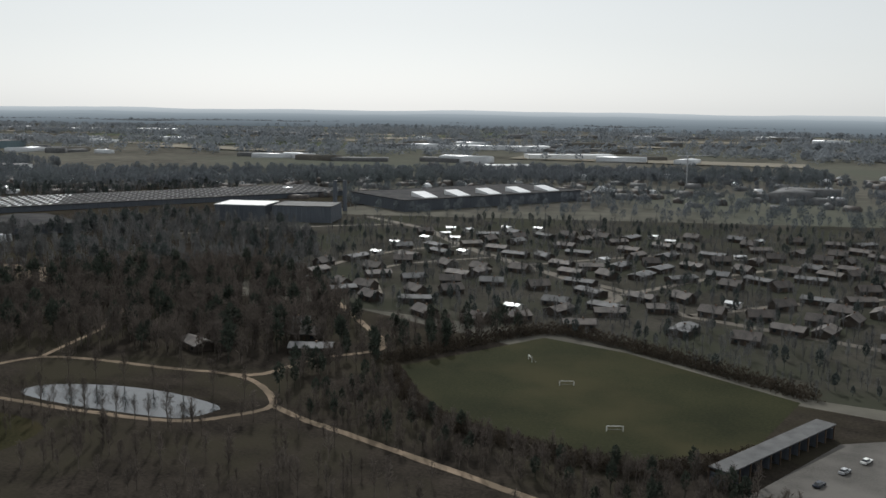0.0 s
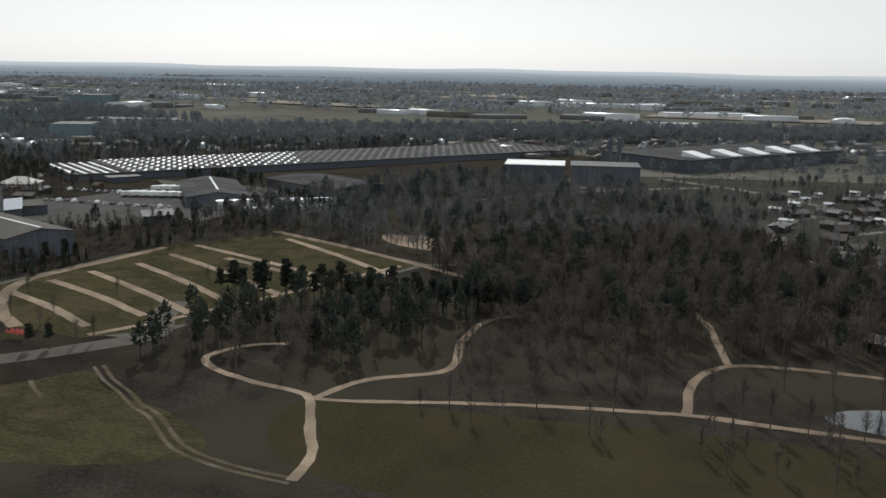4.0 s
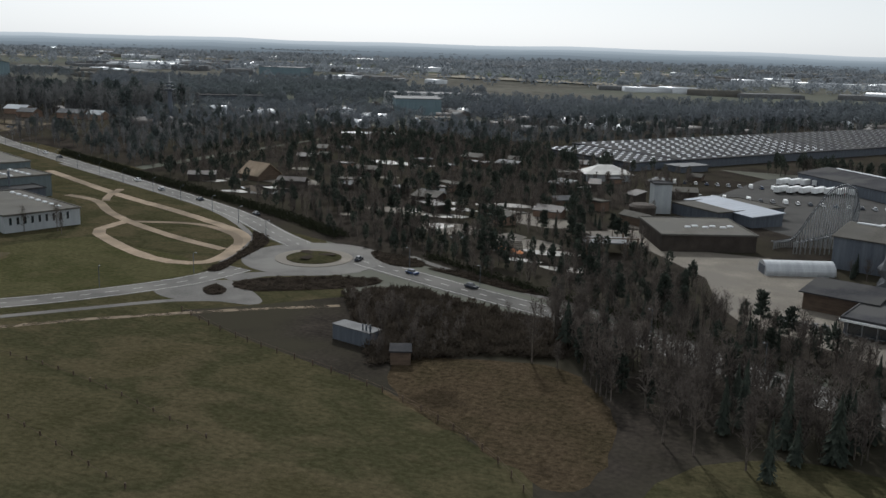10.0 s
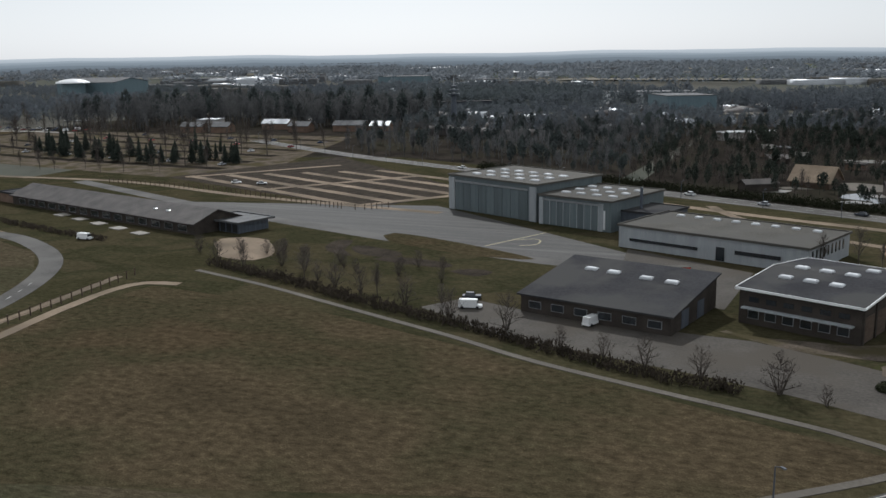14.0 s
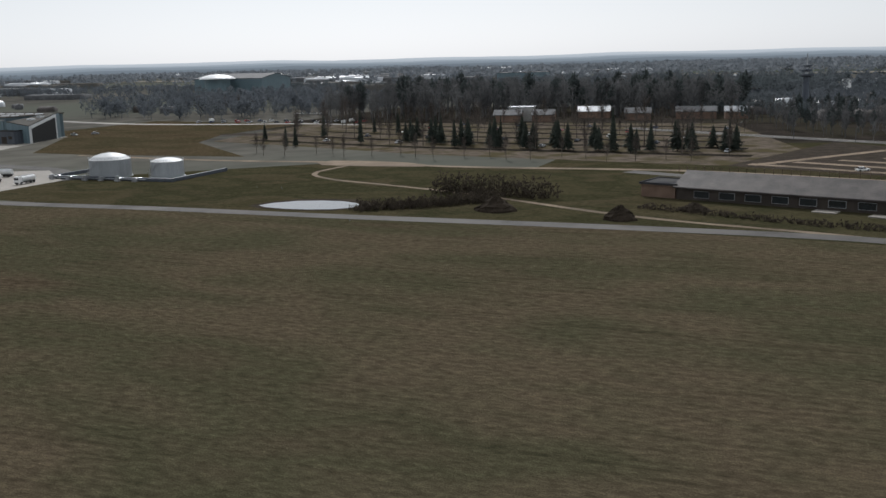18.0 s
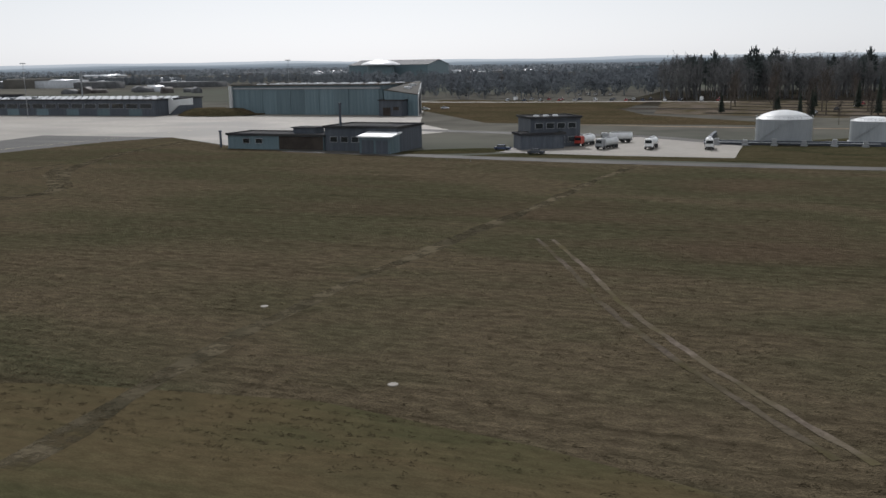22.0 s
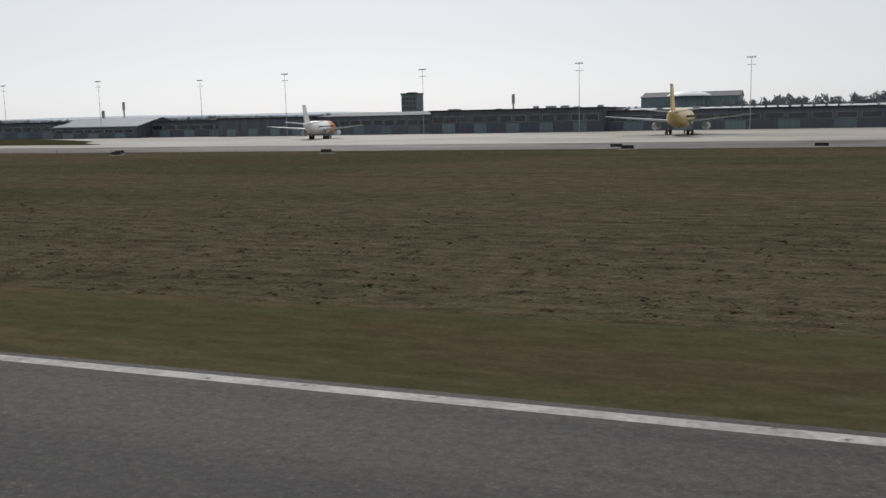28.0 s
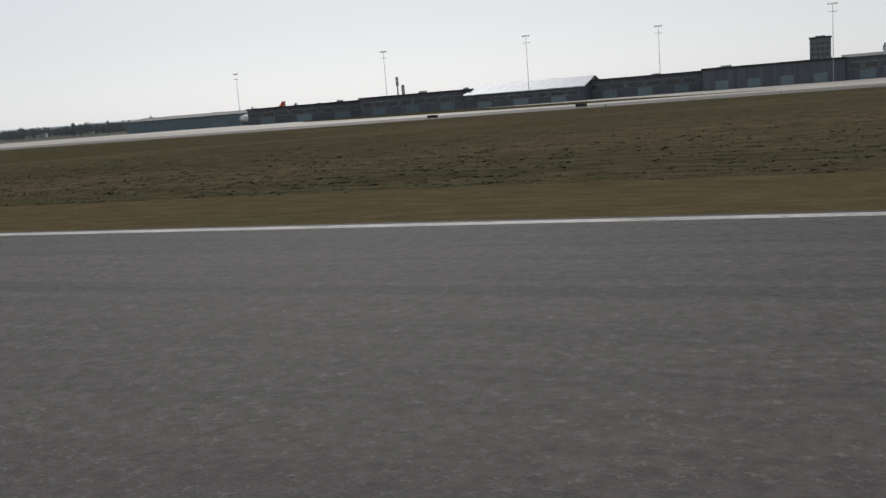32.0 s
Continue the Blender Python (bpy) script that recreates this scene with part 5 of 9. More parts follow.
lathe(bm, [(9, 0.2), (7, 1.3), (4.5, 2.0)], 14, (9, 1, 0))
lathe(bm, [(8, 0.2), (6, 1.2), (4, 1.9)], 14, (16, 0, 0))
tagged(place(obj_of("earth_mound", bm, M["wildgrass"]), (-970, 224, 0)), "dark grassy earth mound beside the hangar", "mound", kind="structure")

# --- low service building near the runway end of the apron
g = hall("service_building", "long low flat-roofed grey service building", "building", (-892.4, 130.8), -1, 18, 7, 2.2, "sheet", "felt")
openings(g, [(9.8, 0.05, 8.1, 2.1)], "darkbrick", "brick_front", 0.05)
openings(g, [(3.0, 1.0, 1.2, 0.7), (5.4, 1.0, 1.2, 0.7)], frame_mat="steel")
part("roof_hut", boxes((10.5, 14.6, 3.4, 6.4, 2.2, 3.3)), M["darkwall"], g)
part("roof_hut_lid", boxes((10.2, 14.9, 3.1, 6.7, 3.3, 3.42)), M["felt"], g)
g = hall("service_building", "higher flat-roofed brown-grey service block", "building", (-874.2, 130.6), -2, 12.8, 9, 3.6, "darkwall", "felt")
openings(g, [(1 + 1.9 * i, 1.4, 1.2, 0.8) for i in range(3)], frame_mat="steel")
g = hall("garage", "small garage with a pale sheet roof", "building", (-866.4, 126.9), -2, 5.2, 3.4, 2.5, "sheet", "sheetwhite", "mono", 0.4, 0.3)
openings(g, [(0.4, 0.1, 2, 2.0), (2.8, 0.1, 2, 2.0)], "darkwall", "garage_door")
for x, y, z in ((-895.3, 133, 2.6), (-872.6, 133, 7.2)):
    bm = bmesh.new()
    tube(bm, (0, 0, 0), (0, 0, z), 0.2, 0.2, 8)
    lathe(bm, [(0.3, z), (0.3, z + 0.2)], 8)
    tagged(place(obj_of("chimney_pipe", bm, M["darkwall"]), (x, y, 0)), "thin dark metal chimney pipe", "chimney")

# --- fuel depot: office tower, tanks, tank trucks
g = hall("depot_office", "two-storey dark grey depot office with a flat roof", "building", (-843.4, 141), 32, 8.2, 7, 4.5, "darkwall", "felt")
openings(g, [(0.8 + 1.8 * i, z, 1.2, 0.8) for i in range(4) for z in (0.8, 3.0)], frame_mat="steel")
rooflights(g, [(2 + 1.6 * i, 3.5) for i in range(3)], "flat", 7, 4.5, 0, 0.4, 0.4)
g = hall("depot_annexe", "low dark grey annexe of the depot office", "building", (-844, 137.4), 32, 7, 4, 2.2, "darkwall", "felt")
patch("depot_slab", [(-848, 133), (-830, 131), (-812, 131), (-812, 150), (-830, 165), (-842, 160)], M["concrete"], 0.04, False, "pale concrete yard of the fuel depot", "yard")
patch("depot_lawn", [(-862, 127), (-847, 132), (-848, 139), (-858, 135)], M["grass"], 0.05, True, "small green lawn beside the depot", "grass", 2.0)
patch("depot_lawn", [(-811, 126), (-770, 125), (-760, 150), (-785, 162), (-805, 150), (-812, 135)], M["grass"], 0.03, True, "green bank round the tanks", "grass", 3.0)
ribbon("depot_road", [(-812, 150), (-830, 166), (-860, 172), (-885, 178)], 5.0, M["asphalt"], 0.035, label="grey depot road", category="road")


def storage_tank(x, y, r, h, label, domed):
    e = thing("storage_tank", label, "tank", (x, y, 0), 0, "fuel tanks")
    bm = bmesh.new()
    lathe(bm, [(r + 0.25, 0), (r + 0.25, 0.25), (r, 0.26), (r, h), (r + 0.06, h + 0.03)], 40)
    part("shell", bm, M["palesheet"], e)
    bm = bmesh.new()
    lathe(bm, [(r + 0.05, h + 0.02), (r * 0.75, h + 0.75 * domed), (r * 0.4, h + 1.2 * domed), (0.3, h + 1.4 * domed)], 40)
    part("roof", bm, M["sheetwhite"], e, "shallow domed pale roof")
    bm = bmesh.new()
    for k in range(40):
        a0, a1 = k * math.tau / 40, (k + 1) * math.tau / 40
        tube(bm, (r * math.cos(a0), r * math.sin(a0), h + 0.5), (r * math.cos(a1), r * math.sin(a1), h + 0.5), 0.025, 0.025, 4, False)
        tube(bm, (r * math.cos(a0), r * math.sin(a0), h), (r * math.cos(a0), r * math.sin(a0), h + 0.5), 0.02, 0.02, 4, False)
    part("railing", bm, M["steel"], e)
    bm = bmesh.new()
    n = 16
    for k in range(n):
        a0 = -2.6 + 1.3 * k / n
        z = h * k / n
        c, s = math.cos(a0), math.sin(a0)
        tube(bm, ((r + 0.02) * c, (r + 0.02) * s, z + 0.1), ((r + 0.5) * c, (r + 0.5) * s, z + 0.1), 0.06, 0.06, 4)
        tube(bm, ((r + 0.5) * c, (r + 0.5) * s, z + 0.1), ((r + 0.5) * c, (r + 0.5) * s, z + 0.7), 0.02, 0.02, 4)
    part("stair", bm, M["steel"], e)
    return e


storage_tank(-806.2, 158.2, 4.3, 3.8, "large white steel fuel tank with a domed roof", 1.0)
storage_tank(-793.0, 160.4, 3.4, 3.4, "smaller grey-white steel fuel tank with a flat roof", 0.5)
bm = boxes((-818, -786, 152.6, 153.1, 0, 0.7), (-818, -817.5, 153.1, 172, 0, 0.7), (-786.5, -786, 153.1, 172, 0, 0.7))
tagged(obj_of("bund_wall", bm, M["darkwall"]), "low dark bund wall round the fuel tanks", "wall", kind="structure")
for k in range(6):
    e = thing("fuel_pump", "grey fuel pump with pipes beside the tanks", "pump", (-816 + 4.3 * k, 151.5, 0), 0, "fuel pumps")
    bm = boxes((-0.5, 0.5, -0.4, 0.4, 0, 0.25), (-0.35, 0.35, -0.3, 0.3, 0.25, 1.1 - 0.2 * (k % 2)))
    part("housing", bm, M["steel"], e)
    bm = bmesh.new()
    tube(bm, (0, 0, 0.6), (0, 2.2, 0.6), 0.12, 0.12, 8)
    tube(bm, (-2.1, 0.8, 0.4), (2.1, 0.8, 0.4), 0.1, 0.1, 8)
    part("pipe", bm, M["steel"], e)

# --- theme park: the restaurant, ride hall and sheds
g = hall("restaurant", "large low restaurant with pale walls and a broad dark roof", "building", (-352.5, 133.4), -17, 19, 18.5, 2.7, "palesheet", "felt", "flat", 0, 0.5)
openings(g, [(1 + 1.7 * i, 0.5, 0.9, 1.5) for i in range(10)], frame_mat="steel")
k = hall("restaurant_wing", "dark glazed front wing of the restaurant", "building", (-363.6, 141.4), -17, 11.2, 15, 2.6, "darkwall", "felt", "flat", 0, 0.5)
openings(k, [(0.6 + 2.1 * i, 0.2, 1.9, 2.0) for i in range(5)], frame_mat="steel")
openings(k, [(-0.6, 2.3, 12.2, 0.25)], "sheetwhite", "canopy", 0.9)
k = hall("plant_room", "white plant room box on the roof line", "building", (-347, 143.5), -17, 9.5, 5.5, 3.9, "palesheet", "felt")
k = hall("entrance_canopy", "brown entrance canopy on timber posts", "canopy", (-369.5, 153.5), -17, 11, 8, 2.9, "timber", "felt", "mono", 0.6, 0.6)
for x, y in ((-351, 139.5), (-348.3, 138), (-345.5, 137.4), (-344, 141)):
    bm = bmesh.new()
    lathe(bm, [(0.45, 0), (0.45, 0.5), (0.6, 0.55), (0.55, 0.75)], 12)
    tagged(place(obj_of("roof_fan", bm, M["darkwall"]), (x, y, 2.88)), "round dark roof fan on the restaurant", "fan", "roof fans")
k = hall("ride_hall", "huge dark ride hall with a brown pitched roof", "hall", (-365, 187.5), -20, 39.5, 18, 6.2, "darkwall", "feltbrown", "gable", 1.6, 0.4)
rooflights(k, [(7 + 3.3 * i, 9.7) for i in range(10)], "gable", 18, 6.2, 1.5, 1.62, 0.4, 0.3)
rooflights(k, [(3.8, 8.4)], "gable", 18, 6.2, 1.6, 2.5, 0.35, 0.2)
k = hall("show_building", "brown flat-roofed show building with a row of rooflights", "building", (-397, 186), 24, 19.5, 19, 3.4, "darkbrick", "feltbrown", "flat", 0, 0.3)
rooflights(k, [(7.5 + 1.9 * i, 8 + 1.2 * (i % 2)) for i in range(6)], "flat", 19, 3.4, 0, 0.6, 0.4)
bm = bmesh.new()
lathe(bm, [(3.2, 0), (3.2, 3.0), (3.35, 3.0), (3.3, 3.4), (2.6, 3.9)], 20)
tagged(place(obj_of("drum_house", bm, M["darkbrick"]), (-407, 219.5, 0)), "round brown brick drum house", "building")
k = hall("tower_block", "pale grey stage tower in the theme park", "tower", (-406, 229.5), 24, 4.4, 4.4, 7.4, "palesheet", "felt")
k = hall("low_hall", "broad low hall with a grey flat roof", "hall", (-402, 233), -40, 16, 22, 2.6, "darkwall", "feltbrown")
k = hall("blue_roof_hall", "low hall with a pale blue-grey metal roof", "hall", (-399.6, 240.2), -46, 25.5, 9, 2.5, "darkwall", "bluemetal", "mono", 0.6, 0.4)
k = hall("warehouse", "long dark warehouse with a strip of rooflights", "warehouse", (-374, 310), -52, 49, 22, 3.2, "darkwall", "felt", "gable", 1.6, 0.4)
rooflights(k, [(5 + 3.2 * i, 11.6) for i in range(12)], "gable", 22, 3.2, 1.5, 1.6, 0.45, 0.3)
k = hall("warehouse", "dark flat warehouse between the halls", "warehouse", (-346, 330), -27, 45, 28, 3.6, "darkwall", "felt", "gable", 1.0, 0.4)
k = hall("flat_shed", "small shed with a pale sheet roof", "shed", (-342, 245), -50, 13, 9, 2.4, "darkwall", "eternit", "mono", 0.3, 0.5)
# silver storage tubes
for x, y, a, L, r in ((-332, 272, 37, 42, 2.3), (-317, 266, 40, 30, 1.5)):
    bm = bmesh.new()
    n = 14
    pr = [(r * math.cos(math.pi * k / n), r * math.sin(math.pi * k / n) + 0.9) for k in range(n + 1)] + [(-r, 0), (r, 0)]
    extrude_x(bm, pr, 0, L)
    e = thing("arched_store", "long silver half-round storage tunnel", "store", (x, y, 0), a, "arched stores")
    part("shell", bm, M["metalroof"], e)
    part("gable_end", boxes((-0.05, 0.0, -r * 0.5, r * 0.5, 0, r * 0.9)), M["darkwall"], e)
bm = bmesh.new()
pr = [(2.3 * math.cos(math.pi * k / 14), 2.0 * math.sin(math.pi * k / 14) + 0.5) for k in range(15)] + [(-2.3, 0), (2.3, 0)]
extrude_x(bm, pr, 0, 13)
e = thing("arched_hall", "half-round pale metal hall on the plaza", "hall", (-377, 176.5, 0), 22)
part("shell", bm, M["metalroof"], e)
part("gable_end", boxes((-0.05, 0.02, -1.5, 1.5, 0, 1.7)), M["darkwall"], e)
# white tent
e = thing("event_tent", "white pointed event tent", "tent", (-430, 284, 0), 24)
bm = bmesh.new()
prism(bm, [(-7, -5), (7, -5), (7, 5), (-7, 5)], 0, 2.2)
part("wall", bm, M["palesheet"], e)
bm = bmesh.new()
v = box(bm, -7.6, 7.6, -5.6, 5.6, 2.1, 2.3)
box(bm, -7.4, 7.4, -5.4, 5.4, 2.3, 3.2, 2.2)
box(bm, -5.2, 5.2, -3.2, 3.2, 3.2, 4.6, 3.0)
part("roof", bm, M["render"], e)

# --- the long saw-tooth factory
def factory():
    L, W = 262, 58
    e = thing("factory", "vast low factory hall with rows of bright rooflights", "factory", (-459.5, 358.0, 0), 55.0)
    part("wall", boxes((0, L, -W, 0, 0, 2.8)), M["darkwall"], e)
    bm = boxes((-0.4, L + 0.4, -W - 0.4, 0.4, 2.8, 3.1))
    part("roof", bm, M["felt"], e, "broad grey factory roof")
    tv = [(-0.75, -0.3, 0), (0.75, -0.3, 0), (0.75, 0.3, 0), (-0.75, 0.3, 0), (-0.7, 0.2, 0.22), (0.7, 0.2, 0.22)]
    tf = [(0, 1, 5), (0, 5, 4), (2, 3, 4), (2, 4, 5), (1, 2, 5), (0, 4, 3)]
    rng = random.Random(8)
    spots = [(x + (1.6 if j % 2 else 0), -W + 3 + j * 3.75, 3.1, 0, 1, 1) for j in range(15) for x in np.arange(4, L - 6, 5.2)]
    spots += [(x, -W + 4 + j * 3.75, 2.9, 0, 1, 1) for j in range(13) for x in np.arange(-20, -2, 4.4)]
    # reflection angle put into colour: near rows bright, far rows dull
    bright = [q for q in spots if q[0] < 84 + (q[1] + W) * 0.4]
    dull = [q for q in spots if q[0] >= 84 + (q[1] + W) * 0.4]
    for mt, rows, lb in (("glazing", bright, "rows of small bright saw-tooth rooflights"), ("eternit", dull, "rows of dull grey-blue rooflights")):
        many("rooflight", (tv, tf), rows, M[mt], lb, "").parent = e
    part("end_bay", boxes((-22, -0.02, -56, -8, 0, 2.6)), M["darkwall"], e)
    part("end_bay_roof", boxes((-22.4, -0.45, -56.4, -7.6, 2.6, 2.9)), M["felt"], e)
    part("plant_room", boxes((-9, 4, -W - 8, -W - 0.02, 0, 2.0)), M["darkwall"], e)
    part("plant_roof", boxes((-9.4, 4.4, -W - 8.4, -W - 0.45, 2.0, 2.2)), M["eternit"], e)


factory()
k = hall("factory_wing", "flat factory wing with white gravel roofs", "factory", (-262, 392), 12, 26, 22, 8.0, "darkwall", "sheetwhite", "flat", 0, 0.3)
k = hall("factory_wing", "flat factory wing with a pale roof", "factory", (-234, 400), 12, 30, 22, 8.0, "darkwall", "eternit", "flat", 0, 0.3)
for k in range(2):
    bm = bmesh.new()
    lathe(bm, [(1.3, 0), (1.1, 17)], 14)
    tagged(place(obj_of("factory_chimney", bm, M["darkwall"]), (-226.5 + 4 * k, 455 + 4 * k, 0)), "tall twin dark factory chimney", "chimney", "factory chimneys")
g = hall("works", "broad dark works building with five bright glass skylights", "factory", (-190, 467), 54.5, 131, 60, 6.3, "darkwall", "felt", "flat", 0, 0.5)
for k in range(5):
    bm = bmesh.new()
    extrude_x(bm, [(4, 6.4), (18, 6.4), (18, 9.2), (4, 6.9)], 16 + 23 * k, 25 + 23 * k)
    part("skylight", bm, M["skylight"], g, "large white sloping skylight")

# ---------------------------------------------------------------- trees
def tri_cloud(rng, n, rx, rz, zc, size, flat=1.0):
    """Loose small leaf- or twig-like triangles filling an uneven ellipsoid."""
    v, f = [], []
    for _ in range(n):
        while True:
            p = Vector((rng.uniform(-1, 1), rng.uniform(-1, 1), rng.uniform(-1, 1)))
            if 0.15 < p.length < 1:
                break
        p = Vector((p.x * rx, p.y * rx, p.z * rz + zc))
        d = Vector((p.x, p.y, (p.z - zc) * 0.6 + 0.5)).normalized()
        d = (d + Vector((rng.uniform(-0.7, 0.7), rng.uniform(-0.7, 0.7), rng.uniform(-0.3, 0.7)))).normalized()
        s = d.orthogonal().normalized()
        s = (s * rng.uniform(-1, 1) + d.cross(s) * rng.uniform(-1, 1)).normalized() * size * 0.16 * flat
        L = size * rng.uniform(0.6, 1.3)
        k = len(v)
        v += [tuple(p - s), tuple(p + s), tuple(p + d * L)]
        f.append((k, k + 1, k + 2))
    return v, f


def twiggy(seed, h, spread, limbs, twigs, wide, low=0.22):
    """Vertices and faces of a leafless crown: leaning limbs and fine upswept twigs as slivers."""
    rng = random.Random(seed)
    v, f = [], []

    def sliver(p, q, w):
        d = (q - p).normalized()
        s = d.orthogonal().normalized()
        s = (s * rng.uniform(-1, 1) + d.cross(s) * rng.uniform(-1, 1)).normalized() * w
        k = len(v)
        v.extend([tuple(p - s), tuple(p + s), tuple(q)])
        f.append((k, k + 1, k + 2))

    for k in range(limbs):
        u = (k + rng.random()) / limbs
        z0 = h * (low + (0.77 - low) * u)
        a = k * 2.4 + rng.uniform(-0.5, 0.5)
        r = spread * (1.05 - 0.75 * u) * rng.uniform(0.6, 1.1)
        p = Vector((0, 0, z0))
        q = Vector((r * math.cos(a), r * math.sin(a), min(h, z0 + h * rng.uniform(0.16, 0.34))))
        sliver(p, q, h * 0.009 * wide)
        for _ in range(twigs):
            t = rng.uniform(0.25, 1)
            c = p.lerp(q, t)
            d = Vector((rng.uniform(-1, 1), rng.uniform(-1, 1), rng.uniform(-0.15, 1.3))).normalized()
            e = c + d * h * rng.uniform(0.07, 0.17)
            sliver(c, e, h * 0.0036 * wide)
            for _ in range(2):
                d2 = (d + Vector((rng.uniform(-1, 1), rng.uniform(-1, 1), rng.uniform(-0.4, 0.8)))).normalized()
                c2 = c.lerp(e, rng.uniform(0.3, 1))
                sliver(c2, c2 + d2 * h * rng.uniform(0.05, 0.1), h * 0.0026 * wide)
    return v, f


def bare_tree(seed, h=8.5, spread=1.9):
    rng = random.Random(seed)
    e = thing("bare_tree", "tall leafless grey-brown tree with fine twigs", "tree")
    bm = bmesh.new()
    b = Vector((rng.uniform(-0.2, 0.2), rng.uniform(-0.2, 0.2), h * 0.5))
    tube(bm, (0, 0, -0.1), b, h * 0.016, h * 0.01, 7)
    tube(bm, b, (0, 0, h * 0.97), h * 0.01, h * 0.002, 5)
    part("trunk", bm, M["bark"], e)
    v, f = twiggy(seed, h, spread, 17, 13, 1.0)
    raw("crown", v, f, M["twig"], e)
    return e


def bare_shrub(seed, h=3.4, spread=2.1):
    """A broad leafless shrub whose stems rise from the ground."""
    rng = random.Random(seed)
    e = thing("bare_shrub", "broad leafless brown shrub with many stems", "shrub")
    bm = bmesh.new()
    for k in range(6):
        a = k * 1.05 + rng.uniform(-0.3, 0.3)
        tube(bm, (0.1 * math.cos(a), 0.1 * math.sin(a), -0.05), (0.9 * math.cos(a), 0.9 * math.sin(a), h * rng.uniform(0.55, 0.8)), 0.07, 0.02, 5)
    part("stem", bm, M["bark"], e)
    v, f = twiggy(seed, h, spread, 22, 12, 1.6, 0.03)
    raw("crown", v, f, M["twig"], e)
    return e


def fir_tree(seed, h=7.0, r=1.15):
    rng = random.Random(seed)
    e = thing("fir_tree", "dark narrow fir tree with drooping tiers", "tree")
    bm = bmesh.new()
    tube(bm, (0, 0, -0.1), (0, 0, h * 0.95), h * 0.02, 0.02, 6)
    part("trunk", bm, M["bark"], e)
    v, f = [], []
    tiers = 15
    for k in range(tiers):
        t = k / tiers
        z = h * (0.07 + 0.9 * t)
        rad = r * (1 - t) ** 0.8 + 0.05
        n = 13
        a0 = rng.uniform(0, 1)
        for j in range(n):
            a = a0 + j * math.tau / n + rng.uniform(-0.12, 0.12)
            w = rad * rng.uniform(0.6, 1.15)
            da = 0.26
            i = len(v)
            v += [(0, 0, z + h * 0.11), (w * 0.8 * math.cos(a - da), w * 0.8 * math.sin(a - da), z + rng.uniform(-0.1, 0.1)), (w * math.cos(a), w * math.sin(a), z - h * 0.03), (w * 0.8 * math.cos(a + da), w * 0.8 * math.sin(a + da), z + rng.uniform(-0.1, 0.1))]
            f += [(i, i + 1, i + 2), (i, i + 2, i + 3)]
    raw("crown", v, f, M["needle"], e)
    return e


def pine_tree(seed, h=8.5):
    rng = random.Random(seed)
    e = thing("pine_tree", "tall dark pine with a ragged high crown", "tree")
    bm = bmesh.new()
    tube(bm, (0, 0, -0.1), (0.15, 0.1, h * 0.9), h * 0.022, h * 0.006, 7)
    for k in range(6):
        a, z = k * 2.2, h * (0.45 + 0.08 * k)
        tube(bm, (0.08, 0.05, z), (0.9 * math.cos(a), 0.9 * math.sin(a), z + 0.5), 0.06, 0.02, 5)
    part("trunk", bm, M["bark"], e)
    v, f = [], []
    for k in range(11):
        a, z = k * 2.1, h * (0.45 + 0.5 * k / 10)
        rr = rng.uniform(0.5, 1.25) * (1.15 - 0.6 * k / 10)
        c = (rr * math.cos(a) * 0.8, rr * math.sin(a) * 0.8, z)
        tv, tf = tri_cloud(rng, 55, 0.85, 0.5, 0, 0.62, 2.2)
        i = len(v)
        v += [(x + c[0], y + c[1], q + c[2]) for x, y, q in tv]
        f += [tuple(m + i for m in t) for t in tf]
    raw("crown", v, f, M["needle"], e)
    return e


TREES = {"bare": [bare_tree(s, 8.5, 1.6 + 0.4 * (s % 3)) for s in (1, 2, 3, 4, 5)], "fir": [fir_tree(s, 7.0, 0.95 + 0.2 * (s % 3)) for s in (11, 12, 13)], "pine": [pine_tree(s) for s in (21, 22, 23)], "shrub": [bare_shrub(s) for s in (31, 32, 33)], "spruce": [fir_tree(s, 6.2, 1.7 + 0.25 * (s % 3)) for s in (14, 15, 16)]}
USED = {"bare": 0, "fir": 0, "pine": 0, "shrub": 0, "spruce": 0}
LIMIT = 290


def tree(kind, x, y, size=1.0, group="trees", rng=random.Random(77)):
    """A tree of that kind; the first of each shape is moved into place, later ones are copies."""
    if USED[kind] >= LIMIT:
        return WOOD[kind].append((x, y, 0, rng.uniform(0, 6.3), size, size))
    row = TREES[kind]
    k = USED[kind]
    m = pose(x, y, 0, 0, 0, rng.uniform(0, 360)) @ Matrix.Diagonal((size, size, size * rng.uniform(0.9, 1.12), 1))
    if k < len(row):
        ob = row[k]
        ob.matrix_basis = m
    else:
        src = row[k % len(row)]
        ob = copy_thing(src, Matrix())
        ob.matrix_basis = m
    USED[kind] += 1
    tagged(ob, group=group)


FAR = {"bare": [], "fir": [], "pine": [], "plain": []}
WOOD = {"bare": [], "fir": [], "pine": []}
MID = {"bare": [], "fir": [], "pine": []}
BUSY = set()


def inside(p, poly):
    x, y = p
    n, hit = len(poly), False
    for k in range(n):
        (x0, y0), (x1, y1) = poly[k], poly[(k + 1) % n]
        if (y0 > y) != (y1 > y) and x < (x1 - x0) * (y - y0) / (y1 - y0) + x0:
            hit = not hit
    return hit


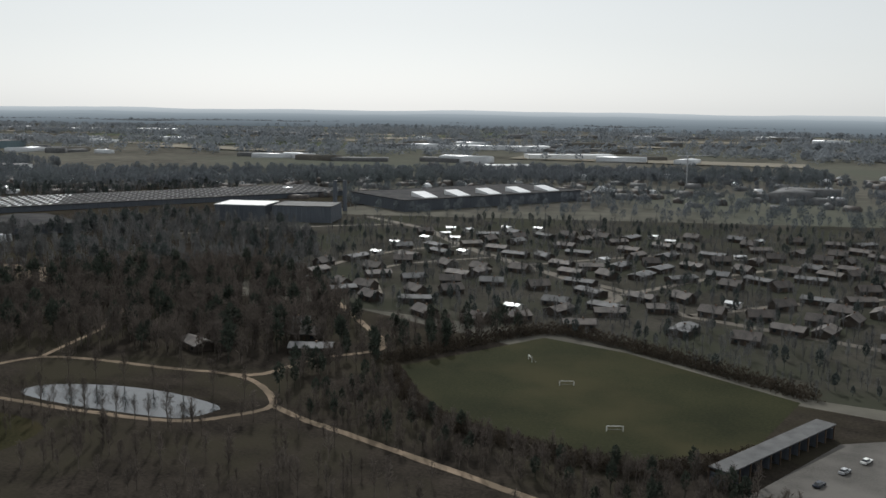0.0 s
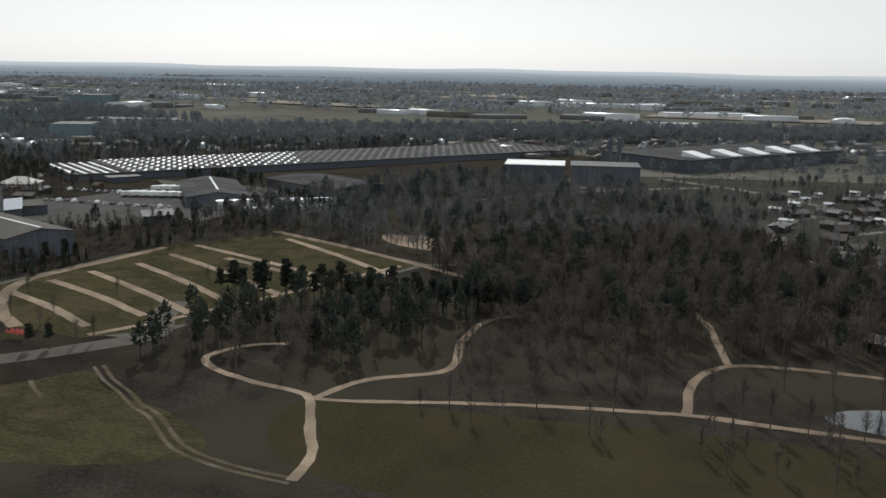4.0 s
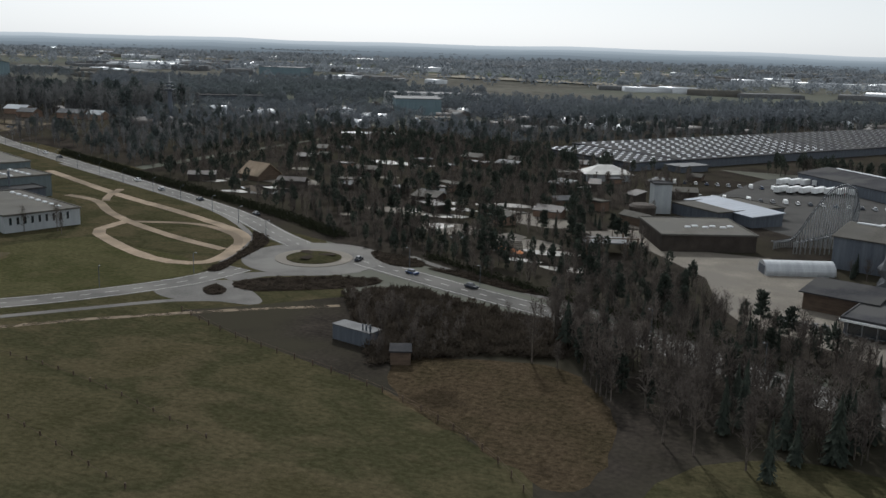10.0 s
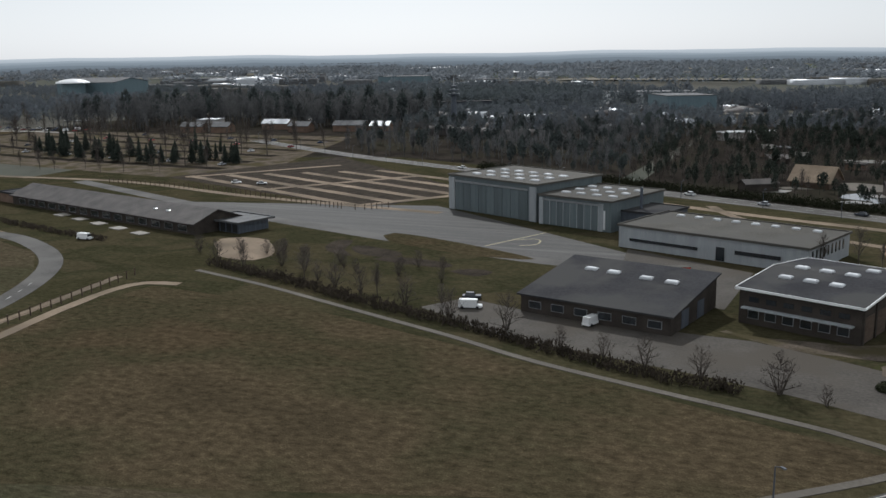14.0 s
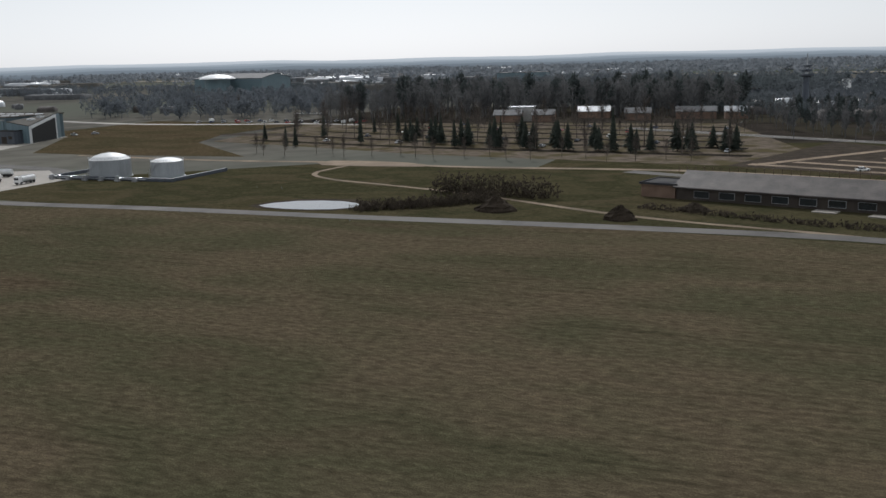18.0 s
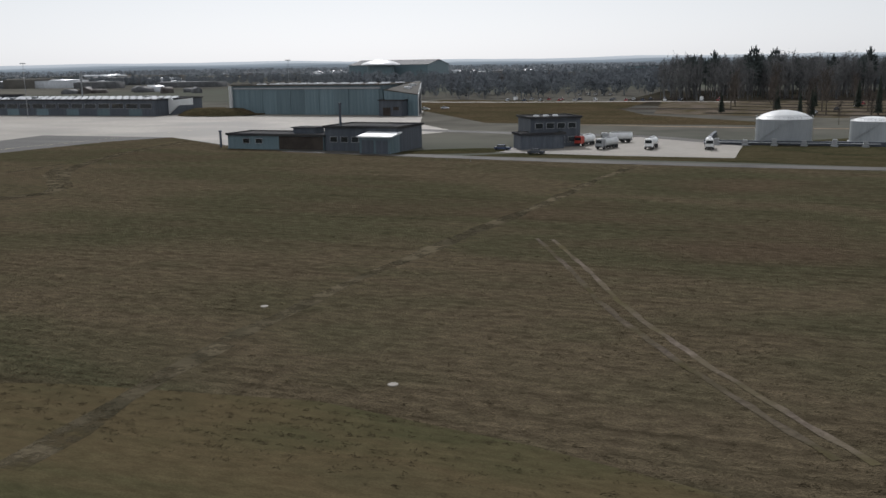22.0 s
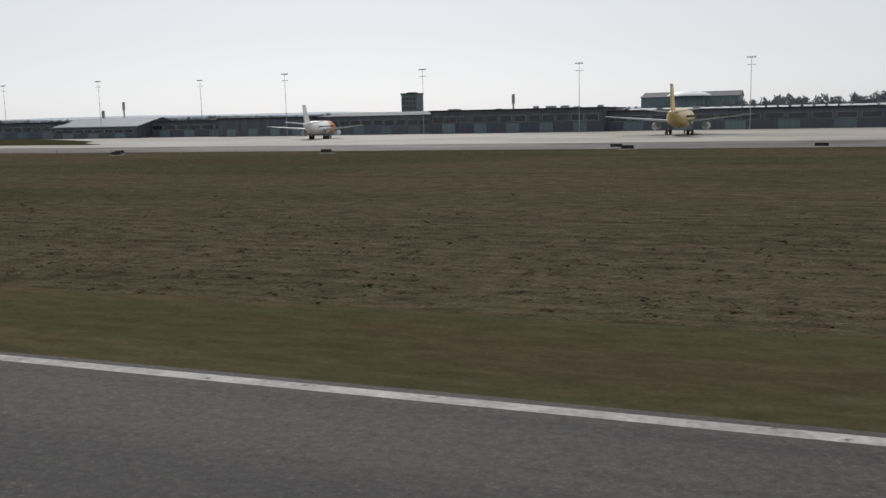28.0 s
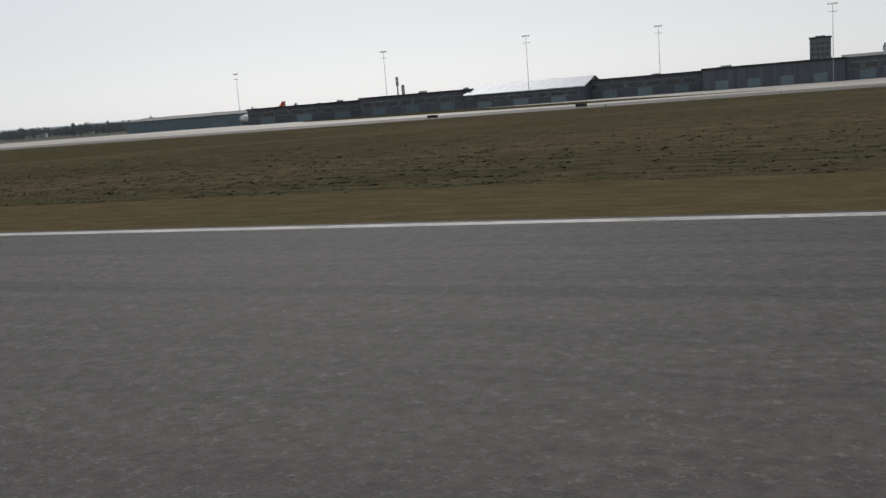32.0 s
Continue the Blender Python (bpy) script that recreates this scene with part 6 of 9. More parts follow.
def take_ground():
    """Note the ground that roads, water and buildings take up, in cells of a metre, so that nothing is planted there."""
    free = ("ground", "garden", "brown", "grass", "backdrop", "woods", "town", "paddock", "meadow", "field", "glade", "dry", "wood_floor", "playing", "mini", "park_floor", "green", "pond_bank", "airfield", "parking_field", "mown")
    for ob in scene.objects:
        if ob.type != "MESH" or ob.name.startswith(free) or "field" in ob.name:
            continue
        whole = ob.name + (ob.parent.name if ob.parent else "")
        if any(k in whole for k in ("hedge", "fence", "coaster", "slide", "track", "line", "streak", "dash")):
            continue
        m = ob.matrix_basis.copy()
        up = ob.parent
        while up:
            m = up.matrix_basis @ m
            up = up.parent
        flat = ob.dimensions.z < 0.3 and ob.parent is None
        for poly in ob.data.polygons if flat else (None,):
            c = [m @ ob.data.vertices[k].co for k in poly.vertices] if poly else [m @ Vector(ob.bound_box[k]) for k in (0, 3, 7, 4)]
            c = [(q.x, q.y) for q in c]
            xs, ys = [q[0] for q in c], [q[1] for q in c]
            if max(xs) - min(xs) > 320:
                continue
            for i in range(int(min(xs)) - 1, int(max(xs)) + 2):
                for j in range(int(min(ys)) - 1, int(max(ys)) + 2):
                    if (i, j) not in BUSY and inside((i + 0.5, j + 0.5), c):
                        BUSY.add((i, j))


def grove(poly, count, mix, lo, hi, seed, store=None, keep=()):
    """Trees strewn inside an outline; mix holds kinds to draw from, store takes joined trees, keep outlines that stay free."""
    rng = random.Random(seed)
    xs, ys = [p[0] for p in poly], [p[1] for p in poly]
    done = tries = 0
    while done < count and tries < count * 12:
        tries += 1
        p = (rng.uniform(min(xs), max(xs)), rng.uniform(min(ys), max(ys)))
        if not inside(p, poly) or (math.floor(p[0]), math.floor(p[1])) in BUSY or any(inside(p, q) for q in keep):
            continue
        s = rng.uniform(lo, hi)
        kind = rng.choice(mix)
        if store is None:
            tree(kind, p[0], p[1], s)
        else:
            store[kind].append((p[0], p[1], 0, rng.uniform(0, 6.3), s, s * rng.uniform(0.85, 1.2)))
        done += 1

PARK_FREE = [[(-388, 165), (-414, 205), (-400, 210), (-372, 195), (-322, 180), (-330, 118), (-380, 140)], [(-402, 233), (-385, 310), (-372, 330), (-300, 320), (-310, 250), (-350, 215)], [(-400, 185), (-404, 210), (-380, 214), (-376, 190)], [(-368, 186), (-328, 172), (-316, 192), (-360, 212)]]

# ---------------------------------------------------------------- houses
def house(L, W, h, rise, wall, roofing, label):
    e = hall("house", label, "house", (0, 0), 0, L, W, h, wall, roofing, "gable", rise, 0.3, "houses of the estate")
    part("chimney", boxes((L * 0.6, L * 0.6 + 0.4, W / 2 - 0.2, W / 2 + 0.2, h, h + rise + 0.6)), M["brick"], e)
    openings(e, [(0.8, 0.5, 0.9, 0.8), (L - 1.9, 0.5, 0.9, 0.8)], "glassy")
    openings(e, [(L / 2 - 0.3, 0.05, 0.6, 1.2)], "timber", "door")
    return e


HOUSES = [house(7.5, 4.6, 1.5, 1.1, "darkbrick", "eternit", "low brown-brick house with a grey sheet roof"),
          house(8.5, 5.0, 1.5, 0.9, "darkbrick", "tile", "low dark-brick house with a dark tiled roof"),
          house(6.8, 4.6, 1.6, 1.5, "darkbrick", "tile", "low dark-brick house with a steep dark roof"),
          house(10, 5.2, 1.5, 0.6, "darkbrick", "eternit", "long low brick house with a pale flat-pitched roof"),
          house(4.2, 3.4, 1.3, 0.4, "render", "metalroof", "small white garage with a bright metal roof")]
rng = random.Random(71)
made = 0
for gx in range(14):
    for gy in range(13):
        x, y = -150 + 14.5 * gx + 6 * (gy % 2) + rng.uniform(-3, 3), 232 + 15.5 * gy + rng.uniform(-3, 3)
        if not inside((x, y), [(-158, 262), (-112, 236), (-60, 226), (0, 200), (60, 200), (75, 420), (-60, 440), (-180, 400), (-165, 300)]) or rng.random() < 0.18:
            continue
        src = HOUSES[rng.choice((0, 1, 2, 3, 4, 1, 1, 2, 2, 3))]
        m = pose(x, y, 0, 0, 0, rng.choice((-20, -12, 40, 70, -35, 15)) + rng.uniform(-5, 5))
        if made < 5:
            HOUSES[made].matrix_basis = m
        else:
            copy_thing(src, m)
        made += 1
for x, y, a, k in ((-104, 184, 20, 3), (-132, 181, -30, 1), (-110, 196, 10, 2), (-118, 205, 30, 0)):
    copy_thing(HOUSES[k], pose(x, y, 0, 0, 0, a))
# the town farther off: plain roofs joined
tv = [(-4, -2.5, 0), (4, -2.5, 0), (4, 2.5, 0), (-4, 2.5, 0), (-4, -2.5, 1.5), (4, -2.5, 1.5), (4, 2.5, 1.5), (-4, 2.5, 1.5), (-4, 0, 2.7), (4, 0, 2.7)]
tf = [(0, 1, 5), (0, 5, 4), (2, 3, 7), (2, 7, 6), (1, 2, 6), (1, 6, 5), (3, 0, 4), (3, 4, 7), (4, 5, 9), (4, 9, 8), (6, 7, 8), (6, 8, 9), (5, 6, 9), (7, 4, 8)]
spots = {"eternit": [], "tile": [], "metalroof": []}
rng = random.Random(72)
for poly, n in (([(-520, 440), (-200, 520), (0, 640), (-300, 700), (-600, 600)], 260), ([(-160, 560), (160, 560), (300, 800), (100, 900), (-100, 800)], 200), ([(60, 220), (300, 240), (340, 560), (80, 430)], 150), ([(-640, 300), (-560, 380), (-470, 420), (-480, 560), (-640, 560), (-720, 420)], 170), ([(-420, 600), (-120, 640), (0, 900), (-300, 900)], 120), ([(-700, 300), (-780, 420), (-960, 560), (-780, 460)], 90), ([(-900, 380), (-1000, 420), (-1300, 520), (-1200, 420)], 60)):
    xs, ys = [p[0] for p in poly], [p[1] for p in poly]
    for _ in range(n):
        p = (rng.uniform(min(xs), max(xs)), rng.uniform(min(ys), max(ys)))
        if inside(p, poly):
            s = rng.uniform(0.7, 1.5)
            spots[rng.choice(("eternit", "tile", "tile", "eternit", "tile", "tile", "eternit", "metalroof"))].append((*p, 0, rng.uniform(0, 6.3), s, rng.uniform(0.9, 1.5)))
sheds = {"metalroof": [], "eternit": [], "feltbrown": []}
for _ in range(70):                                # works and depots stand in clusters
    cx, cy = rng.uniform(-2100, 800), rng.uniform(520, 1900)
    if -900 < cx < -160 and cy < 640:
        continue
    for _ in range(rng.randint(3, 9)):
        q = rng.uniform(1.0, 3.4) * (1 + cy / 1800)
        sheds[rng.choice(("metalroof", "eternit", "eternit", "feltbrown"))].append((cx + rng.gauss(0, 70), cy + rng.gauss(0, 16), 0, rng.choice((0.1, -0.1, 0.35, 1.4)), q, rng.uniform(0.9, 2.2)))
hv = [(-6, -3, 0), (6, -3, 0), (6, 3, 0), (-6, 3, 0), (-6, -3, 3), (6, -3, 3), (6, 3, 3), (-6, 3, 3), (-6, 0, 3.5), (6, 0, 3.5)]
for k, v in sheds.items():
    many("works_sheds", (hv, tf), v, M[k], "low works sheds of the town in the distance", "town")
for k, v in spots.items():
    many("town", (tv, tf), v, M[k], "low roofs of the town in the distance", "town")

# ---------------------------------------------------------------- runway paint
def paint(name, rects, mat, z, label):
    """Flat painted marks: rows of x0, x1, y0, y1."""
    vs, fs = [], []
    for x0, x1, y0, y1 in rects:
        k = len(vs)
        vs += [(x0, y0, z), (x1, y0, z), (x1, y1, z), (x0, y1, z)]
        fs.append((k, k + 1, k + 2, k + 3))
    return tagged(raw(name, vs, fs, M[mat]), label, "marking", kind="structure")


paint("runway_edge_line", [(-1560, -962, 11.8, 12.1), (-925, -560, 11.8, 12.1)], "white", 0.0345, "white runway edge line")
# touchdown mark: thin stripes in blocks with narrow gaps between them
STRIPES = tagged(new("touchdown_mark"), "block of many thin white runway stripes", "marking", kind="structure")
bar = bpy.data.meshes.new("stripe")
bar.from_pydata([(-2.58, -0.043, 0), (0, -0.043, 0), (0, 0.043, 0), (-2.58, 0.043, 0)], [], [(0, 1, 2, 3)])
bar.materials.append(M["white"])
for k in range(11):
    for j in range(26):
        y = 5.02 + 4.4 * j / 25
        ob = new("stripe", bar)
        ob.parent = STRIPES
        ob.matrix_basis = pose(-1087.52 + 0.1445 * (9.4 - y) - 2.67 * k, y, 0.038)
for x in (-1062.4, -1080.9, -1099.4, -1118.0, -1136.5):
    for y in (5.0, 6.2, 7.3):
        bm = bmesh.new()
        lathe(bm, [(0.07, 0), (0.065, 0.02), (0.03, 0.03)], 12)
        tagged(place(obj_of("inset_light", bm, M["steel"]), (x, y, 0.04)), "round steel inset runway light", "light", "inset runway lights")
ribbon("taxi_line", [(-947.6, 10.6), (-946.3, 13.1), (-945.1, 15.4), (-944.0, 18.1), (-943.1, 21.1), (-942.5, 24.1), (-942.0, 29.0), (-941.2, 35.9), (-938.0, 65.4), (-930.5, 132), (-926, 170)], 0.085, M["yellow"], 0.046, 1.5, label="pale yellow taxi centre line", category="marking")
ribbon("taxi_line", [(-940.2, 10), (-941.1, 13.8), (-941.8, 16.5), (-942.2, 18.7), (-942.4, 20.8), (-942.42, 24.2)], 0.1, M["orange_line"], 0.05, 0.8, label="orange-yellow curved taxi line", category="marking")
for x, y in ((-946.2, 13.3), (-945.1, 15.4), (-944.0, 18.1), (-943.1, 21.1), (-942.5, 24.1), (-942.0, 29.0), (-941.2, 35.9), (-939.8, 48)):
    bm = bmesh.new()
    lathe(bm, [(0.06, 0), (0.055, 0.015), (0.03, 0.02)], 10)
    tagged(place(obj_of("inset_light", bm, M["skylight"]), (x, y, 0.05)), "small white inset taxiway light", "light", "inset taxiway lights")
for pts, w in (([(-950, 18.5), (-949.2, 18.1), (-948.5, 17.7)], 0.2), ([(-947.2, 16.6), (-946.7, 16.3), (-946.2, 16.1)], 0.16), ([(-951.9, 20), (-951.4, 19.6), (-950.7, 19.1)], 0.16), ([(-949.8, 18.5), (-949.5, 19), (-949.1, 19.7)], 0.12), ([(-946.9, 18.1), (-945.8, 18.2), (-944.5, 18.2)], 0.08), ([(-948.2, 19.6), (-946.4, 19.8), (-943.9, 19.9)], 0.07), ([(-942.8, 20), (-941.3, 20.2), (-937.8, 20.3)], 0.09), ([(-948.2, 24.1), (-947.8, 27), (-947.2, 30.7)], 0.22), ([(-947.8, 24.4), (-947.3, 26), (-947, 28.8)], 0.16), ([(-947.3, 32.6), (-946.8, 36.1), (-946.2, 40.4)], 0.22), ([(-943.5, 18.3), (-941, 18.5), (-938.5, 18.3)], 0.06), ([(-940.1, 24), (-939.9, 25), (-939.7, 26.4)], 0.15), ([(-938.2, 31), (-937.6, 34), (-936.8, 38)], 0.2)):
    ribbon("scuff_mark", pts, w, M["scuff"], 0.042, 0.4, wob=0.3, label="pale scraped mark on the asphalt", category="marking")
for pts in ([(-944.8, 14.9), (-942.6, 15.1), (-939.3, 15.2), (-934, 15)], [(-946, 13.0), (-944.8, 15.2), (-943.7, 17.8), (-942.9, 20)]):
    ribbon("tar_joint", pts, 0.09, M["felt"], 0.04, 1.0, wob=0.3, label="dark sealed joint in the asphalt", category="marking")
ribbon("taxi_line", [(-966, 13.2), (-962, 14), (-959.3, 14.8), (-956.6, 16.6), (-953.8, 18.8), (-951, 21.4), (-949, 26)], 0.08, M["yellow"], 0.044, 1.0, label="yellow taxiway edge line", category="marking")
ribbon("taxi_line", [(-919, 15.6), (-922.5, 17.2), (-927, 20.7), (-930.5, 25)], 0.14, M["white"], 0.044, 1.0, label="pale taxiway edge line", category="marking")
paint("holding_line", [(-944.5, -931.2, 66.7, 66.95), (-947, -925, 106.9, 107.15)], "yellow", 0.05, "pale yellow holding line across the taxiway")
paint("mandatory_mark", [(-935.2, -931.8, 67.4, 70.4)], "red", 0.056, "red holding mark painted on the taxiway")
ribbon("taxi_dash", [(-941.3, 73.6), (-940.1, 84), (-938.8, 95.6)], 0.35, M["scuff"], 0.048, label="worn white taxiway line", category="marking")
ribbon("taxi_dash", [(-944.1, 47.5), (-943.8, 49.6), (-943.4, 51.8)], 0.35, M["scuff"], 0.048, label="worn white taxiway dash", category="marking")
for pts in ([(-941.4, 20.35), (-938.75, 20.35), (-938.1, 27.5), (-940.1, 27.3), (-940.9, 25.3)], [(-938.6, 20.4), (-936.2, 20.4), (-935.6, 31), (-937.5, 31), (-938.0, 27.6)], [(-936, 20.2), (-931.5, 20.6), (-933.6, 25.5), (-935.2, 27.9)]):
    patch("asphalt_patch", pts, M["rubber"], 0.039, False, "darker repaired strip in the asphalt", "marking")
for pts, w in (([(-936.5, 18.8), (-930.6, 18.4), (-924, 18.2)], 0.55), ([(-946.5, 12.2), (-936, 13.6), (-915, 13.4)], 0.8), ([(-947, 24), (-944.5, 34), (-942.3, 52)], 1.2), ([(-939.5, 28), (-938, 45), (-936.5, 62)], 0.9)):
    ribbon("rubber_streak", pts, w, M["rubber"], 0.0375, 1.0, wob=0.3, label="dark rubber streak on the taxiway", category="marking")
ribbon("scuff_mark", [(-929.4, 22.4), (-930.1, 21.9), (-930.4, 21.2), (-929.3, 20.8)], 0.16, M["white"], 0.0435, 0.3, wob=0.3, label="white hooked paint mark on the taxiway", category="marking")
for pts, w in (([(-932.2, 24.6), (-931.9, 25.3), (-931.7, 26.1)], 0.5), ([(-948.2, 23.6), (-947.5, 28), (-947.0, 33)], 0.7), ([(-942.5, 24.6), (-942.3, 26.5), (-942.1, 28.6)], 0.4), ([(-938.9, 22.6), (-938.7, 23.6), (-938.5, 24.6)], 0.5)):
    ribbon("scuff_mark", pts, w, M["scuff"], 0.0425, 0.5, wob=0.35, label="pale dusty smear on the asphalt", category="marking")
for k in range(10):
    x, y = -965.0 - 35.1 * k, 13.5
    e = thing("edge_light", "small white runway edge light on a stem", "light", (x, y, 0), 0, "runway edge lights")
    bm = bmesh.new()
    lathe(bm, [(0.09, 0), (0.08, 0.02), (0.014, 0.03), (0.014, 0.15)], 8)
    part("stem", bm, M["darkwall"], e)
    bm = bmesh.new()
    lathe(bm, [(0.022, 0.15), (0.036, 0.17), (0.034, 0.205), (0.014, 0.22)], 10)
    part("lens", bm, M["skylight"], e, "white glass lens")
for x, y in ((-832, 43.2), (-916.5, 25.9), (-820, 33.7), (-781, 38.9), (-896.5, 25.7), (-895.5, 25.7), (-968.6, 22.1), (-964.6, 22.3), (-963.8, 20), (-961.8, 25.1), (-960.8, 24.8), (-955.5, 35.4), (-952.2, 59), (-1040.2, 17.2), (-1035.6, 19.9), (-1071, 19.1), (-1071.2, 26.3)):
    bm = bmesh.new()
    lathe(bm, [(0.23, 0), (0.22, 0.03), (0.17, 0.04)], 14)
    tagged(place(obj_of("manhole_cover", bm, M["concrete"]), (x, y, 0.012)), "round white concrete manhole cover in the grass", "manhole", "manhole covers")


def taxi_sign(x, y, w=1.35, turn=0.0):
    e = thing("taxiway_sign", "dark taxiway sign box on a pale concrete pad", "sign", (x, y, 0), turn, "taxiway signs")
    part("pad", boxes((-w * 0.72, w * 0.72, -0.3, 0.3, 0, 0.06)), M["concrete"], e)
    part("panel", boxes((-w / 2, w / 2, -0.08, 0.08, 0.16, 0.5)), M["black"], e)
    for s in (-0.5, 0, 0.5):
        part("leg", boxes((s - 0.03, s + 0.03, -0.03, 0.03, 0.06, 0.16)), M["steel"], e)


for x, y in ((-922.2, 65.7), (-953, 68.5), (-1021.8, 107), (-1000, 104.8), (-981, 104.4), (-963, 105.4), (-1082, 94), (-1085.4, 98.7), (-1054, 97), (-1019.6, 101.5), (-1115, 104), (-1150.2, 107), (-1168, 104), (-930, 96)):
    taxi_sign(x, y)
for x, y in ((-850, 121), (-846, 119.5), (-894, 104), (-760, 120.5), (-729, 119.6), (-1071, 96), (-1045.5, 97), (-1037, 97.5), (-1031.6, 94.6), (-1075, 98.3), (-950.6, 105.4), (-1100, 103), (-1128, 103), (-1146, 101), (-961, 24), (-922.5, 17.8), (-926.7, 21.5), (-916.2, 18.3), (-763, 148), (-758, 148.6), (-901.5, 170.6)):
    e = thing("marker_post", "small dark marker post in the grass", "post", (x, y, 0), 0, "marker posts")
    bm = bmesh.new()
    lathe(bm, [(0.07, 0), (0.06, 0.03), (0.03, 0.04), (0.03, 0.22), (0.06, 0.24), (0.055, 0.33), (0.02, 0.35)], 8)
    part("post", bm, M["darkwall"], e)

# windsock
e = thing("windsock", "grey windsock drooping from a thin mast", "windsock", (-985, 79, 0))
bm = bmesh.new()
tube(bm, (0, 0, 0), (0, 0, 4.4), 0.07, 0.05, 8)
part("mast", bm, M["steel"], e)
bm = bmesh.new()
tube(bm, (0.05, 0, 4.3), (0.6, -0.1, 4.05), 0.3, 0.27, 12, False)
part("sock", bm, M["redpaint"], e, "faded red sock end")
bm = bmesh.new()
tube(bm, (0.6, -0.1, 4.05), (1.15, -0.2, 3.7), 0.27, 0.22, 12, False)
part("sock", bm, M["sheetwhite"], e, "dull white sock middle")
bm = bmesh.new()
tube(bm, (1.15, -0.2, 3.7), (1.65, -0.3, 3.2), 0.22, 0.15, 12, False)
part("sock", bm, M["redpaint"], e, "faded red sock tip")

# ---------------------------------------------------------------- terminal row
def strip(name, label, x0, x1, y, W, h, wall, roofing, style="flat", rise=0.0, bays=0, gates=0):
    e = hall(name, label, "building", (x0, y), 0, x1 - x0, W, h, wall, roofing, style, rise, 0.3)
    L = x1 - x0
    if bays:
        openings(e, [(0.6 + (L - 1.2) / bays * i, h * 0.5, (L - 1.2) / bays * 0.8, h * 0.28) for i in range(bays)], frame_mat="steel")
    if gates:
        openings(e, [(1 + (L - 2) / gates * (i + 0.25), 0.1, (L - 2) / gates * 0.4, h * 0.42) for i in range(gates)], "sheet", "gate")
    return e


strip("cargo_hall", "dark cargo hall along the apron", -1044, -974, 218, 22, 4.4, "darkwall", "felt", bays=14, gates=6)
strip("terminal", "long dark glass-fronted terminal building", -1087, -1044, 214, 26, 5.3, "darkwall", "felt", bays=12, gates=5)
strip("gate_pier", "dark terminal pier with a pale overhanging roof", -1120, -1087, 216, 24, 4.6, "darkwall", "eternit", "mono", 1.0, bays=10, gates=4)
strip("cargo_hall", "dark cargo hall with broad pale gates", -1149, -1120, 214, 30, 4.6, "darkwall", "felt", bays=0, gates=4)
strip("depot_hall", "dark flat depot hall on the apron", -1176, -1149, 220, 30, 4.3, "darkwall", "felt", bays=6, gates=3)
strip("white_hall", "low hall under a broad pale sloping roof", -1206, -1176, 214, 22, 3.2, "darkwall", "bluemetal", "gable", 2.4, bays=8, gates=3)
strip("freight_hall", "dark freight hall with small roof boxes", -1237, -1206, 218, 24, 4.6, "darkwall", "felt", bays=8, gates=3)
strip("freight_hall", "dark freight hall farther along the apron", -1275, -1237, 222, 22, 4.2, "darkwall", "felt", bays=8, gates=3)
strip("far_store", "low grey store at the apron's end", -1340, -1278, 246, 20, 3.6, "sheet", "eternit", "gable", 1.0, gates=4)
for k in range(2):
    e = thing("saw_roof", "row of bright slanted rooflights on the cargo hall", "roof", (0, 0, 0), 0, "saw-tooth rooflight rows")
    for j in range(24):
        x, y = -1040 + 2.6 * j, 224 + 9 * k
        bm = bmesh.new()
        extrude_x(bm, [(y, 4.6), (y + 1.6, 4.6), (y + 1.6, 5.15)], x, x + 1.9)
        part("rooflight", bm, M["skylight"], e)
rng = random.Random(90)
for k in range(26):
    x = rng.uniform(-1270, -980)
    h = {0: 4.98}.get(0)
    s = rng.uniform(0.5, 1.3)
    bm = boxes((-s, s, -0.6, 0.6, 0, rng.uniform(0.4, 0.9)))
    base = 4.58 if x > -1044 else 5.48 if x > -1087 else 5.6 if x > -1120 else 4.78 if x > -1149 else 4.48 if x > -1176 else 5.5 if x > -1206 else 4.78 if x > -1237 else 4.38
    if -1206 < x < -1176 or -1120 < x < -1087:
        bm.free()
        continue
    tagged(place(obj_of("roof_unit", bm, M["steel"]), (x, 228 + rng.uniform(-4, 4), base)), "small grey ventilation box on a roof", "roof unit", "roof units")
# the dark tower block behind
e = hall("tower_block", "grey square tower block behind the terminal", "tower", (-1128, 291), 0, 5.7, 5.7, 12.0, "hangarsheet", "felt")
openings(e, [(0.45 + 1.3 * i, 1 + 1.5 * j, 0.9, 0.9) for i in range(4) for j in range(7)])
part("lift_house", boxes((1.5, 4.2, 1.5, 4.2, 12.1, 12.7)), M["darkwall"], e)
# swimming hall with the white lens roof
e = hall("arena_hall", "huge grey hall with sloping ends far behind the terminal", "hall", (-1092, 580), 0, 58, 40, 13.5, "sheet", "eternit", "gable", 3.2, 0.5)
bm = bmesh.new()
lathe(bm, [(13, 13.6), (12, 14.6), (8.5, 15.9), (4, 16.7), (0.5, 16.9)], 32)
tagged(place(obj_of("lens_dome", bm, M["white_paint"]), (-1062, 566, 0)), "white lens-shaped dome before the hall", "dome")
bm = bmesh.new()
lathe(bm, [(9, 0), (9, 13.6), (13, 13.7)], 24)
tagged(place(obj_of("dome_base", bm, M["sheet"]), (-1062, 566, 0)), "round pale base under the dome", "building")


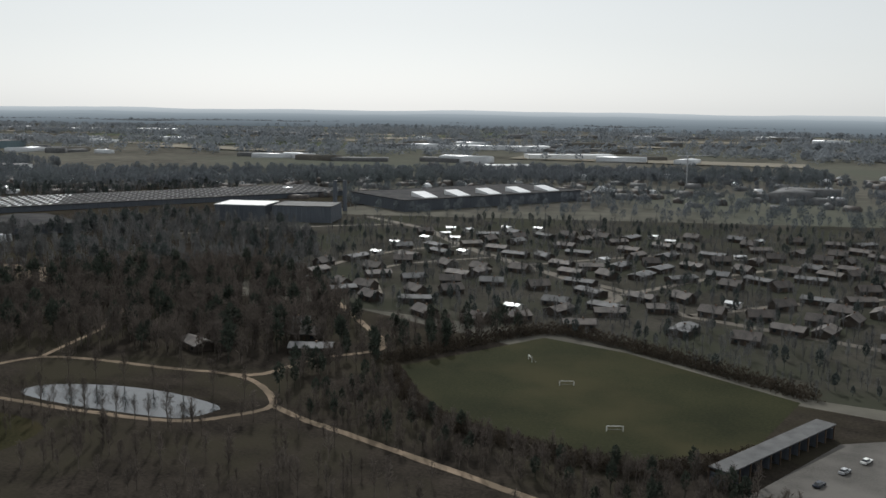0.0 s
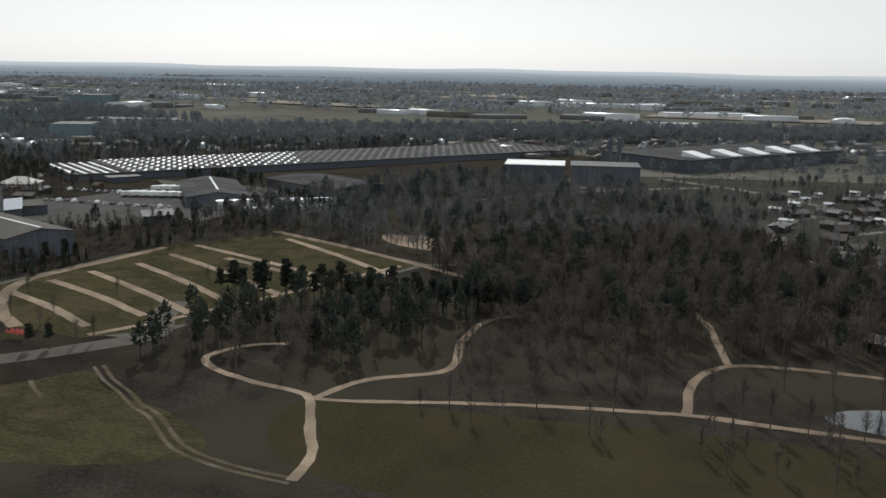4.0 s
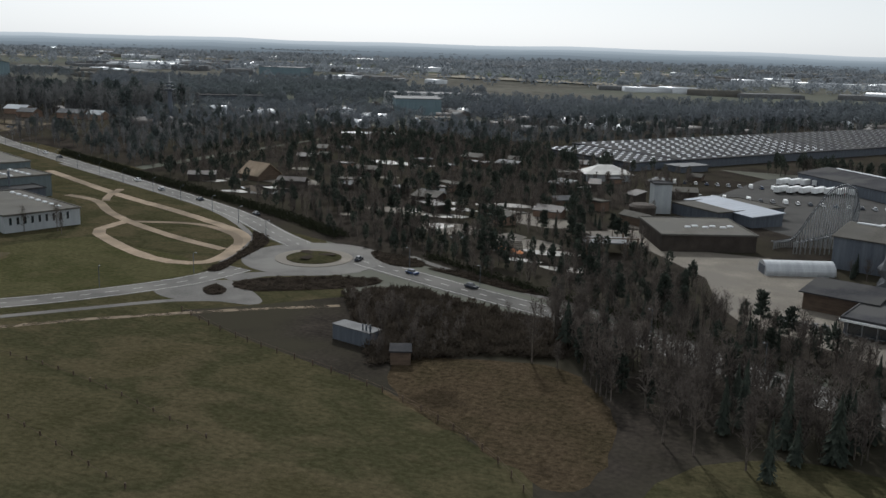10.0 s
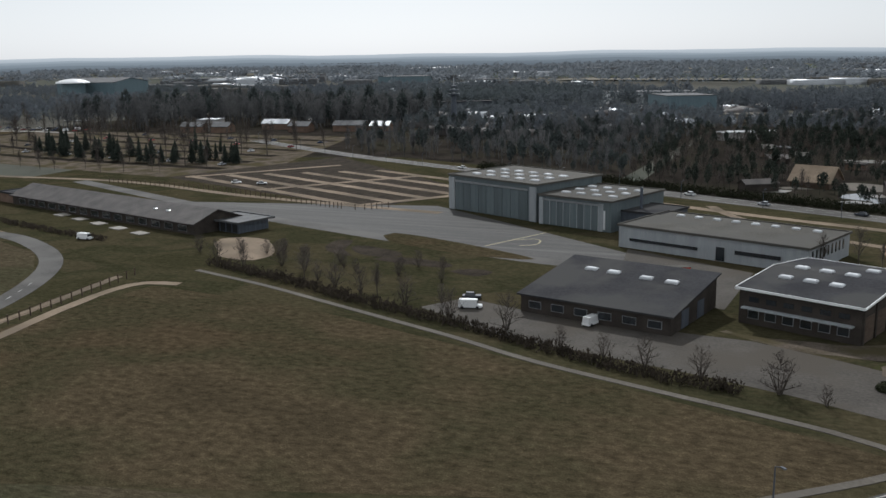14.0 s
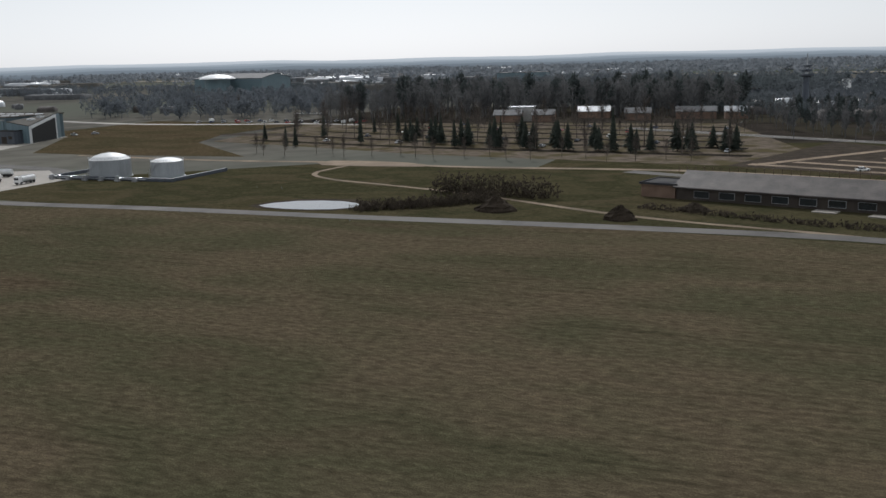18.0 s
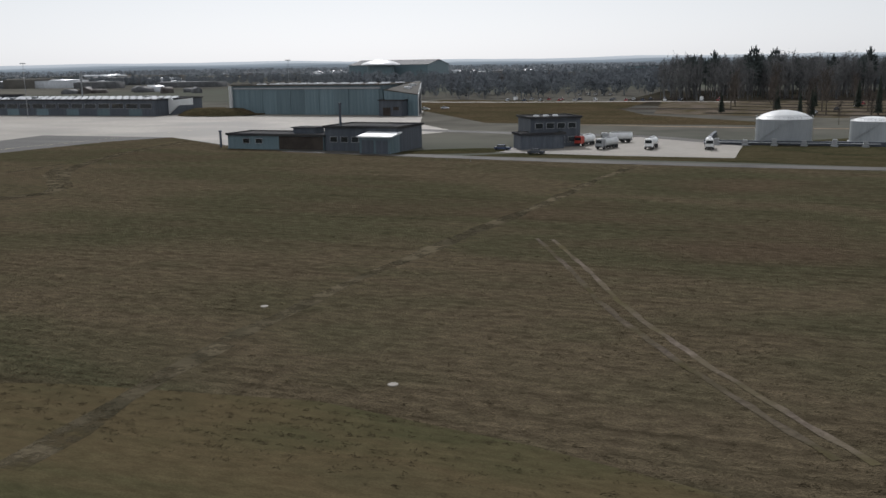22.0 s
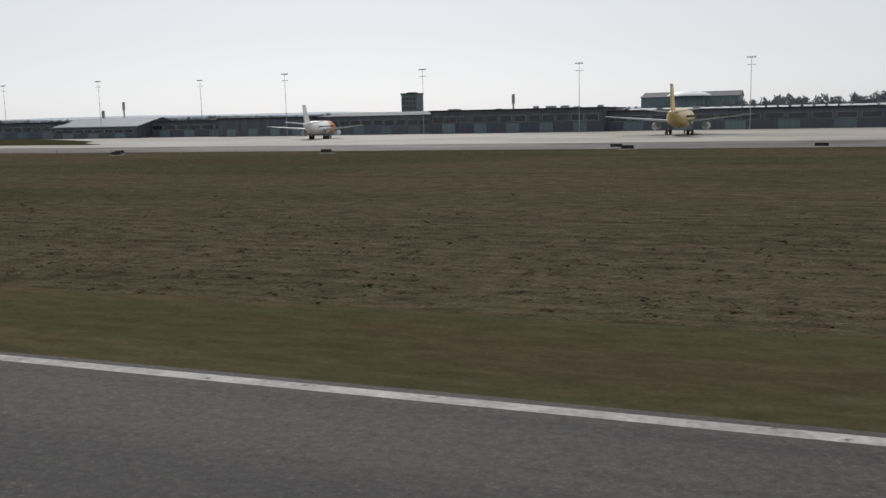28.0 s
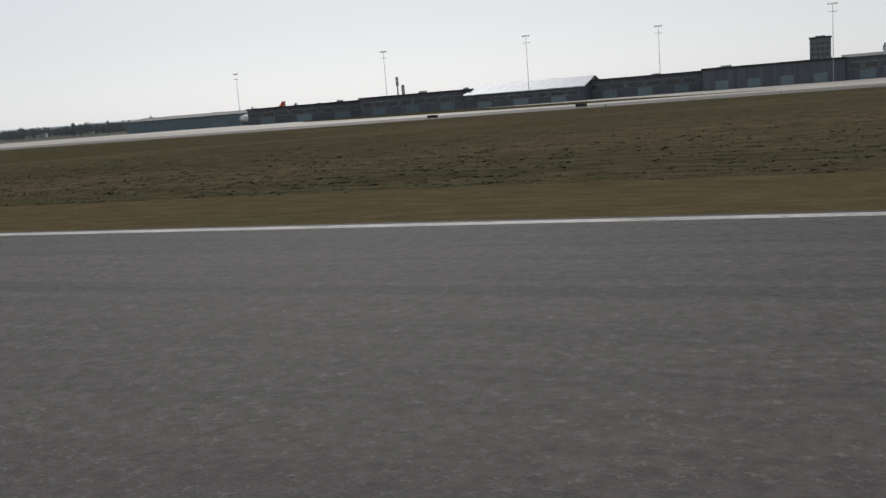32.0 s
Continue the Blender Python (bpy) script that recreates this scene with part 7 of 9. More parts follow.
def light_mast(x, y, h):
    e = thing("light_mast", "tall slim apron light mast with lamp heads", "mast", (x, y, 0), 0, "apron light masts")
    bm = bmesh.new()
    tube(bm, (0, 0, 0), (0, 0, h), 0.09, 0.04, 8)
    part("pole", bm, M["steel"], e)
    for z in (h, h - 1.5):
        part("cross_arm", boxes((-0.9, 0.9, -0.04, 0.04, z - 0.05, z + 0.05)), M["steel"], e)
    for k in range(4):
        part("lamp_head", boxes((-0.9 + 0.5 * k, -0.65 + 0.5 * k, -0.25, 0.1, h + 0.05, h + 0.22)), M["steel"], e)


for x, y, h in ((-1011.7, 208.6, 15.2), (-1084.7, 203.6, 15.1), (-1122.3, 204.7, 15.4), (-1159.5, 221.6, 15.6), (-1189.7, 215.3, 16.1), (-1229.7, 219.6, 16.2), (-1048, 206, 15.2), (-955, 260, 15.2), (-1290, 240, 15.5)):
    light_mast(x, y, h)
for x, y, h in ((-1280, 334, 13.6), (-1262, 300, 9.5), (-1100, 330, 12)):
    bm = bmesh.new()
    tube(bm, (0, 0, 0), (0, 0, h), 0.35, 0.3, 8)
    tube(bm, (0, 0, h - 3.5), (0, 0, h), 0.6, 0.6, 8)
    tagged(place(obj_of("antenna_mast", bm, M["steel"]), (x, y, 0)), "grey antenna mast with a thick head", "mast", "antenna masts")
# telecom tower of the town
e = thing("telecom_tower", "slender concrete telecom tower with platforms", "tower", (-667.7, 374.5, 0))
bm = bmesh.new()
lathe(bm, [(1.4, 0), (1.05, 13.5), (0.95, 14)], 14)
part("shaft", bm, M["darkwall"], e)
for z, r in ((13.8, 2.6), (15.6, 2.0), (17.2, 1.4)):
    bm = bmesh.new()
    lathe(bm, [(r * 0.6, z), (r, z + 0.3), (r, z + 0.8), (r * 0.5, z + 0.9)], 16)
    part("platform", bm, M["darkwall"], e)
bm = bmesh.new()
tube(bm, (0, 0, 14), (0, 0, 18), 0.6, 0.5, 8)
tube(bm, (0, 0, 18), (0, 0, 22.2), 0.3, 0.12, 8)
part("antenna", bm, M["steel"], e)
# construction crane
e = thing("tower_crane", "thin grey construction crane over the town", "crane", (-60, 700, 0), 30)
bm = bmesh.new()
tube(bm, (0, 0, 0), (0, 0, 24), 0.6, 0.6, 4)
part("mast", bm, M["steel"], e)
bm = bmesh.new()
tube(bm, (-8, 0, 24), (20, 0, 24.5), 0.4, 0.3, 4)
part("jib", bm, M["steel"], e)

# larger buildings of the town
for nm, lb, at, a, L, W, h, wl_, rf in (("office_block", "pale stepped office block in the town", (-592, 476), 28, 26, 30, 9.0, "sheet", "eternit"), ("office_block", "long grey office block in the town", (-640, 560), 20, 70, 26, 7.0, "sheetwhite", "eternit"), ("row_block", "long dark apartment row in the town", (-727, 474), 32, 55, 12, 5.0, "darkwall", "felt"), ("yellow_hall", "low hall with a pale yellow roof", (-557, 428), 30, 18, 12, 3.0, "brickyellow", "plaza"), ("white_hall", "long low white hall among trees", (-552, 338), 29, 22, 6, 2.6, "render", "sheetwhite"), ("far_store", "large pale distribution hall in the distance", (-1200, 1500), 5, 100, 60, 9, "sheetwhite", "metalroof"), ("far_store", "large grey distribution hall in the distance", (-960, 900), 10, 50, 40, 9, "sheet", "eternit"), ("far_store", "wide pale greenhouse in the distance", (-250, 805), 20, 44, 20, 5, "sheetwhite", "metalroof"), ("far_store", "wide pale greenhouse in the distance", (-420, 1200), 12, 130, 30, 5, "sheetwhite", "metalroof"), ("far_store", "row of bright sheds in the distance", (-260, 1010), 25, 100, 30, 5, "sheetwhite", "metalroof"), ("stadium", "pale round-ended hall in the town", (70, 420), 10, 36, 16, 5, "render", "metalroof"), ("white_dome_hall", "small white hall with a bright roof", (-770, 330), 10, 9, 9, 5, "render", "metalroof")):
    hall(nm, lb, "building", at, a, L, W, h, wl_, rf, "flat", 0, 0.3)

# ---------------------------------------------------------------- aircraft
def airliner(x, y, turn, s, body, tail, label, engine_mat="steel"):
    """A parked twin-jet, nose along its own +y; s scales it."""
    e = thing("airliner", label, "aircraft", (x, y, 0), turn)
    def mk(name, bm, m, lb=""):
        for v in bm.verts:
            v.co *= s
        return part(name, bm, m, e, lb)
    bm = bmesh.new()
    prof = [(-13, 0.25, 3.9), (-12, 0.55, 3.75), (-9.5, 1.1, 3.4), (-6.5, 1.55, 3.1), (-3, 1.75, 3.0), (6, 1.75, 3.0), (9, 1.7, 2.95), (11, 1.4, 2.85), (12.3, 0.9, 2.7), (13, 0.25, 2.6)]
    rings = [[bm.verts.new((r * math.cos(k * math.tau / 18), yy, z + r * math.sin(k * math.tau / 18))) for k in range(18)] for yy, r, z in prof]
    for a, b in zip(rings, rings[1:]):
        for k in range(18):
            bm.faces.new((a[k], a[(k + 1) % 18], b[(k + 1) % 18], b[k]))
    bm.faces.new(rings[0])
    bm.faces.new(rings[-1][::-1])
    mk("fuselage", bm, body)
    for sd in (-1, 1):
        bm = bmesh.new()
        lo = [bm.verts.new(c) for c in ((sd * 1.2, 4.5, 2.2), (sd * 12.5, -3.2, 3.4), (sd * 12.5, -4.6, 3.4), (sd * 1.2, -2.2, 2.2))]
        hi = [bm.verts.new((v.co.x, v.co.y - 0.15, v.co.z + (0.4 if k in (0, 3) else 0.12))) for k, v in enumerate(lo)]
        for q in ((0, 1, 2, 3), (7, 6, 5, 4), (0, 4, 5, 1), (1, 5, 6, 2), (2, 6, 7, 3), (3, 7, 4, 0)):
            bm.faces.new([(lo + hi)[k] for k in q])
        mk("wing", bm, M["grey_paint"])
        bm = bmesh.new()
        lo = [bm.verts.new(c) for c in ((sd * 0.4, -9.6, 4.0), (sd * 4.9, -12.2, 4.5), (sd * 4.9, -13, 4.5), (sd * 0.4, -12.2, 4.0))]
        hi = [bm.verts.new((v.co.x, v.co.y, v.co.z + 0.14)) for v in lo]
        for q in ((0, 1, 2, 3), (7, 6, 5, 4), (0, 4, 5, 1), (1, 5, 6, 2), (2, 6, 7, 3), (3, 7, 4, 0)):
            bm.faces.new([(lo + hi)[k] for k in q])
        mk("tailplane", bm, M["grey_paint"])
        bm = bmesh.new()
        ring = [(2.6, 0.62), (2.9, 0.72), (1.5, 0.78), (-0.4, 0.5)]
        rr = [[bm.verts.new((sd * 4.4 + r * math.cos(k * math.tau / 14), yy, 1.55 + r * math.sin(k * math.tau / 14))) for k in range(14)] for yy, r in ring]
        for a, b in zip(rr, rr[1:]):
            for k in range(14):
                bm.faces.new((a[k], a[(k + 1) % 14], b[(k + 1) % 14], b[k]))
        bm.faces.new(rr[0])
        bm.faces.new(rr[-1][::-1])
        mk("engine", bm, M["grey_paint"], "grey jet engine")
        bm = bmesh.new()
        tube(bm, (sd * 1.9, -0.6, 0.6), (sd * 1.9, -0.6, 2.4), 0.12, 0.16, 8)
        mk("landing_gear", bm, M["steel"])
        bm = bmesh.new()
        for o in (-0.35, 0.35):
            for yy in (-1.1, -0.1):
                tube(bm, (sd * 1.9 + o - 0.14, yy, 0.46), (sd * 1.9 + o + 0.14, yy, 0.46), 0.46, 0.46, 12)
        mk("wheel", bm, M["black"])
        bm = bmesh.new()
        for k in range(24):
            yy = 8.6 - 0.62 * k
            bm = bmesh.new()
            box(bm, sd * 1.74 - 0.02, sd * 1.74 + 0.02, yy - 0.13, yy + 0.13, 3.1, 3.45)
            mk("cabin_window", bm, M["glassy"])
    bm = bmesh.new()
    tube(bm, (0, 10, 0.5), (0, 10, 2.2), 0.1, 0.12, 8)
    mk("landing_gear", bm, M["steel"])
    bm = bmesh.new()
    for o in (-0.25, 0.25):
        tube(bm, (o - 0.1, 10, 0.36), (o + 0.1, 10, 0.36), 0.36, 0.36, 12)
    mk("wheel", bm, M["black"])
    bm = bmesh.new()
    a = [bm.verts.new((0.16 * q, yy, z)) for q in (-1, 1) for yy, z in ((-8.2, 4.4), (-11.6, 8.7), (-13.2, 8.7), (-12.3, 4.2))]
    for q in ((3, 2, 1, 0), (4, 5, 6, 7), (0, 1, 5, 4), (1, 2, 6, 5), (2, 3, 7, 6), (3, 0, 4, 7)):
        bm.faces.new([a[k] for k in q])
    mk("fin", bm, tail)
    bm = bmesh.new()
    box(bm, -0.7, 0.7, 11.6, 12.2, 3.25, 3.6, 0.15)
    mk("cockpit_window", bm, M["glassy"])
    return e


airliner(-1022, 171, 0, 1.0, M["jet_yellow"], M["jet_yellow"], "yellow cargo airliner parked on the apron")
two = airliner(-1096, 173, 12, 0.8, M["white_paint"], M["white_paint"], "white airliner with an orange nose parked on the apron")
bm = bmesh.new()
prof = [(5.2, 1.79), (6, 1.79), (9, 1.74), (11, 1.44), (12.3, 0.94), (13.02, 0.27)]
zz = [3.0, 3.0, 2.95, 2.85, 2.7, 2.6]
rings = [[bm.verts.new((r * math.cos(k * math.tau / 18) * 0.8, yy * 0.8, (z + r * math.sin(k * math.tau / 18)) * 0.8)) for k in range(18)] for (yy, r), z in zip(prof, zz)]
for a, b in zip(rings, rings[1:]):
    for k in range(18):
        bm.faces.new((a[k], a[(k + 1) % 18], b[(k + 1) % 18], b[k]))
part("nose_section", bm, M["orange"], two, "orange-red painted nose")
airliner(-1284, 243, 82, 0.72, M["white_paint"], M["redpaint"], "small white airliner parked far along the apron")

# ---------------------------------------------------------------- vehicles
def car(paint_mat, label, L=2.5, van=False):
    e = thing("car", label, "car")
    w = 0.52
    bm = bmesh.new()
    box(bm, -L / 2, L / 2, -w, w, 0.16, 0.46, 0.03)
    part("body", bm, paint_mat, e)
    bm = bmesh.new()
    if van:
        box(bm, -L / 2 + 0.06, L / 2 - 0.55, -w + 0.03, w - 0.03, 0.46, 1.15, 0.06)
    else:
        box(bm, -L / 2 + 0.35, L / 2 - 0.75, -w + 0.04, w - 0.04, 0.46, 0.8, 0.17)
    part("cabin", bm, paint_mat if van else M["glassy"], e)
    if van:
        part("windscreen", boxes((L / 2 - 0.62, L / 2 - 0.5, -w + 0.1, w - 0.1, 0.6, 1.0)), M["glassy"], e)
    else:
        part("car_roof", boxes((-L / 2 + 0.52, L / 2 - 0.93, -w + 0.2, w - 0.2, 0.8, 0.84)), paint_mat, e)
    for x in (-L * 0.32, L * 0.32):
        for y in (-w, w):
            bm = bmesh.new()
            tube(bm, (x, y - 0.08, 0.19), (x, y + 0.08, 0.19), 0.19, 0.19, 10)
            part("wheel", bm, M["black"], e)
    return e


CARS = [car(CARPAINT[0], "silver hatchback parked on asphalt"), car(CARPAINT[1], "dark hatchback on the asphalt"), car(CARPAINT[2], "white hatchback parked on asphalt"), car(CARPAINT[3], "red hatchback parked on asphalt"), car(CARPAINT[4], "navy blue hatchback on asphalt"), car(M["white_paint"], "white delivery van parked on asphalt", 3.0, True)]
PLACED = []


def put_car(k, x, y, turn):
    if k not in PLACED:
        PLACED.append(k)
        CARS[k].matrix_basis = pose(x, y, 0.05, 0, 0, turn)
    else:
        copy_thing(CARS[k], pose(x, y, 0.05, 0, 0, turn))


for k, x, y, a in ((1, 9.7, 147, 60), (0, 13.8, 154.2, 60), (2, 17.5, 160.2, 60), (5, -543.8, 101.6, 70), (1, -447.3, 149.4, 100), (4, -434.2, 144.6, -22), (1, -489, 178.6, 145), (1, -421.5, 140.6, -24), (0, -530, 196, 153), (1, -512, 188.3, 153), (2, -546, 205.6, 153), (4, -846.6, 136.4, 0), (2, -907, 256, 0), (0, -903, 262, 20), (5, -640, 123.5, 0), (2, -656.5, 193.9, 30), (0, -649, 194, 30), (2, -539, 121.5, 40), (0, -536.5, 123, 40), (5, -535, 121, 40), (2, -287.8, 114.4, 20), (0, -303, 108, 30), (1, -600, 232, 153), (2, -612, 238, 153)):
    put_car(k, x, y, a)
rng = random.Random(95)
for k in range(40):
    put_car(rng.randrange(6), -408 + 3.2 * (k % 20) - 1.2 * (k // 20), 262 + 26 * (k // 20) + 1.0 * (k % 20) * 0.2, 100 + rng.uniform(-4, 4))
for k in range(26):
    put_car(rng.randrange(6), -900 + 6 * (k % 13) + rng.uniform(-1, 1), 320 + 8 * (k // 13), 90)


def box_truck(x, y, turn, colour, label, L=4.2, tank=False):
    e = thing("truck", label, "truck", (x, y, 0.05), turn)
    part("chassis", boxes((-L / 2, L / 2, -0.5, 0.5, 0.35, 0.5)), M["black"], e)
    if tank:
        bm = bmesh.new()
        tube(bm, (-L / 2, 0, 1.05), (L / 2 - 1.3, 0, 1.05), 0.6, 0.6, 16)
        part("tank", bm, M["sheetwhite"], e, "rounded silver-white fuel tank")
        part("walkway", boxes((-L / 2 + 0.2, L / 2 - 1.5, -0.15, 0.15, 1.63, 1.75)), M["steel"], e)
    else:
        part("load_box", boxes((-L / 2, L / 2 - 1.2, -0.62, 0.62, 0.5, 1.9)), colour, e)
    bm = bmesh.new()
    box(bm, L / 2 - 1.1, L / 2, -0.6, 0.6, 0.35, 1.6, 0.06)
    part("cab", bm, colour, e)
    part("windscreen", boxes((L / 2 - 0.08, L / 2 + 0.01, -0.5, 0.5, 0.95, 1.4)), M["glassy"], e)
    for xx in (-L * 0.38, -L * 0.2, L * 0.36):
        for yy in (-0.55, 0.55):
            bm = bmesh.new()
            tube(bm, (xx, yy - 0.12, 0.28), (xx, yy + 0.12, 0.28), 0.28, 0.28, 10)
            part("wheel", bm, M["black"], e)


for x, y, a, c, lb in ((-831.5, 142, 250, "steel", "tank truck with a silver tank"), (-825, 143.5, 268, "white_paint", "white tank truck"), (-816.5, 144.5, 275, "white_paint", "white tank truck"), (-832, 153, 200, "steel", "long silver tank truck on the depot road"), (-836, 147, 255, "redpaint", "tank truck with a brown cab")):
    box_truck(x, y, a, M[c], lb + " in the fuel depot", 5.0, True)
box_truck(-507.8, 112.6, 60, M["redpaint"], "red box truck parked beside the brick hall", 3.6)
for x, y, a, c in ((-534.5, 117, 65, "redpaint"), (-536.6, 113.2, 65, "redpaint"), (-538.5, 128, 30, "redpaint")):
    e = thing("container", "red shipping container in the yard", "container", (x, y, 0.05), a, "yard containers")
    bm = boxes((-2.4, 2.4, -0.75, 0.75, 0, 1.45))
    for k in range(12):
        box(bm, -2.3 + 0.4 * k, -2.15 + 0.4 * k, -0.8, 0.8, 0.05, 1.4)
    part("shell", bm, M[c], e)
    part("lid", boxes((-2.4, 2.4, -0.75, 0.75, 1.45, 1.5)), M["feltbrown"], e)
for k in range(14):
    x, y = -378 + 3.4 * (k % 7), 284 + 1.2 * (k % 7) + 18 * (k // 7)
    e = thing("trailer", "white truck trailer in the service yard", "trailer", (x, y, 0.03), 65, "yard trailers")
    part("load_box", boxes((-3.2, 3.2, -0.7, 0.7, 0.6, 2.1)), M["sheetwhite"], e)
    part("chassis", boxes((-3, 3, -0.4, 0.4, 0.35, 0.6)), M["black"], e)
    for xx in (-2.2, -1.5, 2.3):
        bm = bmesh.new()
        tube(bm, (xx, -0.65, 0.3), (xx, 0.65, 0.3), 0.3, 0.3, 10)
        part("wheel", bm, M["black"], e)

put_car(1, -561.2, 108, 15)
put_car(5, -559.8, 103.6, 12)
# ---------------------------------------------------------------- small buildings and fittings
# open carport beside the playing field
e = thing("carport", "long open carport with a grey sheet roof", "carport", (-6.4, 142, 0), 61)
part("roof", boxes((0, 34.5, -3.4, 0.3, 2.6, 2.8)), M["eternit"], e)
part("back_wall", boxes((0, 34.5, 0.1, 0.25, 0, 2.6)), M["timber"], e)
for k in range(12):
    part("post", boxes((0.2 + 3.08 * k, 0.4 + 3.08 * k, -3.3, -3.1, 0, 2.6)), M["timber"], e)
    part("bay_divider", boxes((0.2 + 3.08 * k, 0.3 + 3.08 * k, -3.1, 0.1, 0, 2.0)), M["darkwall"], e)
patch("car_park", [(-1, 138), (14, 168), (28, 176), (40, 150), (20, 126)], M["asphalt"], 0.03, False, "grey asphalt car park", "parking")
for x, y, a in ((-38, 184, 20), (-24, 160, 20), (-50, 200, -60)):
    e = thing("goal", "small white football goal on the field", "goal", (x, y, 0.03), a, "football goals")
    bm = bmesh.new()
    for p, q in (((-1.5, 0, 0), (-1.5, 0, 1.0)), ((1.5, 0, 0), (1.5, 0, 1.0)), ((-1.5, 0, 1.0), (1.5, 0, 1.0))):
        tube(bm, p, q, 0.07, 0.07, 6)
    part("frame", bm, M["white_paint"], e)
    bm = bmesh.new()
    for p, q in (((-1.5, 0, 1.0), (-1.5, 0.9, 0)), ((1.5, 0, 1.0), (1.5, 0.9, 0)), ((-1.5, 0.9, 0.05), (1.5, 0.9, 0.05))):
        tube(bm, p, q, 0.03, 0.03, 5)
    part("net_stay", bm, M["steel"], e)
# fun park huts, stage and masts
k = hall("stage_house", "dark timber stage house with a pale roof", "building", (-295, 113.6), 46, 7.4, 4.2, 2.3, "timber", "eternit", "mono", 0.5, 0.3)
k = hall("ticket_hut", "small dark timber hut with a brown roof", "hut", (-295.4, 102), 41, 5.2, 3.2, 2.0, "timber", "feltbrown", "mono", 0.3, 0.25)
k = hall("blue_hut", "small hut with a bright blue roof", "hut", (-301.2, 95.5), 41, 4.4, 2.8, 1.5, "darkwall", "blue", "mono", 0.25, 0.25)
k = hall("site_cabin", "small dark site cabin at the wood's edge", "hut", (-417.5, 100.2), 24, 2.6, 2.4, 1.7, "timber", "felt", "mono", 0.2, 0.15)
e = thing("cargo_container", "long container with mottled pale roof and pipes", "container", (-429.2, 106.4, 0), -15)
part("shell", boxes((0, 6.8, 0, 2.4, 0, 2.1)), M["darkwall"], e)
part("roof", boxes((-0.1, 6.9, -0.1, 2.5, 2.1, 2.2)), M["eternit"], e)
for k in range(5):
    bm = bmesh.new()
    tube(bm, (5 + 0.35 * k, 0.6 + 0.3 * (k % 2), 2.2), (5 + 0.35 * k, 0.6 + 0.3 * (k % 2), 3.0), 0.1, 0.1, 6)
    part("vent_pipe", bm, M["darkwall"], e)
for x, y in ((-298.4, 120.5), (-290.2, 130.5)):
    e = thing("floodlight_stand", "dark floodlight panel on two posts", "floodlight", (x, y, 0), 40, "floodlights")
    for s in (-0.6, 0.6):
        part("post", boxes((s - 0.07, s + 0.07, -0.07, 0.07, 0, 3.2)), M["darkwall"], e)
    part("panel", boxes((-1.0, 1.0, -0.15, 0.15, 2.6, 3.8)), M["darkwall"], e)
e = thing("green_fence", "dark green screened court fence", "fence", (-302, 106.5, 0), 41)
for k in range(10):
    part("panel", boxes((2.6 * k, 2.6 * k + 2.5, -0.03, 0.03, 0.1, 1.5)), M["hedge"], e)
    part("post", boxes((2.6 * k - 0.06, 2.6 * k + 0.06, -0.06, 0.06, 0, 1.6)), M["darkwall"], e)


def parasol(x, y, mat, label, r=1.0):
    e = thing("parasol", label, "parasol", (x, y, 0.04), 0, "parasols")
    bm = bmesh.new()
    tube(bm, (0, 0, 0), (0, 0, 1.7), 0.05, 0.05, 6)
    part("pole", bm, M["steel"], e)
    bm = bmesh.new()
    lathe(bm, [(r, 1.2), (r * 0.98, 1.28), (r * 0.5, 1.55), (0.06, 1.78)], 10)
    part("canopy", bm, mat, e)


for k in range(12):
    parasol(-345.5 + 0.75 * (k % 6) + 0.4 * (k // 6), 120 + 1.3 * (k // 6) + 0.12 * (k % 6), M["orange"], "bright orange parasol outside the restaurant", 0.62)
for k in range(7):
    parasol(-279.5 + 1.1 * (k % 4), 125.5 + 1.2 * (k // 4), M["redpaint"], "red parasol in the green court", 0.45)
for k in range(5):
    parasol(-427 + 1.6 * k, 168.5 - 0.9 * k, M["orange"], "red and orange parasol in the park", 0.7)
for k in range(30):
    x, y = -372 + 1.5 * (k % 10), 145.5 - 1.1 * (k // 10) - 0.45 * (k % 10)
    e = thing("picnic_table", "pale wooden picnic table outside the restaurant", "table", (x, y, 0.04), -20, "picnic tables")
    part("tabletop", boxes((-0.5, 0.5, -0.28, 0.28, 0.4, 0.45)), M["eternit"], e)
    part("bench", boxes((-0.5, 0.5, -0.62, -0.45, 0.24, 0.28)), M["eternit"], e)
    part("bench", boxes((-0.5, 0.5, 0.45, 0.62, 0.24, 0.28)), M["eternit"], e)
    part("frame", boxes((-0.35, -0.28, -0.55, 0.55, 0, 0.4), (0.28, 0.35, -0.55, 0.55, 0, 0.4)), M["timber"], e)
e = thing("service_cabin", "white service cabin beside the restaurant", "cabin", (-336.6, 143.8, 0), -12)
part("shell", boxes((0, 4.2, 0, 2, 0, 1.7)), M["sheetwhite"], e)
part("roof", boxes((-0.1, 4.3, -0.1, 2.1, 1.7, 1.8)), M["eternit"], e)

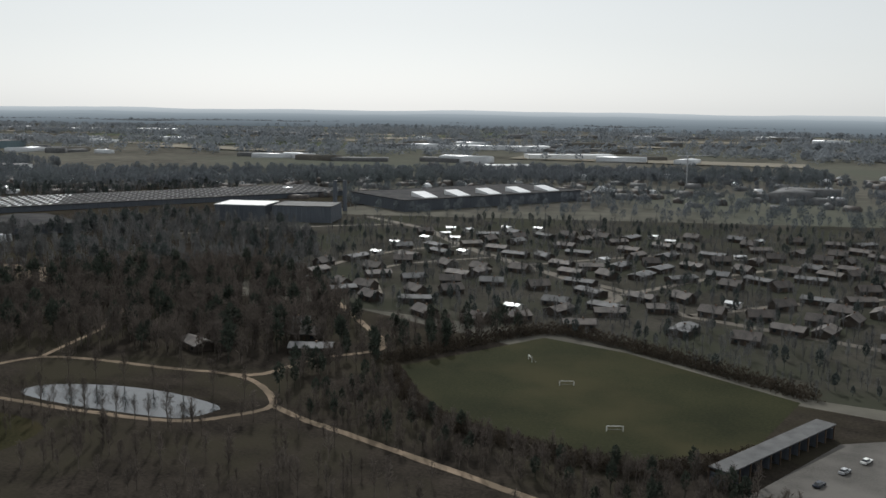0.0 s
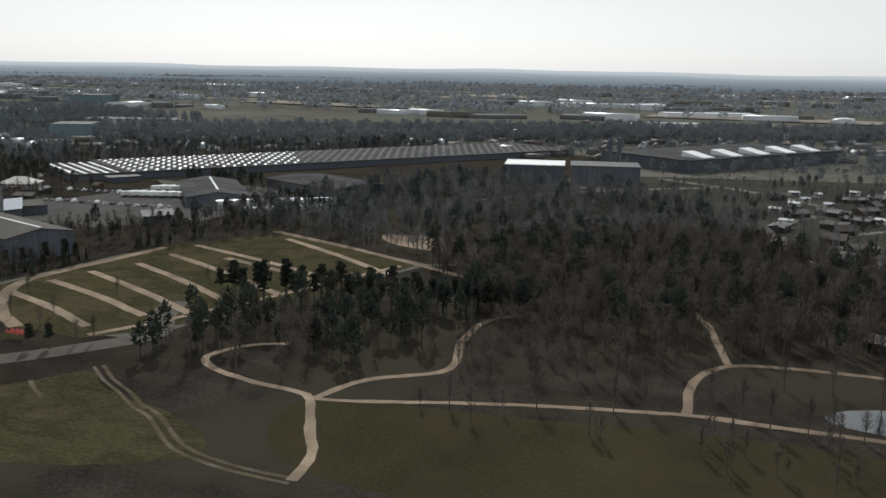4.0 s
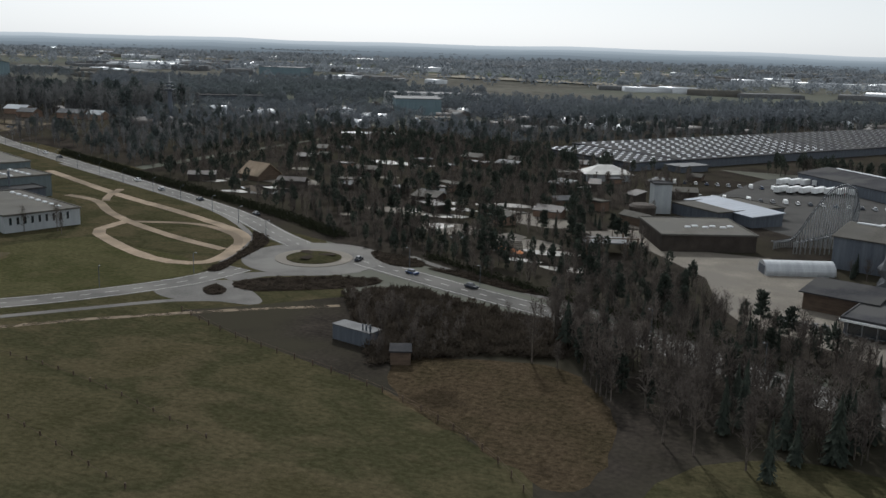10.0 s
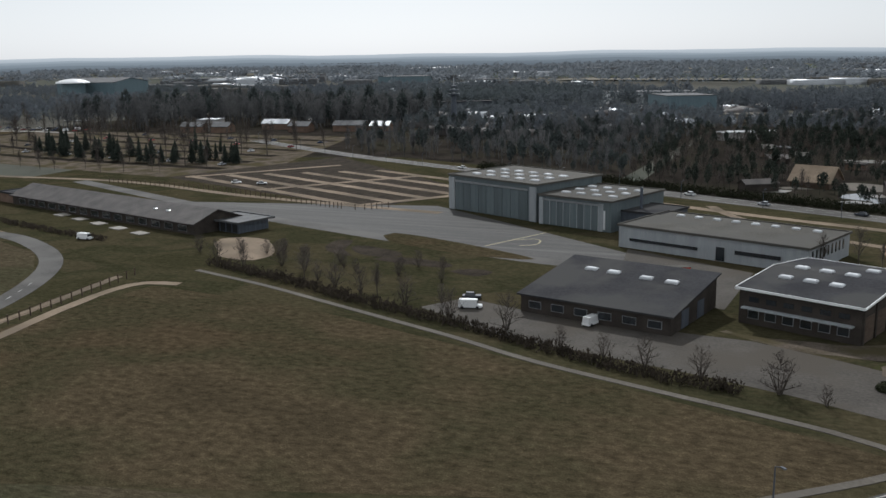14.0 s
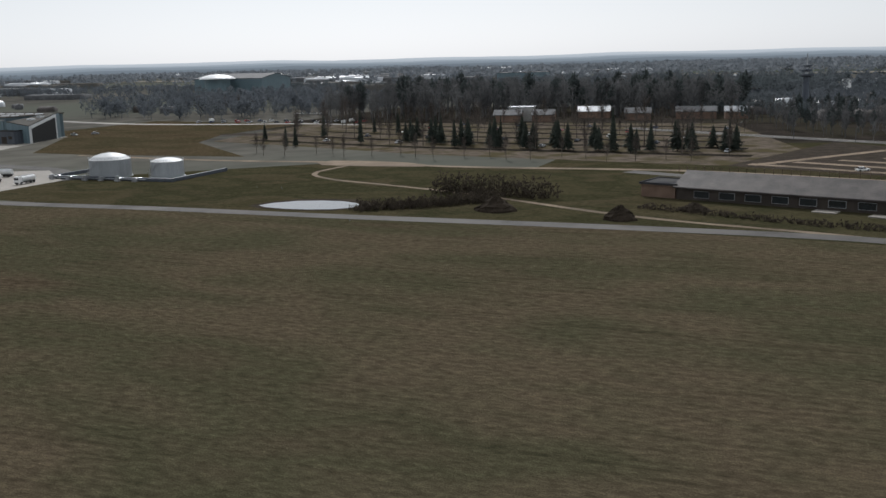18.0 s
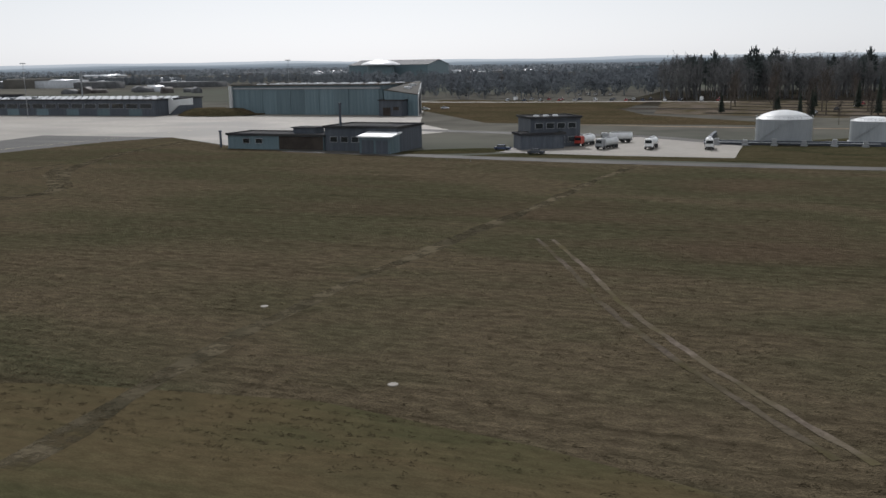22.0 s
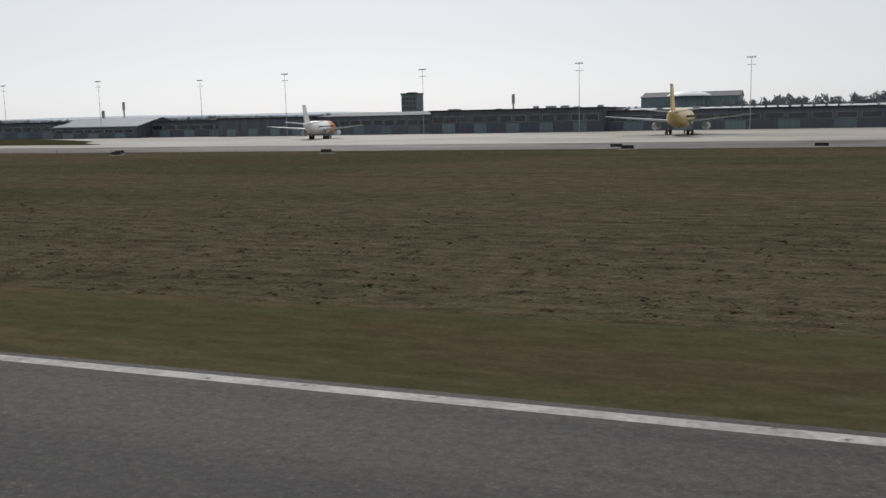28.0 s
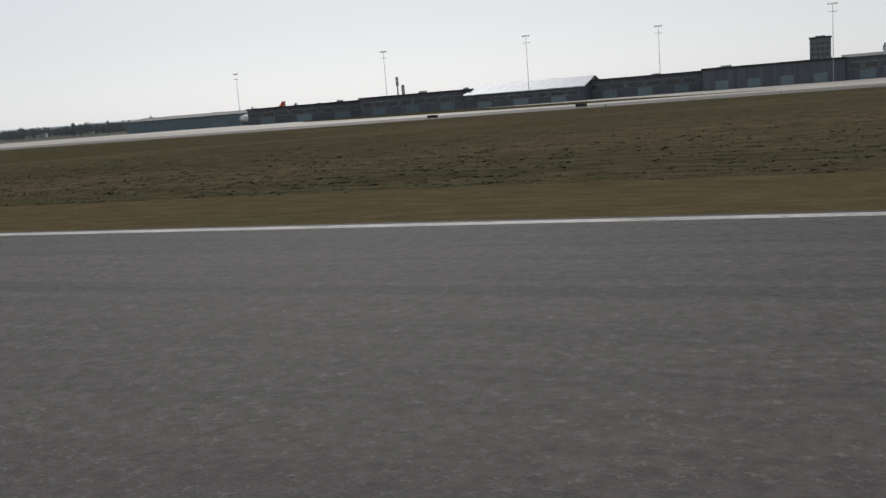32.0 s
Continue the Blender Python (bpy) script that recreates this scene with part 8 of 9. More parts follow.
# ride mountain, roller coaster and the water-slide track
def rock(name, x, y, r, h, seed, mat, label, bulge=2.4):
    rng = random.Random(seed)
    bm = bmesh.new()
    n, lev = 22, 9
    rings = []
    for j in range(lev):
        t = j / (lev - 1)
        rr = r * (1 - t ** bulge * 0.85)
        rings.append([bm.verts.new((rr * (1 + rng.uniform(-0.13, 0.13)) * math.cos(k * math.tau / n), rr * 0.8 * (1 + rng.uniform(-0.13, 0.13)) * math.sin(k * math.tau / n), h * t * (1 + rng.uniform(-0.08, 0.08)) - (0.2 if j == 0 else 0))) for k in range(n)])
    for a, b in zip(rings, rings[1:]):
        for k in range(n):
            bm.faces.new((a[k], a[(k + 1) % n], b[(k + 1) % n], b[k]))
    bm.faces.new(rings[-1])
    return tagged(place(obj_of(name, bm, mat), (x, y, 0)), label, "rock")


rock("ride_mountain", -349.6, 175.6, 7.3, 9.4, 5, M["rockgrey"], "dark artificial ride mountain with sheer jagged sides", 7.0)
rock("ride_mountain", -341.6, 172.4, 3.4, 5.4, 6, M["rockgrey"], "low dark shoulder of the ride mountain", 5.0)
for x, y, r, h, sd in ((-353.2, 174.4, 3.0, 1.5, 15), (-348.6, 175.6, 3.9, 2.4, 16), (-345.4, 176.6, 2.4, 1.6, 17)):
    crest = rock("rock_crest", x, y, r, h, sd, M["eternit"], "pale snowy crest on the ride mountain", 1.6)
    crest.location.z = 8.75


def track(name, pts, label, posts=2, gauge=0.5, rail="sheetwhite"):
    """A bent tube track on posts; pts are x, y, z."""
    e = thing(name, label, "ride", (0, 0, 0))
    P = [Vector(p) for p in pts]
    line = []
    for k in range(len(P) - 1):
        a, b, c, d = P[max(k - 1, 0)], P[k], P[k + 1], P[min(k + 2, len(P) - 1)]
        for j in range(6):
            t = j / 6
            line.append(0.5 * (2 * b + (c - a) * t + (2 * a - 5 * b + 4 * c - d) * t * t + (3 * b - a - 3 * c + d) * t ** 3))
    line.append(P[-1])
    for sd in (-1, 1):
        bm = bmesh.new()
        for a, b in zip(line, line[1:]):
            d = (b - a).normalized()
            s = Vector((-d.y, d.x, 0)) * gauge * sd
            tube(bm, a + s, b + s, 0.1, 0.1, 5, False)
        part("rail", bm, M[rail], e)
    bm = bmesh.new()
    for a, b in zip(line, line[1:]):
        d = (b - a).normalized()
        s = Vector((-d.y, d.x, 0)) * gauge
        tube(bm, a + s, a - s, 0.07, 0.07, 4, False)
    part("ties", bm, M["steel"], e)
    for k in range(0, len(line), posts):
        p = line[k]
        if p.z > 0.6:
            bm = bmesh.new()
            tube(bm, (p.x, p.y, 0), (p.x, p.y, p.z), 0.11, 0.11, 6)
            part("post", bm, M["steel"], e)


track("roller_coaster", [(-376, 200, 1.6), (-374, 203, 1.4), (-371.8, 204, 2.8), (-368.6, 205.4, 8.6), (-365.8, 206.4, 12.6), (-363.2, 206.8, 13.8), (-361.2, 206.6, 12.6), (-360.6, 206, 9.0), (-362, 203, 5.5), (-367, 199, 3.6), (-372, 197, 2.5)], "tall dark roller coaster with a steep lift hill", 1, 0.75, "rockgrey")
track("roller_coaster", [(-349, 171.4, 7.4), (-346.4, 170, 6.2), (-344, 168.6, 4.3), (-341.6, 167.4, 2.4), (-339.4, 167.6, 2.2)], "steep white coaster drop beside the ride mountain", 2, 0.45)
track("roller_coaster", [(-339.8, 169.5, 1.0), (-338.4, 171, 3.6), (-337.4, 172.2, 5.0), (-336, 172.6, 5.4), (-335.2, 171.4, 4.6), (-334.4, 170.6, 3.4), (-333.2, 170.2, 2.0), (-334.6, 168.8, 1.2)], "winding white coaster curve on thin posts", 2, 0.45)
# pergola gate and small park houses
e = thing("park_gate", "timber gate towers with a flat pale deck roof", "gate", (-410, 175.5, 0), 22)
for x, y in ((0, 0), (8, 0), (0, 5), (8, 5), (2.2, 0), (10, 0)):
    part("post", boxes((x - 0.15, x + 0.15, y - 0.15, y + 0.15, 0, 3.6)), M["timber"], e)
part("deck_roof", boxes((-0.6, 8.6, -0.6, 5.6, 2.4, 2.6)), M["eternit"], e)
part("beam", boxes((-0.3, 10.3, -0.1, 0.1, 3.3, 3.5)), M["timber"], e)
rng = random.Random(101)
for k in range(46):
    x, y = rng.uniform(-540, -402), rng.uniform(182, 300)
    if y < 178 + (x + 402) * -0.22 or any(inside((x, y), q) for q in PARK_FREE):
        continue
    L, W = rng.uniform(3, 8), rng.uniform(2.5, 5)
    hall("park_house", rng.choice(("small theme park building of brown brick", "small brown theme park building", "small park kiosk with a dull roof")), "building", (x, y), rng.uniform(-40, 40), L, W, rng.uniform(1.2, 2.4), rng.choice(("brick", "darkbrick", "timber", "darkbrick")), rng.choice(("eternit", "feltbrown", "tile", "feltbrown", "tile")), rng.choice(("gable", "flat", "mono")), 0.8, 0.25, "park buildings")
for pts in ([(-452, 186), (-446, 192), (-438, 190), (-436, 183), (-444, 180)], [(-472, 200), (-462, 206), (-452, 203), (-456, 197)], [(-430, 176), (-420, 172), (-416, 180), (-424, 184)], [(-520, 226), (-506, 222), (-500, 228), (-512, 236)], [(-440, 205), (-424, 198), (-418, 206), (-432, 212)]):
    patch("park_paving", pts, M["plaza"], 0.05, True, "pale paved square inside the park", "paving", 2.0)
patch("park_lake", [(-516, 212), (-508, 207), (-500, 210), (-502, 217), (-511, 219)], M["water"], 0.05, True, "small park lake mirroring the sky", "water", 2.0)
e = hall("gold_barn", "park barn with a steep golden-brown roof", "barn", (-526, 226), -20, 9, 8, 1.6, "timber", "gravel", "gable", 3.0, 0.5)
for k in range(7):
    part_y = 0.55 * k
    st = boxes((0, 7, part_y, part_y + 0.5, 0, 0.25 + 0.22 * k))
    tagged(place(obj_of("seating_step", st, M["plaza"]), (-428, 168, 0.04), 24), "stone step of the open-air theatre", "step", "theatre steps")

# ---------------------------------------------------------------- fences, lamps, hedges
def post_fence(pts, step, h, label, rails=2):
    line = smooth_line(pts, step)
    e = thing("fence", label, "fence", (0, 0, 0))
    me = None
    for q in line:
        if me is None:
            p = part("post", boxes((-0.06, 0.06, -0.06, 0.06, 0, h)), M["timber"], e)
            me = p.data
        else:
            p = new("post", me)
            p.parent = e
        p.matrix_basis = pose(q.x, q.y, 0)
    for r in range(rails):
        z = h * (0.45 + 0.45 * r / max(1, rails - 1))
        vs, fs = [], []
        for q in line:
            k = len(vs)
            vs += [(q.x, q.y - 0.02, z), (q.x, q.y, z + 0.02), (q.x, q.y + 0.02, z), (q.x, q.y, z - 0.02)]
            if k:
                fs += [(k - 4 + j, k - 4 + (j + 1) % 4, k + (j + 1) % 4, k + j) for j in range(4)]
        raw("wire", vs, fs, M["timber"], e)


post_fence([(-612.5, 104), (-611, 88), (-609.5, 70), (-608, 45)], 2.0, 1.2, "wire fence on dark posts beside the track")
post_fence([(-455.5, 107.7), (-441.2, 100.8), (-414.3, 91.3), (-398.3, 81.4), (-388, 70)], 3.0, 0.8, "low dark paddock fence")
post_fence([(-690, 186), (-654, 181), (-612, 167), (-603, 171)], 1.6, 1.3, "pale wire fence along the parking field", 3)
post_fence([(-312, 146), (-300, 140), (-286, 131)], 1.6, 0.9, "low white fence beside the lawn", 2)
for y0 in (60, 72, 84):
    post_fence([(-478, y0), (-450, y0 - 14 + 10), (-425, y0 - 22 + 10)], 3.0, 0.55, "short run of jumping rails in the paddock", 1)


def street_lamp(x, y, turn):
    e = thing("street_lamp", "slim grey street lamp with an arm", "street lamp", (x, y, 0), turn, "street lamps")
    bm = bmesh.new()
    tube(bm, (0, 0, 0), (0, 0, 3.6), 0.07, 0.045, 6)
    tube(bm, (0, 0, 3.6), (0.6, 0, 3.8), 0.04, 0.03, 6)
    part("pole", bm, M["darkwall"], e)
    part("lamp_head", boxes((0.5, 0.95, -0.09, 0.09, 3.75, 3.84)), M["darkwall"], e)


for line, off in ((MAIN_E, 3.7), (MAIN_N, 3.6), (MAIN_W, -3.5)):
    pts = smooth_line(line, 1.0)
    for k in range(8, len(pts) - 2, 17):
        d = (pts[k + 1] - pts[k]).normalized()
        street_lamp(pts[k].x - d.y * off, pts[k].y + d.x * off, math.degrees(math.atan2(d.y, d.x)) - 90 * (1 if off > 0 else -1))
# information board beside the road
e = thing("road_sign", "large dark road board on two posts", "sign", (-494.3, 75.6, 0), 50)
for s in (-0.7, 0.7):
    part("post", boxes((s - 0.05, s + 0.05, -0.05, 0.05, 0, 2.2)), M["steel"], e)
part("board", boxes((-1.0, 1.0, -0.06, 0.06, 2.0, 3.5)), M["darkwall"], e)
part("rim", boxes((-1.06, 1.06, -0.04, 0.04, 3.5, 3.56), (-1.06, 1.06, -0.04, 0.04, 1.94, 2.0)), M["steel"], e)


def bush_row(name, pts, width, h, seed, mat, label, per=7.0):
    """A hedge of many loose leaf and twig clumps along a line."""
    rng = random.Random(seed)
    line = smooth_line(pts, 0.6)
    v, f = [], []
    for q in line:
        for _ in range(int(per * width)):
            tv, tf = tri_cloud(rng, 5, 0.3, 0.28, 0, 0.36, 1.9)
            u, a = math.sqrt(rng.random()), rng.uniform(0, 6.3)
            o = (q.x + u * math.cos(a) * width * 0.62, q.y + u * math.sin(a) * width * 0.62, rng.random() * h * (1.05 - 0.75 * u * u))
            k = len(v)
            v += [(a + o[0], b + o[1], max(0, c + o[2])) for a, b, c in tv]
            f += [tuple(m + k for m in t) for t in tf]
    return tagged(raw(name, v, f, mat), label, "hedge")


bush_row("hedge", [(-606, 114), (-597.5, 111), (-589, 108), (-575.6, 102), (-566.4, 98.6), (-557, 95.4)], 1.7, 1.3, 1, M["scrub"], "brown leafless hedge along the edging path")
bush_row("hedge", [(-556, 95), (-549.6, 92), (-542.8, 89), (-534.9, 86), (-526, 84.5)], 1.6, 1.1, 2, M["scrub"], "brown leafless hedge in front of the yard")


def round_bush(x, y, rx, ry, h, turn, seed, label):
    """A dense evergreen mound: a lumpy dark core with small leaf sprays standing out of it."""
    rng = random.Random(seed)
    e = thing("bush", label, "bush", (x, y, 0), turn, "round evergreen bushes")
    lumps = [(rng.uniform(0, 6.3), rng.uniform(0.1, 1.4), rng.uniform(0.05, 0.14)) for _ in range(14)]

    def skin(a, b):
        r = 0.92
        for la, lb, s in lumps:
            d = math.cos(b) * math.cos(lb) * math.cos(a - la) + math.sin(b) * math.sin(lb)
            r += s * max(0.0, d - 0.75) * 4 - 0.012
        return Vector((rx * r * math.cos(b) * math.cos(a), ry * r * math.cos(b) * math.sin(a), h * r * math.sin(b) ** 0.8))

    n, m = 28, 9
    v = [skin(i * math.tau / n, j * 1.5 / (m - 1)) for j in range(m) for i in range(n)]
    f = [(j * n + i, j * n + (i + 1) % n, (j + 1) * n + (i + 1) % n, (j + 1) * n + i) for j in range(m - 1) for i in range(n)]
    f.append(tuple((m - 1) * n + i for i in range(n)))
    raw("crown", v, f, M["hedge"], e)
    v, f = [], []
    for _ in range(2600):
        p = skin(rng.uniform(0, 6.3), math.asin(rng.random()))
        k = len(v)
        for _ in range(3):
            v.append(p + Vector((rng.gauss(0, 0.11), rng.gauss(0, 0.11), abs(rng.gauss(0.02, 0.09)))))
        f.append((k, k + 1, k + 2))
    raw("foliage", v, f, M["hedge"], e)


round_bush(-499.2, 86.6, 3.0, 1.7, 1.4, 27, 3, "broad dark evergreen bush at the drive")
round_bush(-511.7, 90.1, 3.0, 1.6, 1.2, 23, 4, "broad dark evergreen bush on the island")
round_bush(-509, 80.4, 3.0, 1.1, 1.2, -19, 5, "long dark evergreen bush at the road corner")
bush_row("hedge", [(-727, 150), (-716, 148.5), (-706, 147)], 3.2, 3.6, 6, M["scrub"], "long grey-brown thicket on the grass", 10)
bush_row("hedge", [(-732, 129), (-722, 135.5), (-714.5, 143)], 2.8, 1.7, 7, M["scrub"], "low dark scrub beside the small pond", 11)
bush_row("hedge", [(-690, 141), (-670, 133), (-650, 127), (-636, 124)], 1.6, 0.8, 8, M["scrub"], "brown hedge along the barn", 4)
bush_row("hedge", [(-437, 158), (-412, 144), (-396, 136), (-369, 119.5), (-351, 111.8), (-334, 103), (-318, 95)], 1.3, 1.2, 9, M["hedge"], "dark hedge along the cycle path")
bush_row("hedge", [(-460, 166), (-480, 178), (-509, 193), (-549, 212), (-607, 241)], 3.0, 1.8, 10, M["hedge"], "dark hedge between road and park")
bush_row("hedge", [(-313, 128), (-318, 118), (-322, 108)], 2.0, 1.4, 12, M["twig"], "brown thicket beside the lawn")
bush_row("hedge", [(-80, 186), (-54, 226), (-30, 219), (10, 193)], 4.0, 3.0, 13, M["scrub"], "dark tree belt round the playing field", 8)
bush_row("hedge", [(-76, 180), (-56, 154), (-20, 142), (2, 156)], 3.5, 2.6, 14, M["scrub"], "dark tree belt along the playing field", 8)
for x, y, r, h in ((-711.0, 133.5, 3.4, 2.2), (-691.2, 130.0, 2.6, 2.0), (-682, 140, 2.5, 1.2)):
    rock("soil_mound", x, y, r, h, int(-x), M["soil"], "mound of dark soil on the grass", 1.1)
patch("soil_bed", [(-590, 146), (-575, 141), (-560, 133), (-572, 133), (-588, 139)], M["wildgrass"], 0.04, True, "brown rough strip before the apron", "grass")
for pts in ([(-595.8, 130.9), (-596.7, 136.4), (-593.8, 137.4), (-591.5, 129.8), (-588.1, 126.3), (-592, 127)], [(-591.6, 132.3), (-589.6, 134.1), (-581.7, 130.8), (-581.6, 127.4), (-587.2, 127.6)], [(-584.1, 125.3), (-580.3, 127.8), (-571.5, 126.2), (-571, 123.2), (-576.9, 123.5)], [(-569.6, 121.3), (-567, 123.7), (-563.3, 122.9), (-564.8, 119.5)]):
    patch("soil_bed", pts, M["soil"], 0.05, True, "dark curved planting bed", "planting", 2.0)


# ---------------------------------------------------------------- planting
for k in range(26):
    put_car(k % 5, -800 + 4.6 * k + (k % 3), 236 + 17 * (k % 5) - 0.15 * (4.6 * k) + 8, 80)
put_car(1, -839.8, 131, 5)
for k in range(5):
    put_car(2, -887 + 3.2 * k, 376, 85)
for x, y, L, roofing in ((-774, 324, 10, "eternit"), (-760, 326, 8, "eternit"), (-748, 347, 12, "metalroof"), (-728, 336, 9, "eternit"), (-711, 344, 14, "eternit"), (-694, 345, 8, "metalroof")):
    hall("low_house", "low park house with a pale roof among trees", "building", (x, y), 8, L, 7, 2.6, "brick", roofing, "gable", 1.6, 0.3, "houses beyond the car park")
take_ground()
# roadside firs and the strip of woods along the main road
for x, y, s in ((-356.9, 95.6, 0.95), (-353.5, 96, 1.0), (-344.7, 90, 1.1), (-342.5, 94.5, 0.9), (-338, 88.1, 1.15), (-333.4, 85.7, 1.05), (-329.6, 86, 1.1), (-325, 83.5, 1.05), (-320.6, 81.5, 1.1), (-315, 78.5, 1.0), (-364, 103, 0.8), (-363.8, 97, 1.05), (-365.2, 93.5, 1.2), (-370, 95, 1.25), (-374.5, 99, 1.1), (-309, 76, 1.0), (-303, 72, 1.05)):
    tree("fir", x, y, s, "roadside firs")
for x, y in ((-360, 119), (-352, 115.5), (-345, 113), (-337, 108), (-331, 105.5), (-324, 104), (-318, 104), (-311, 97), (-372, 125), (-381, 131)):
    tree("fir", x, y, 0.6)
grove([(-415, 92), (-400, 128), (-385, 122), (-366, 108), (-352, 100), (-360, 84), (-390, 82)], 34, ("bare", "bare", "fir", "bare"), 0.7, 1.1, 31, keep=[CLEARING])
grove([(-408, 139), (-396, 135), (-368, 119), (-334, 103.5), (-320, 97), (-322, 110), (-340, 119), (-366, 131), (-384, 142), (-400, 152)], 90, ("bare", "bare", "bare", "pine", "fir"), 0.5, 0.8, 32)
grove([(-452, 112), (-436, 127), (-420, 124), (-404, 128), (-408, 108), (-430, 104)], 9, ("bare",), 0.3, 0.5, 33)
# the woods round the pond
for k in range(22):
    tree("bare", -146 + 2.4 * k + 0.7 * (k % 3), 132.6 if k % 3 else 151.5, 0.62 + 0.09 * (k % 4), "trees by the pond")
for k in range(10):
    tree("bare", -178 + 3.1 * k, 166.5 + 1.4 * math.sin(k * 2.1), 0.7 + 0.1 * (k % 3), "trees along the gravel path")
for x, y in ((-163, 152), (-157, 144), (-152, 138), (-166, 134), (-148, 131.5), (-170, 131), (-181, 128), (-190, 133)):
    tree("bare", x, y, 0.8, "trees along the gravel path")
for k in range(36):
    tree("pine", -262 + 1.9 * k + 0.8 * math.sin(k * 3), 168 + 0.28 * k + 2.4 * math.sin(k * 1.9), 0.72 + 0.12 * (k % 3), "row of dark pines")
for x, y in ((-282, 112), (-277, 116), (-271, 122), (-268.5, 124), (-286, 108), (-296, 104)):
    tree("pine", x, y, 0.55, "trees beside the access road")
for x, y in ((-266, 128), (-264, 130), (-300, 152), (-284, 142), (-283, 160), (-258, 170), (-270, 175), (-290, 137), (-280, 134)):
    tree("bare", x, y, 0.55, "trees on the parking field")
grove([(-325, 150), (-322, 175), (-312, 215), (-306, 208), (-311, 165), (-316, 148)], 26, ("bare", "fir", "bare"), 0.5, 0.9, 37)
# shrubs and small trees in the hedge at the hangars
for x, y, q in ((-595.4, 116.9, 1.0), (-590.1, 114.7, 1.1), (-585.5, 110.5, 0.8), (-581.2, 107.6, 1.1), (-576.4, 105.9, 1.0), (-568.3, 102.5, 1.15), (-560.4, 98.4, 1.05), (-552.6, 96.3, 1.2), (-545, 91.8, 0.7), (-540, 90.2, 0.8), (-535.5, 88.9, 1.0), (-529.8, 87.4, 1.0), (-522.5, 85.3, 1.3), (-518.5, 83.6, 0.6), (-601, 115, 0.9), (-608, 118, 1.0), (-614, 121.5, 0.9), (-564, 104.5, 0.7)):
    tree("shrub", x, y, q, "shrubs along the hedge")
for x, y, q in ((-519, 139, 0.6), (-514, 143, 0.7), (-511, 141, 0.5), (-573.1, 104.4, 0.55), (-588, 111, 0.6)):
    tree("bare", x, y, q, "trees along the hedge")
rng = random.Random(34)
for k in range(16):
    u, v = rng.random(), rng.random()
    tree("shrub", -612 + 46 * u, 121 - 12 * u + (9 + 4 * u) * v, rng.uniform(0.45, 0.85), "shrubs on the rough grass")
# broad dark conifers along the car park
for k in range(30):
    u = k / 29
    tree("spruce", -778 + 96 * u + rng.uniform(-1, 1), 248 - 22 * math.sin(u * 2.2) + (11 if k % 3 == 0 else 0) + rng.uniform(-1.5, 1.5), rng.uniform(0.85, 1.2), "conifers of the car park")
for x, y in ((-803.5, 226.5), (-801, 227.5)):
    tree("fir", x, y, 0.95, "pair of firs")
for k in range(6):
    for j in range(13):
        u = j / 12
        x = -822 + 138 * u + 1.5 * math.sin(7 * j + k)
        tree("fir" if (j * 5 + k * 3) % 7 < 3 and k < 3 else "bare", x, 226 + 17 * k + 19 - 26 * u + 1.2 * math.sin(3 * j + k), (0.75 + 0.15 * ((j + k) % 4)) * (1.1 if k < 3 else 0.8), "rows of car park trees")
for k in range(6):
    tree("bare", -952 + 7.6 * k, 381, 0.95, "row of trees behind the big hangar")
for k in range(20):
    tree("bare", -690 - 5.9 * k, 206 + 4 * math.sin(k * 1.7), 0.55 + 0.15 * ((k * 7) % 5) / 5, "row of trees behind the fence road")
grove([(-672, 206), (-700, 206), (-745, 214), (-745, 222), (-700, 222), (-672, 216)], 30, ("fir", "pine", "bare"), 0.7, 1.1, 45)
# theme park trees
grove([(-500, 186), (-470, 170), (-440, 162), (-400, 145), (-390, 165), (-412, 205), (-436, 240), (-480, 230)], 130, ("bare", "bare", "pine", "fir"), 0.4, 0.75, 42)
grove([(-366, 186), (-345, 178), (-326, 172), (-312, 190), (-316, 165), (-340, 160), (-358, 172)], 80, ("bare", "bare", "fir", "pine"), 0.4, 0.75, 44)
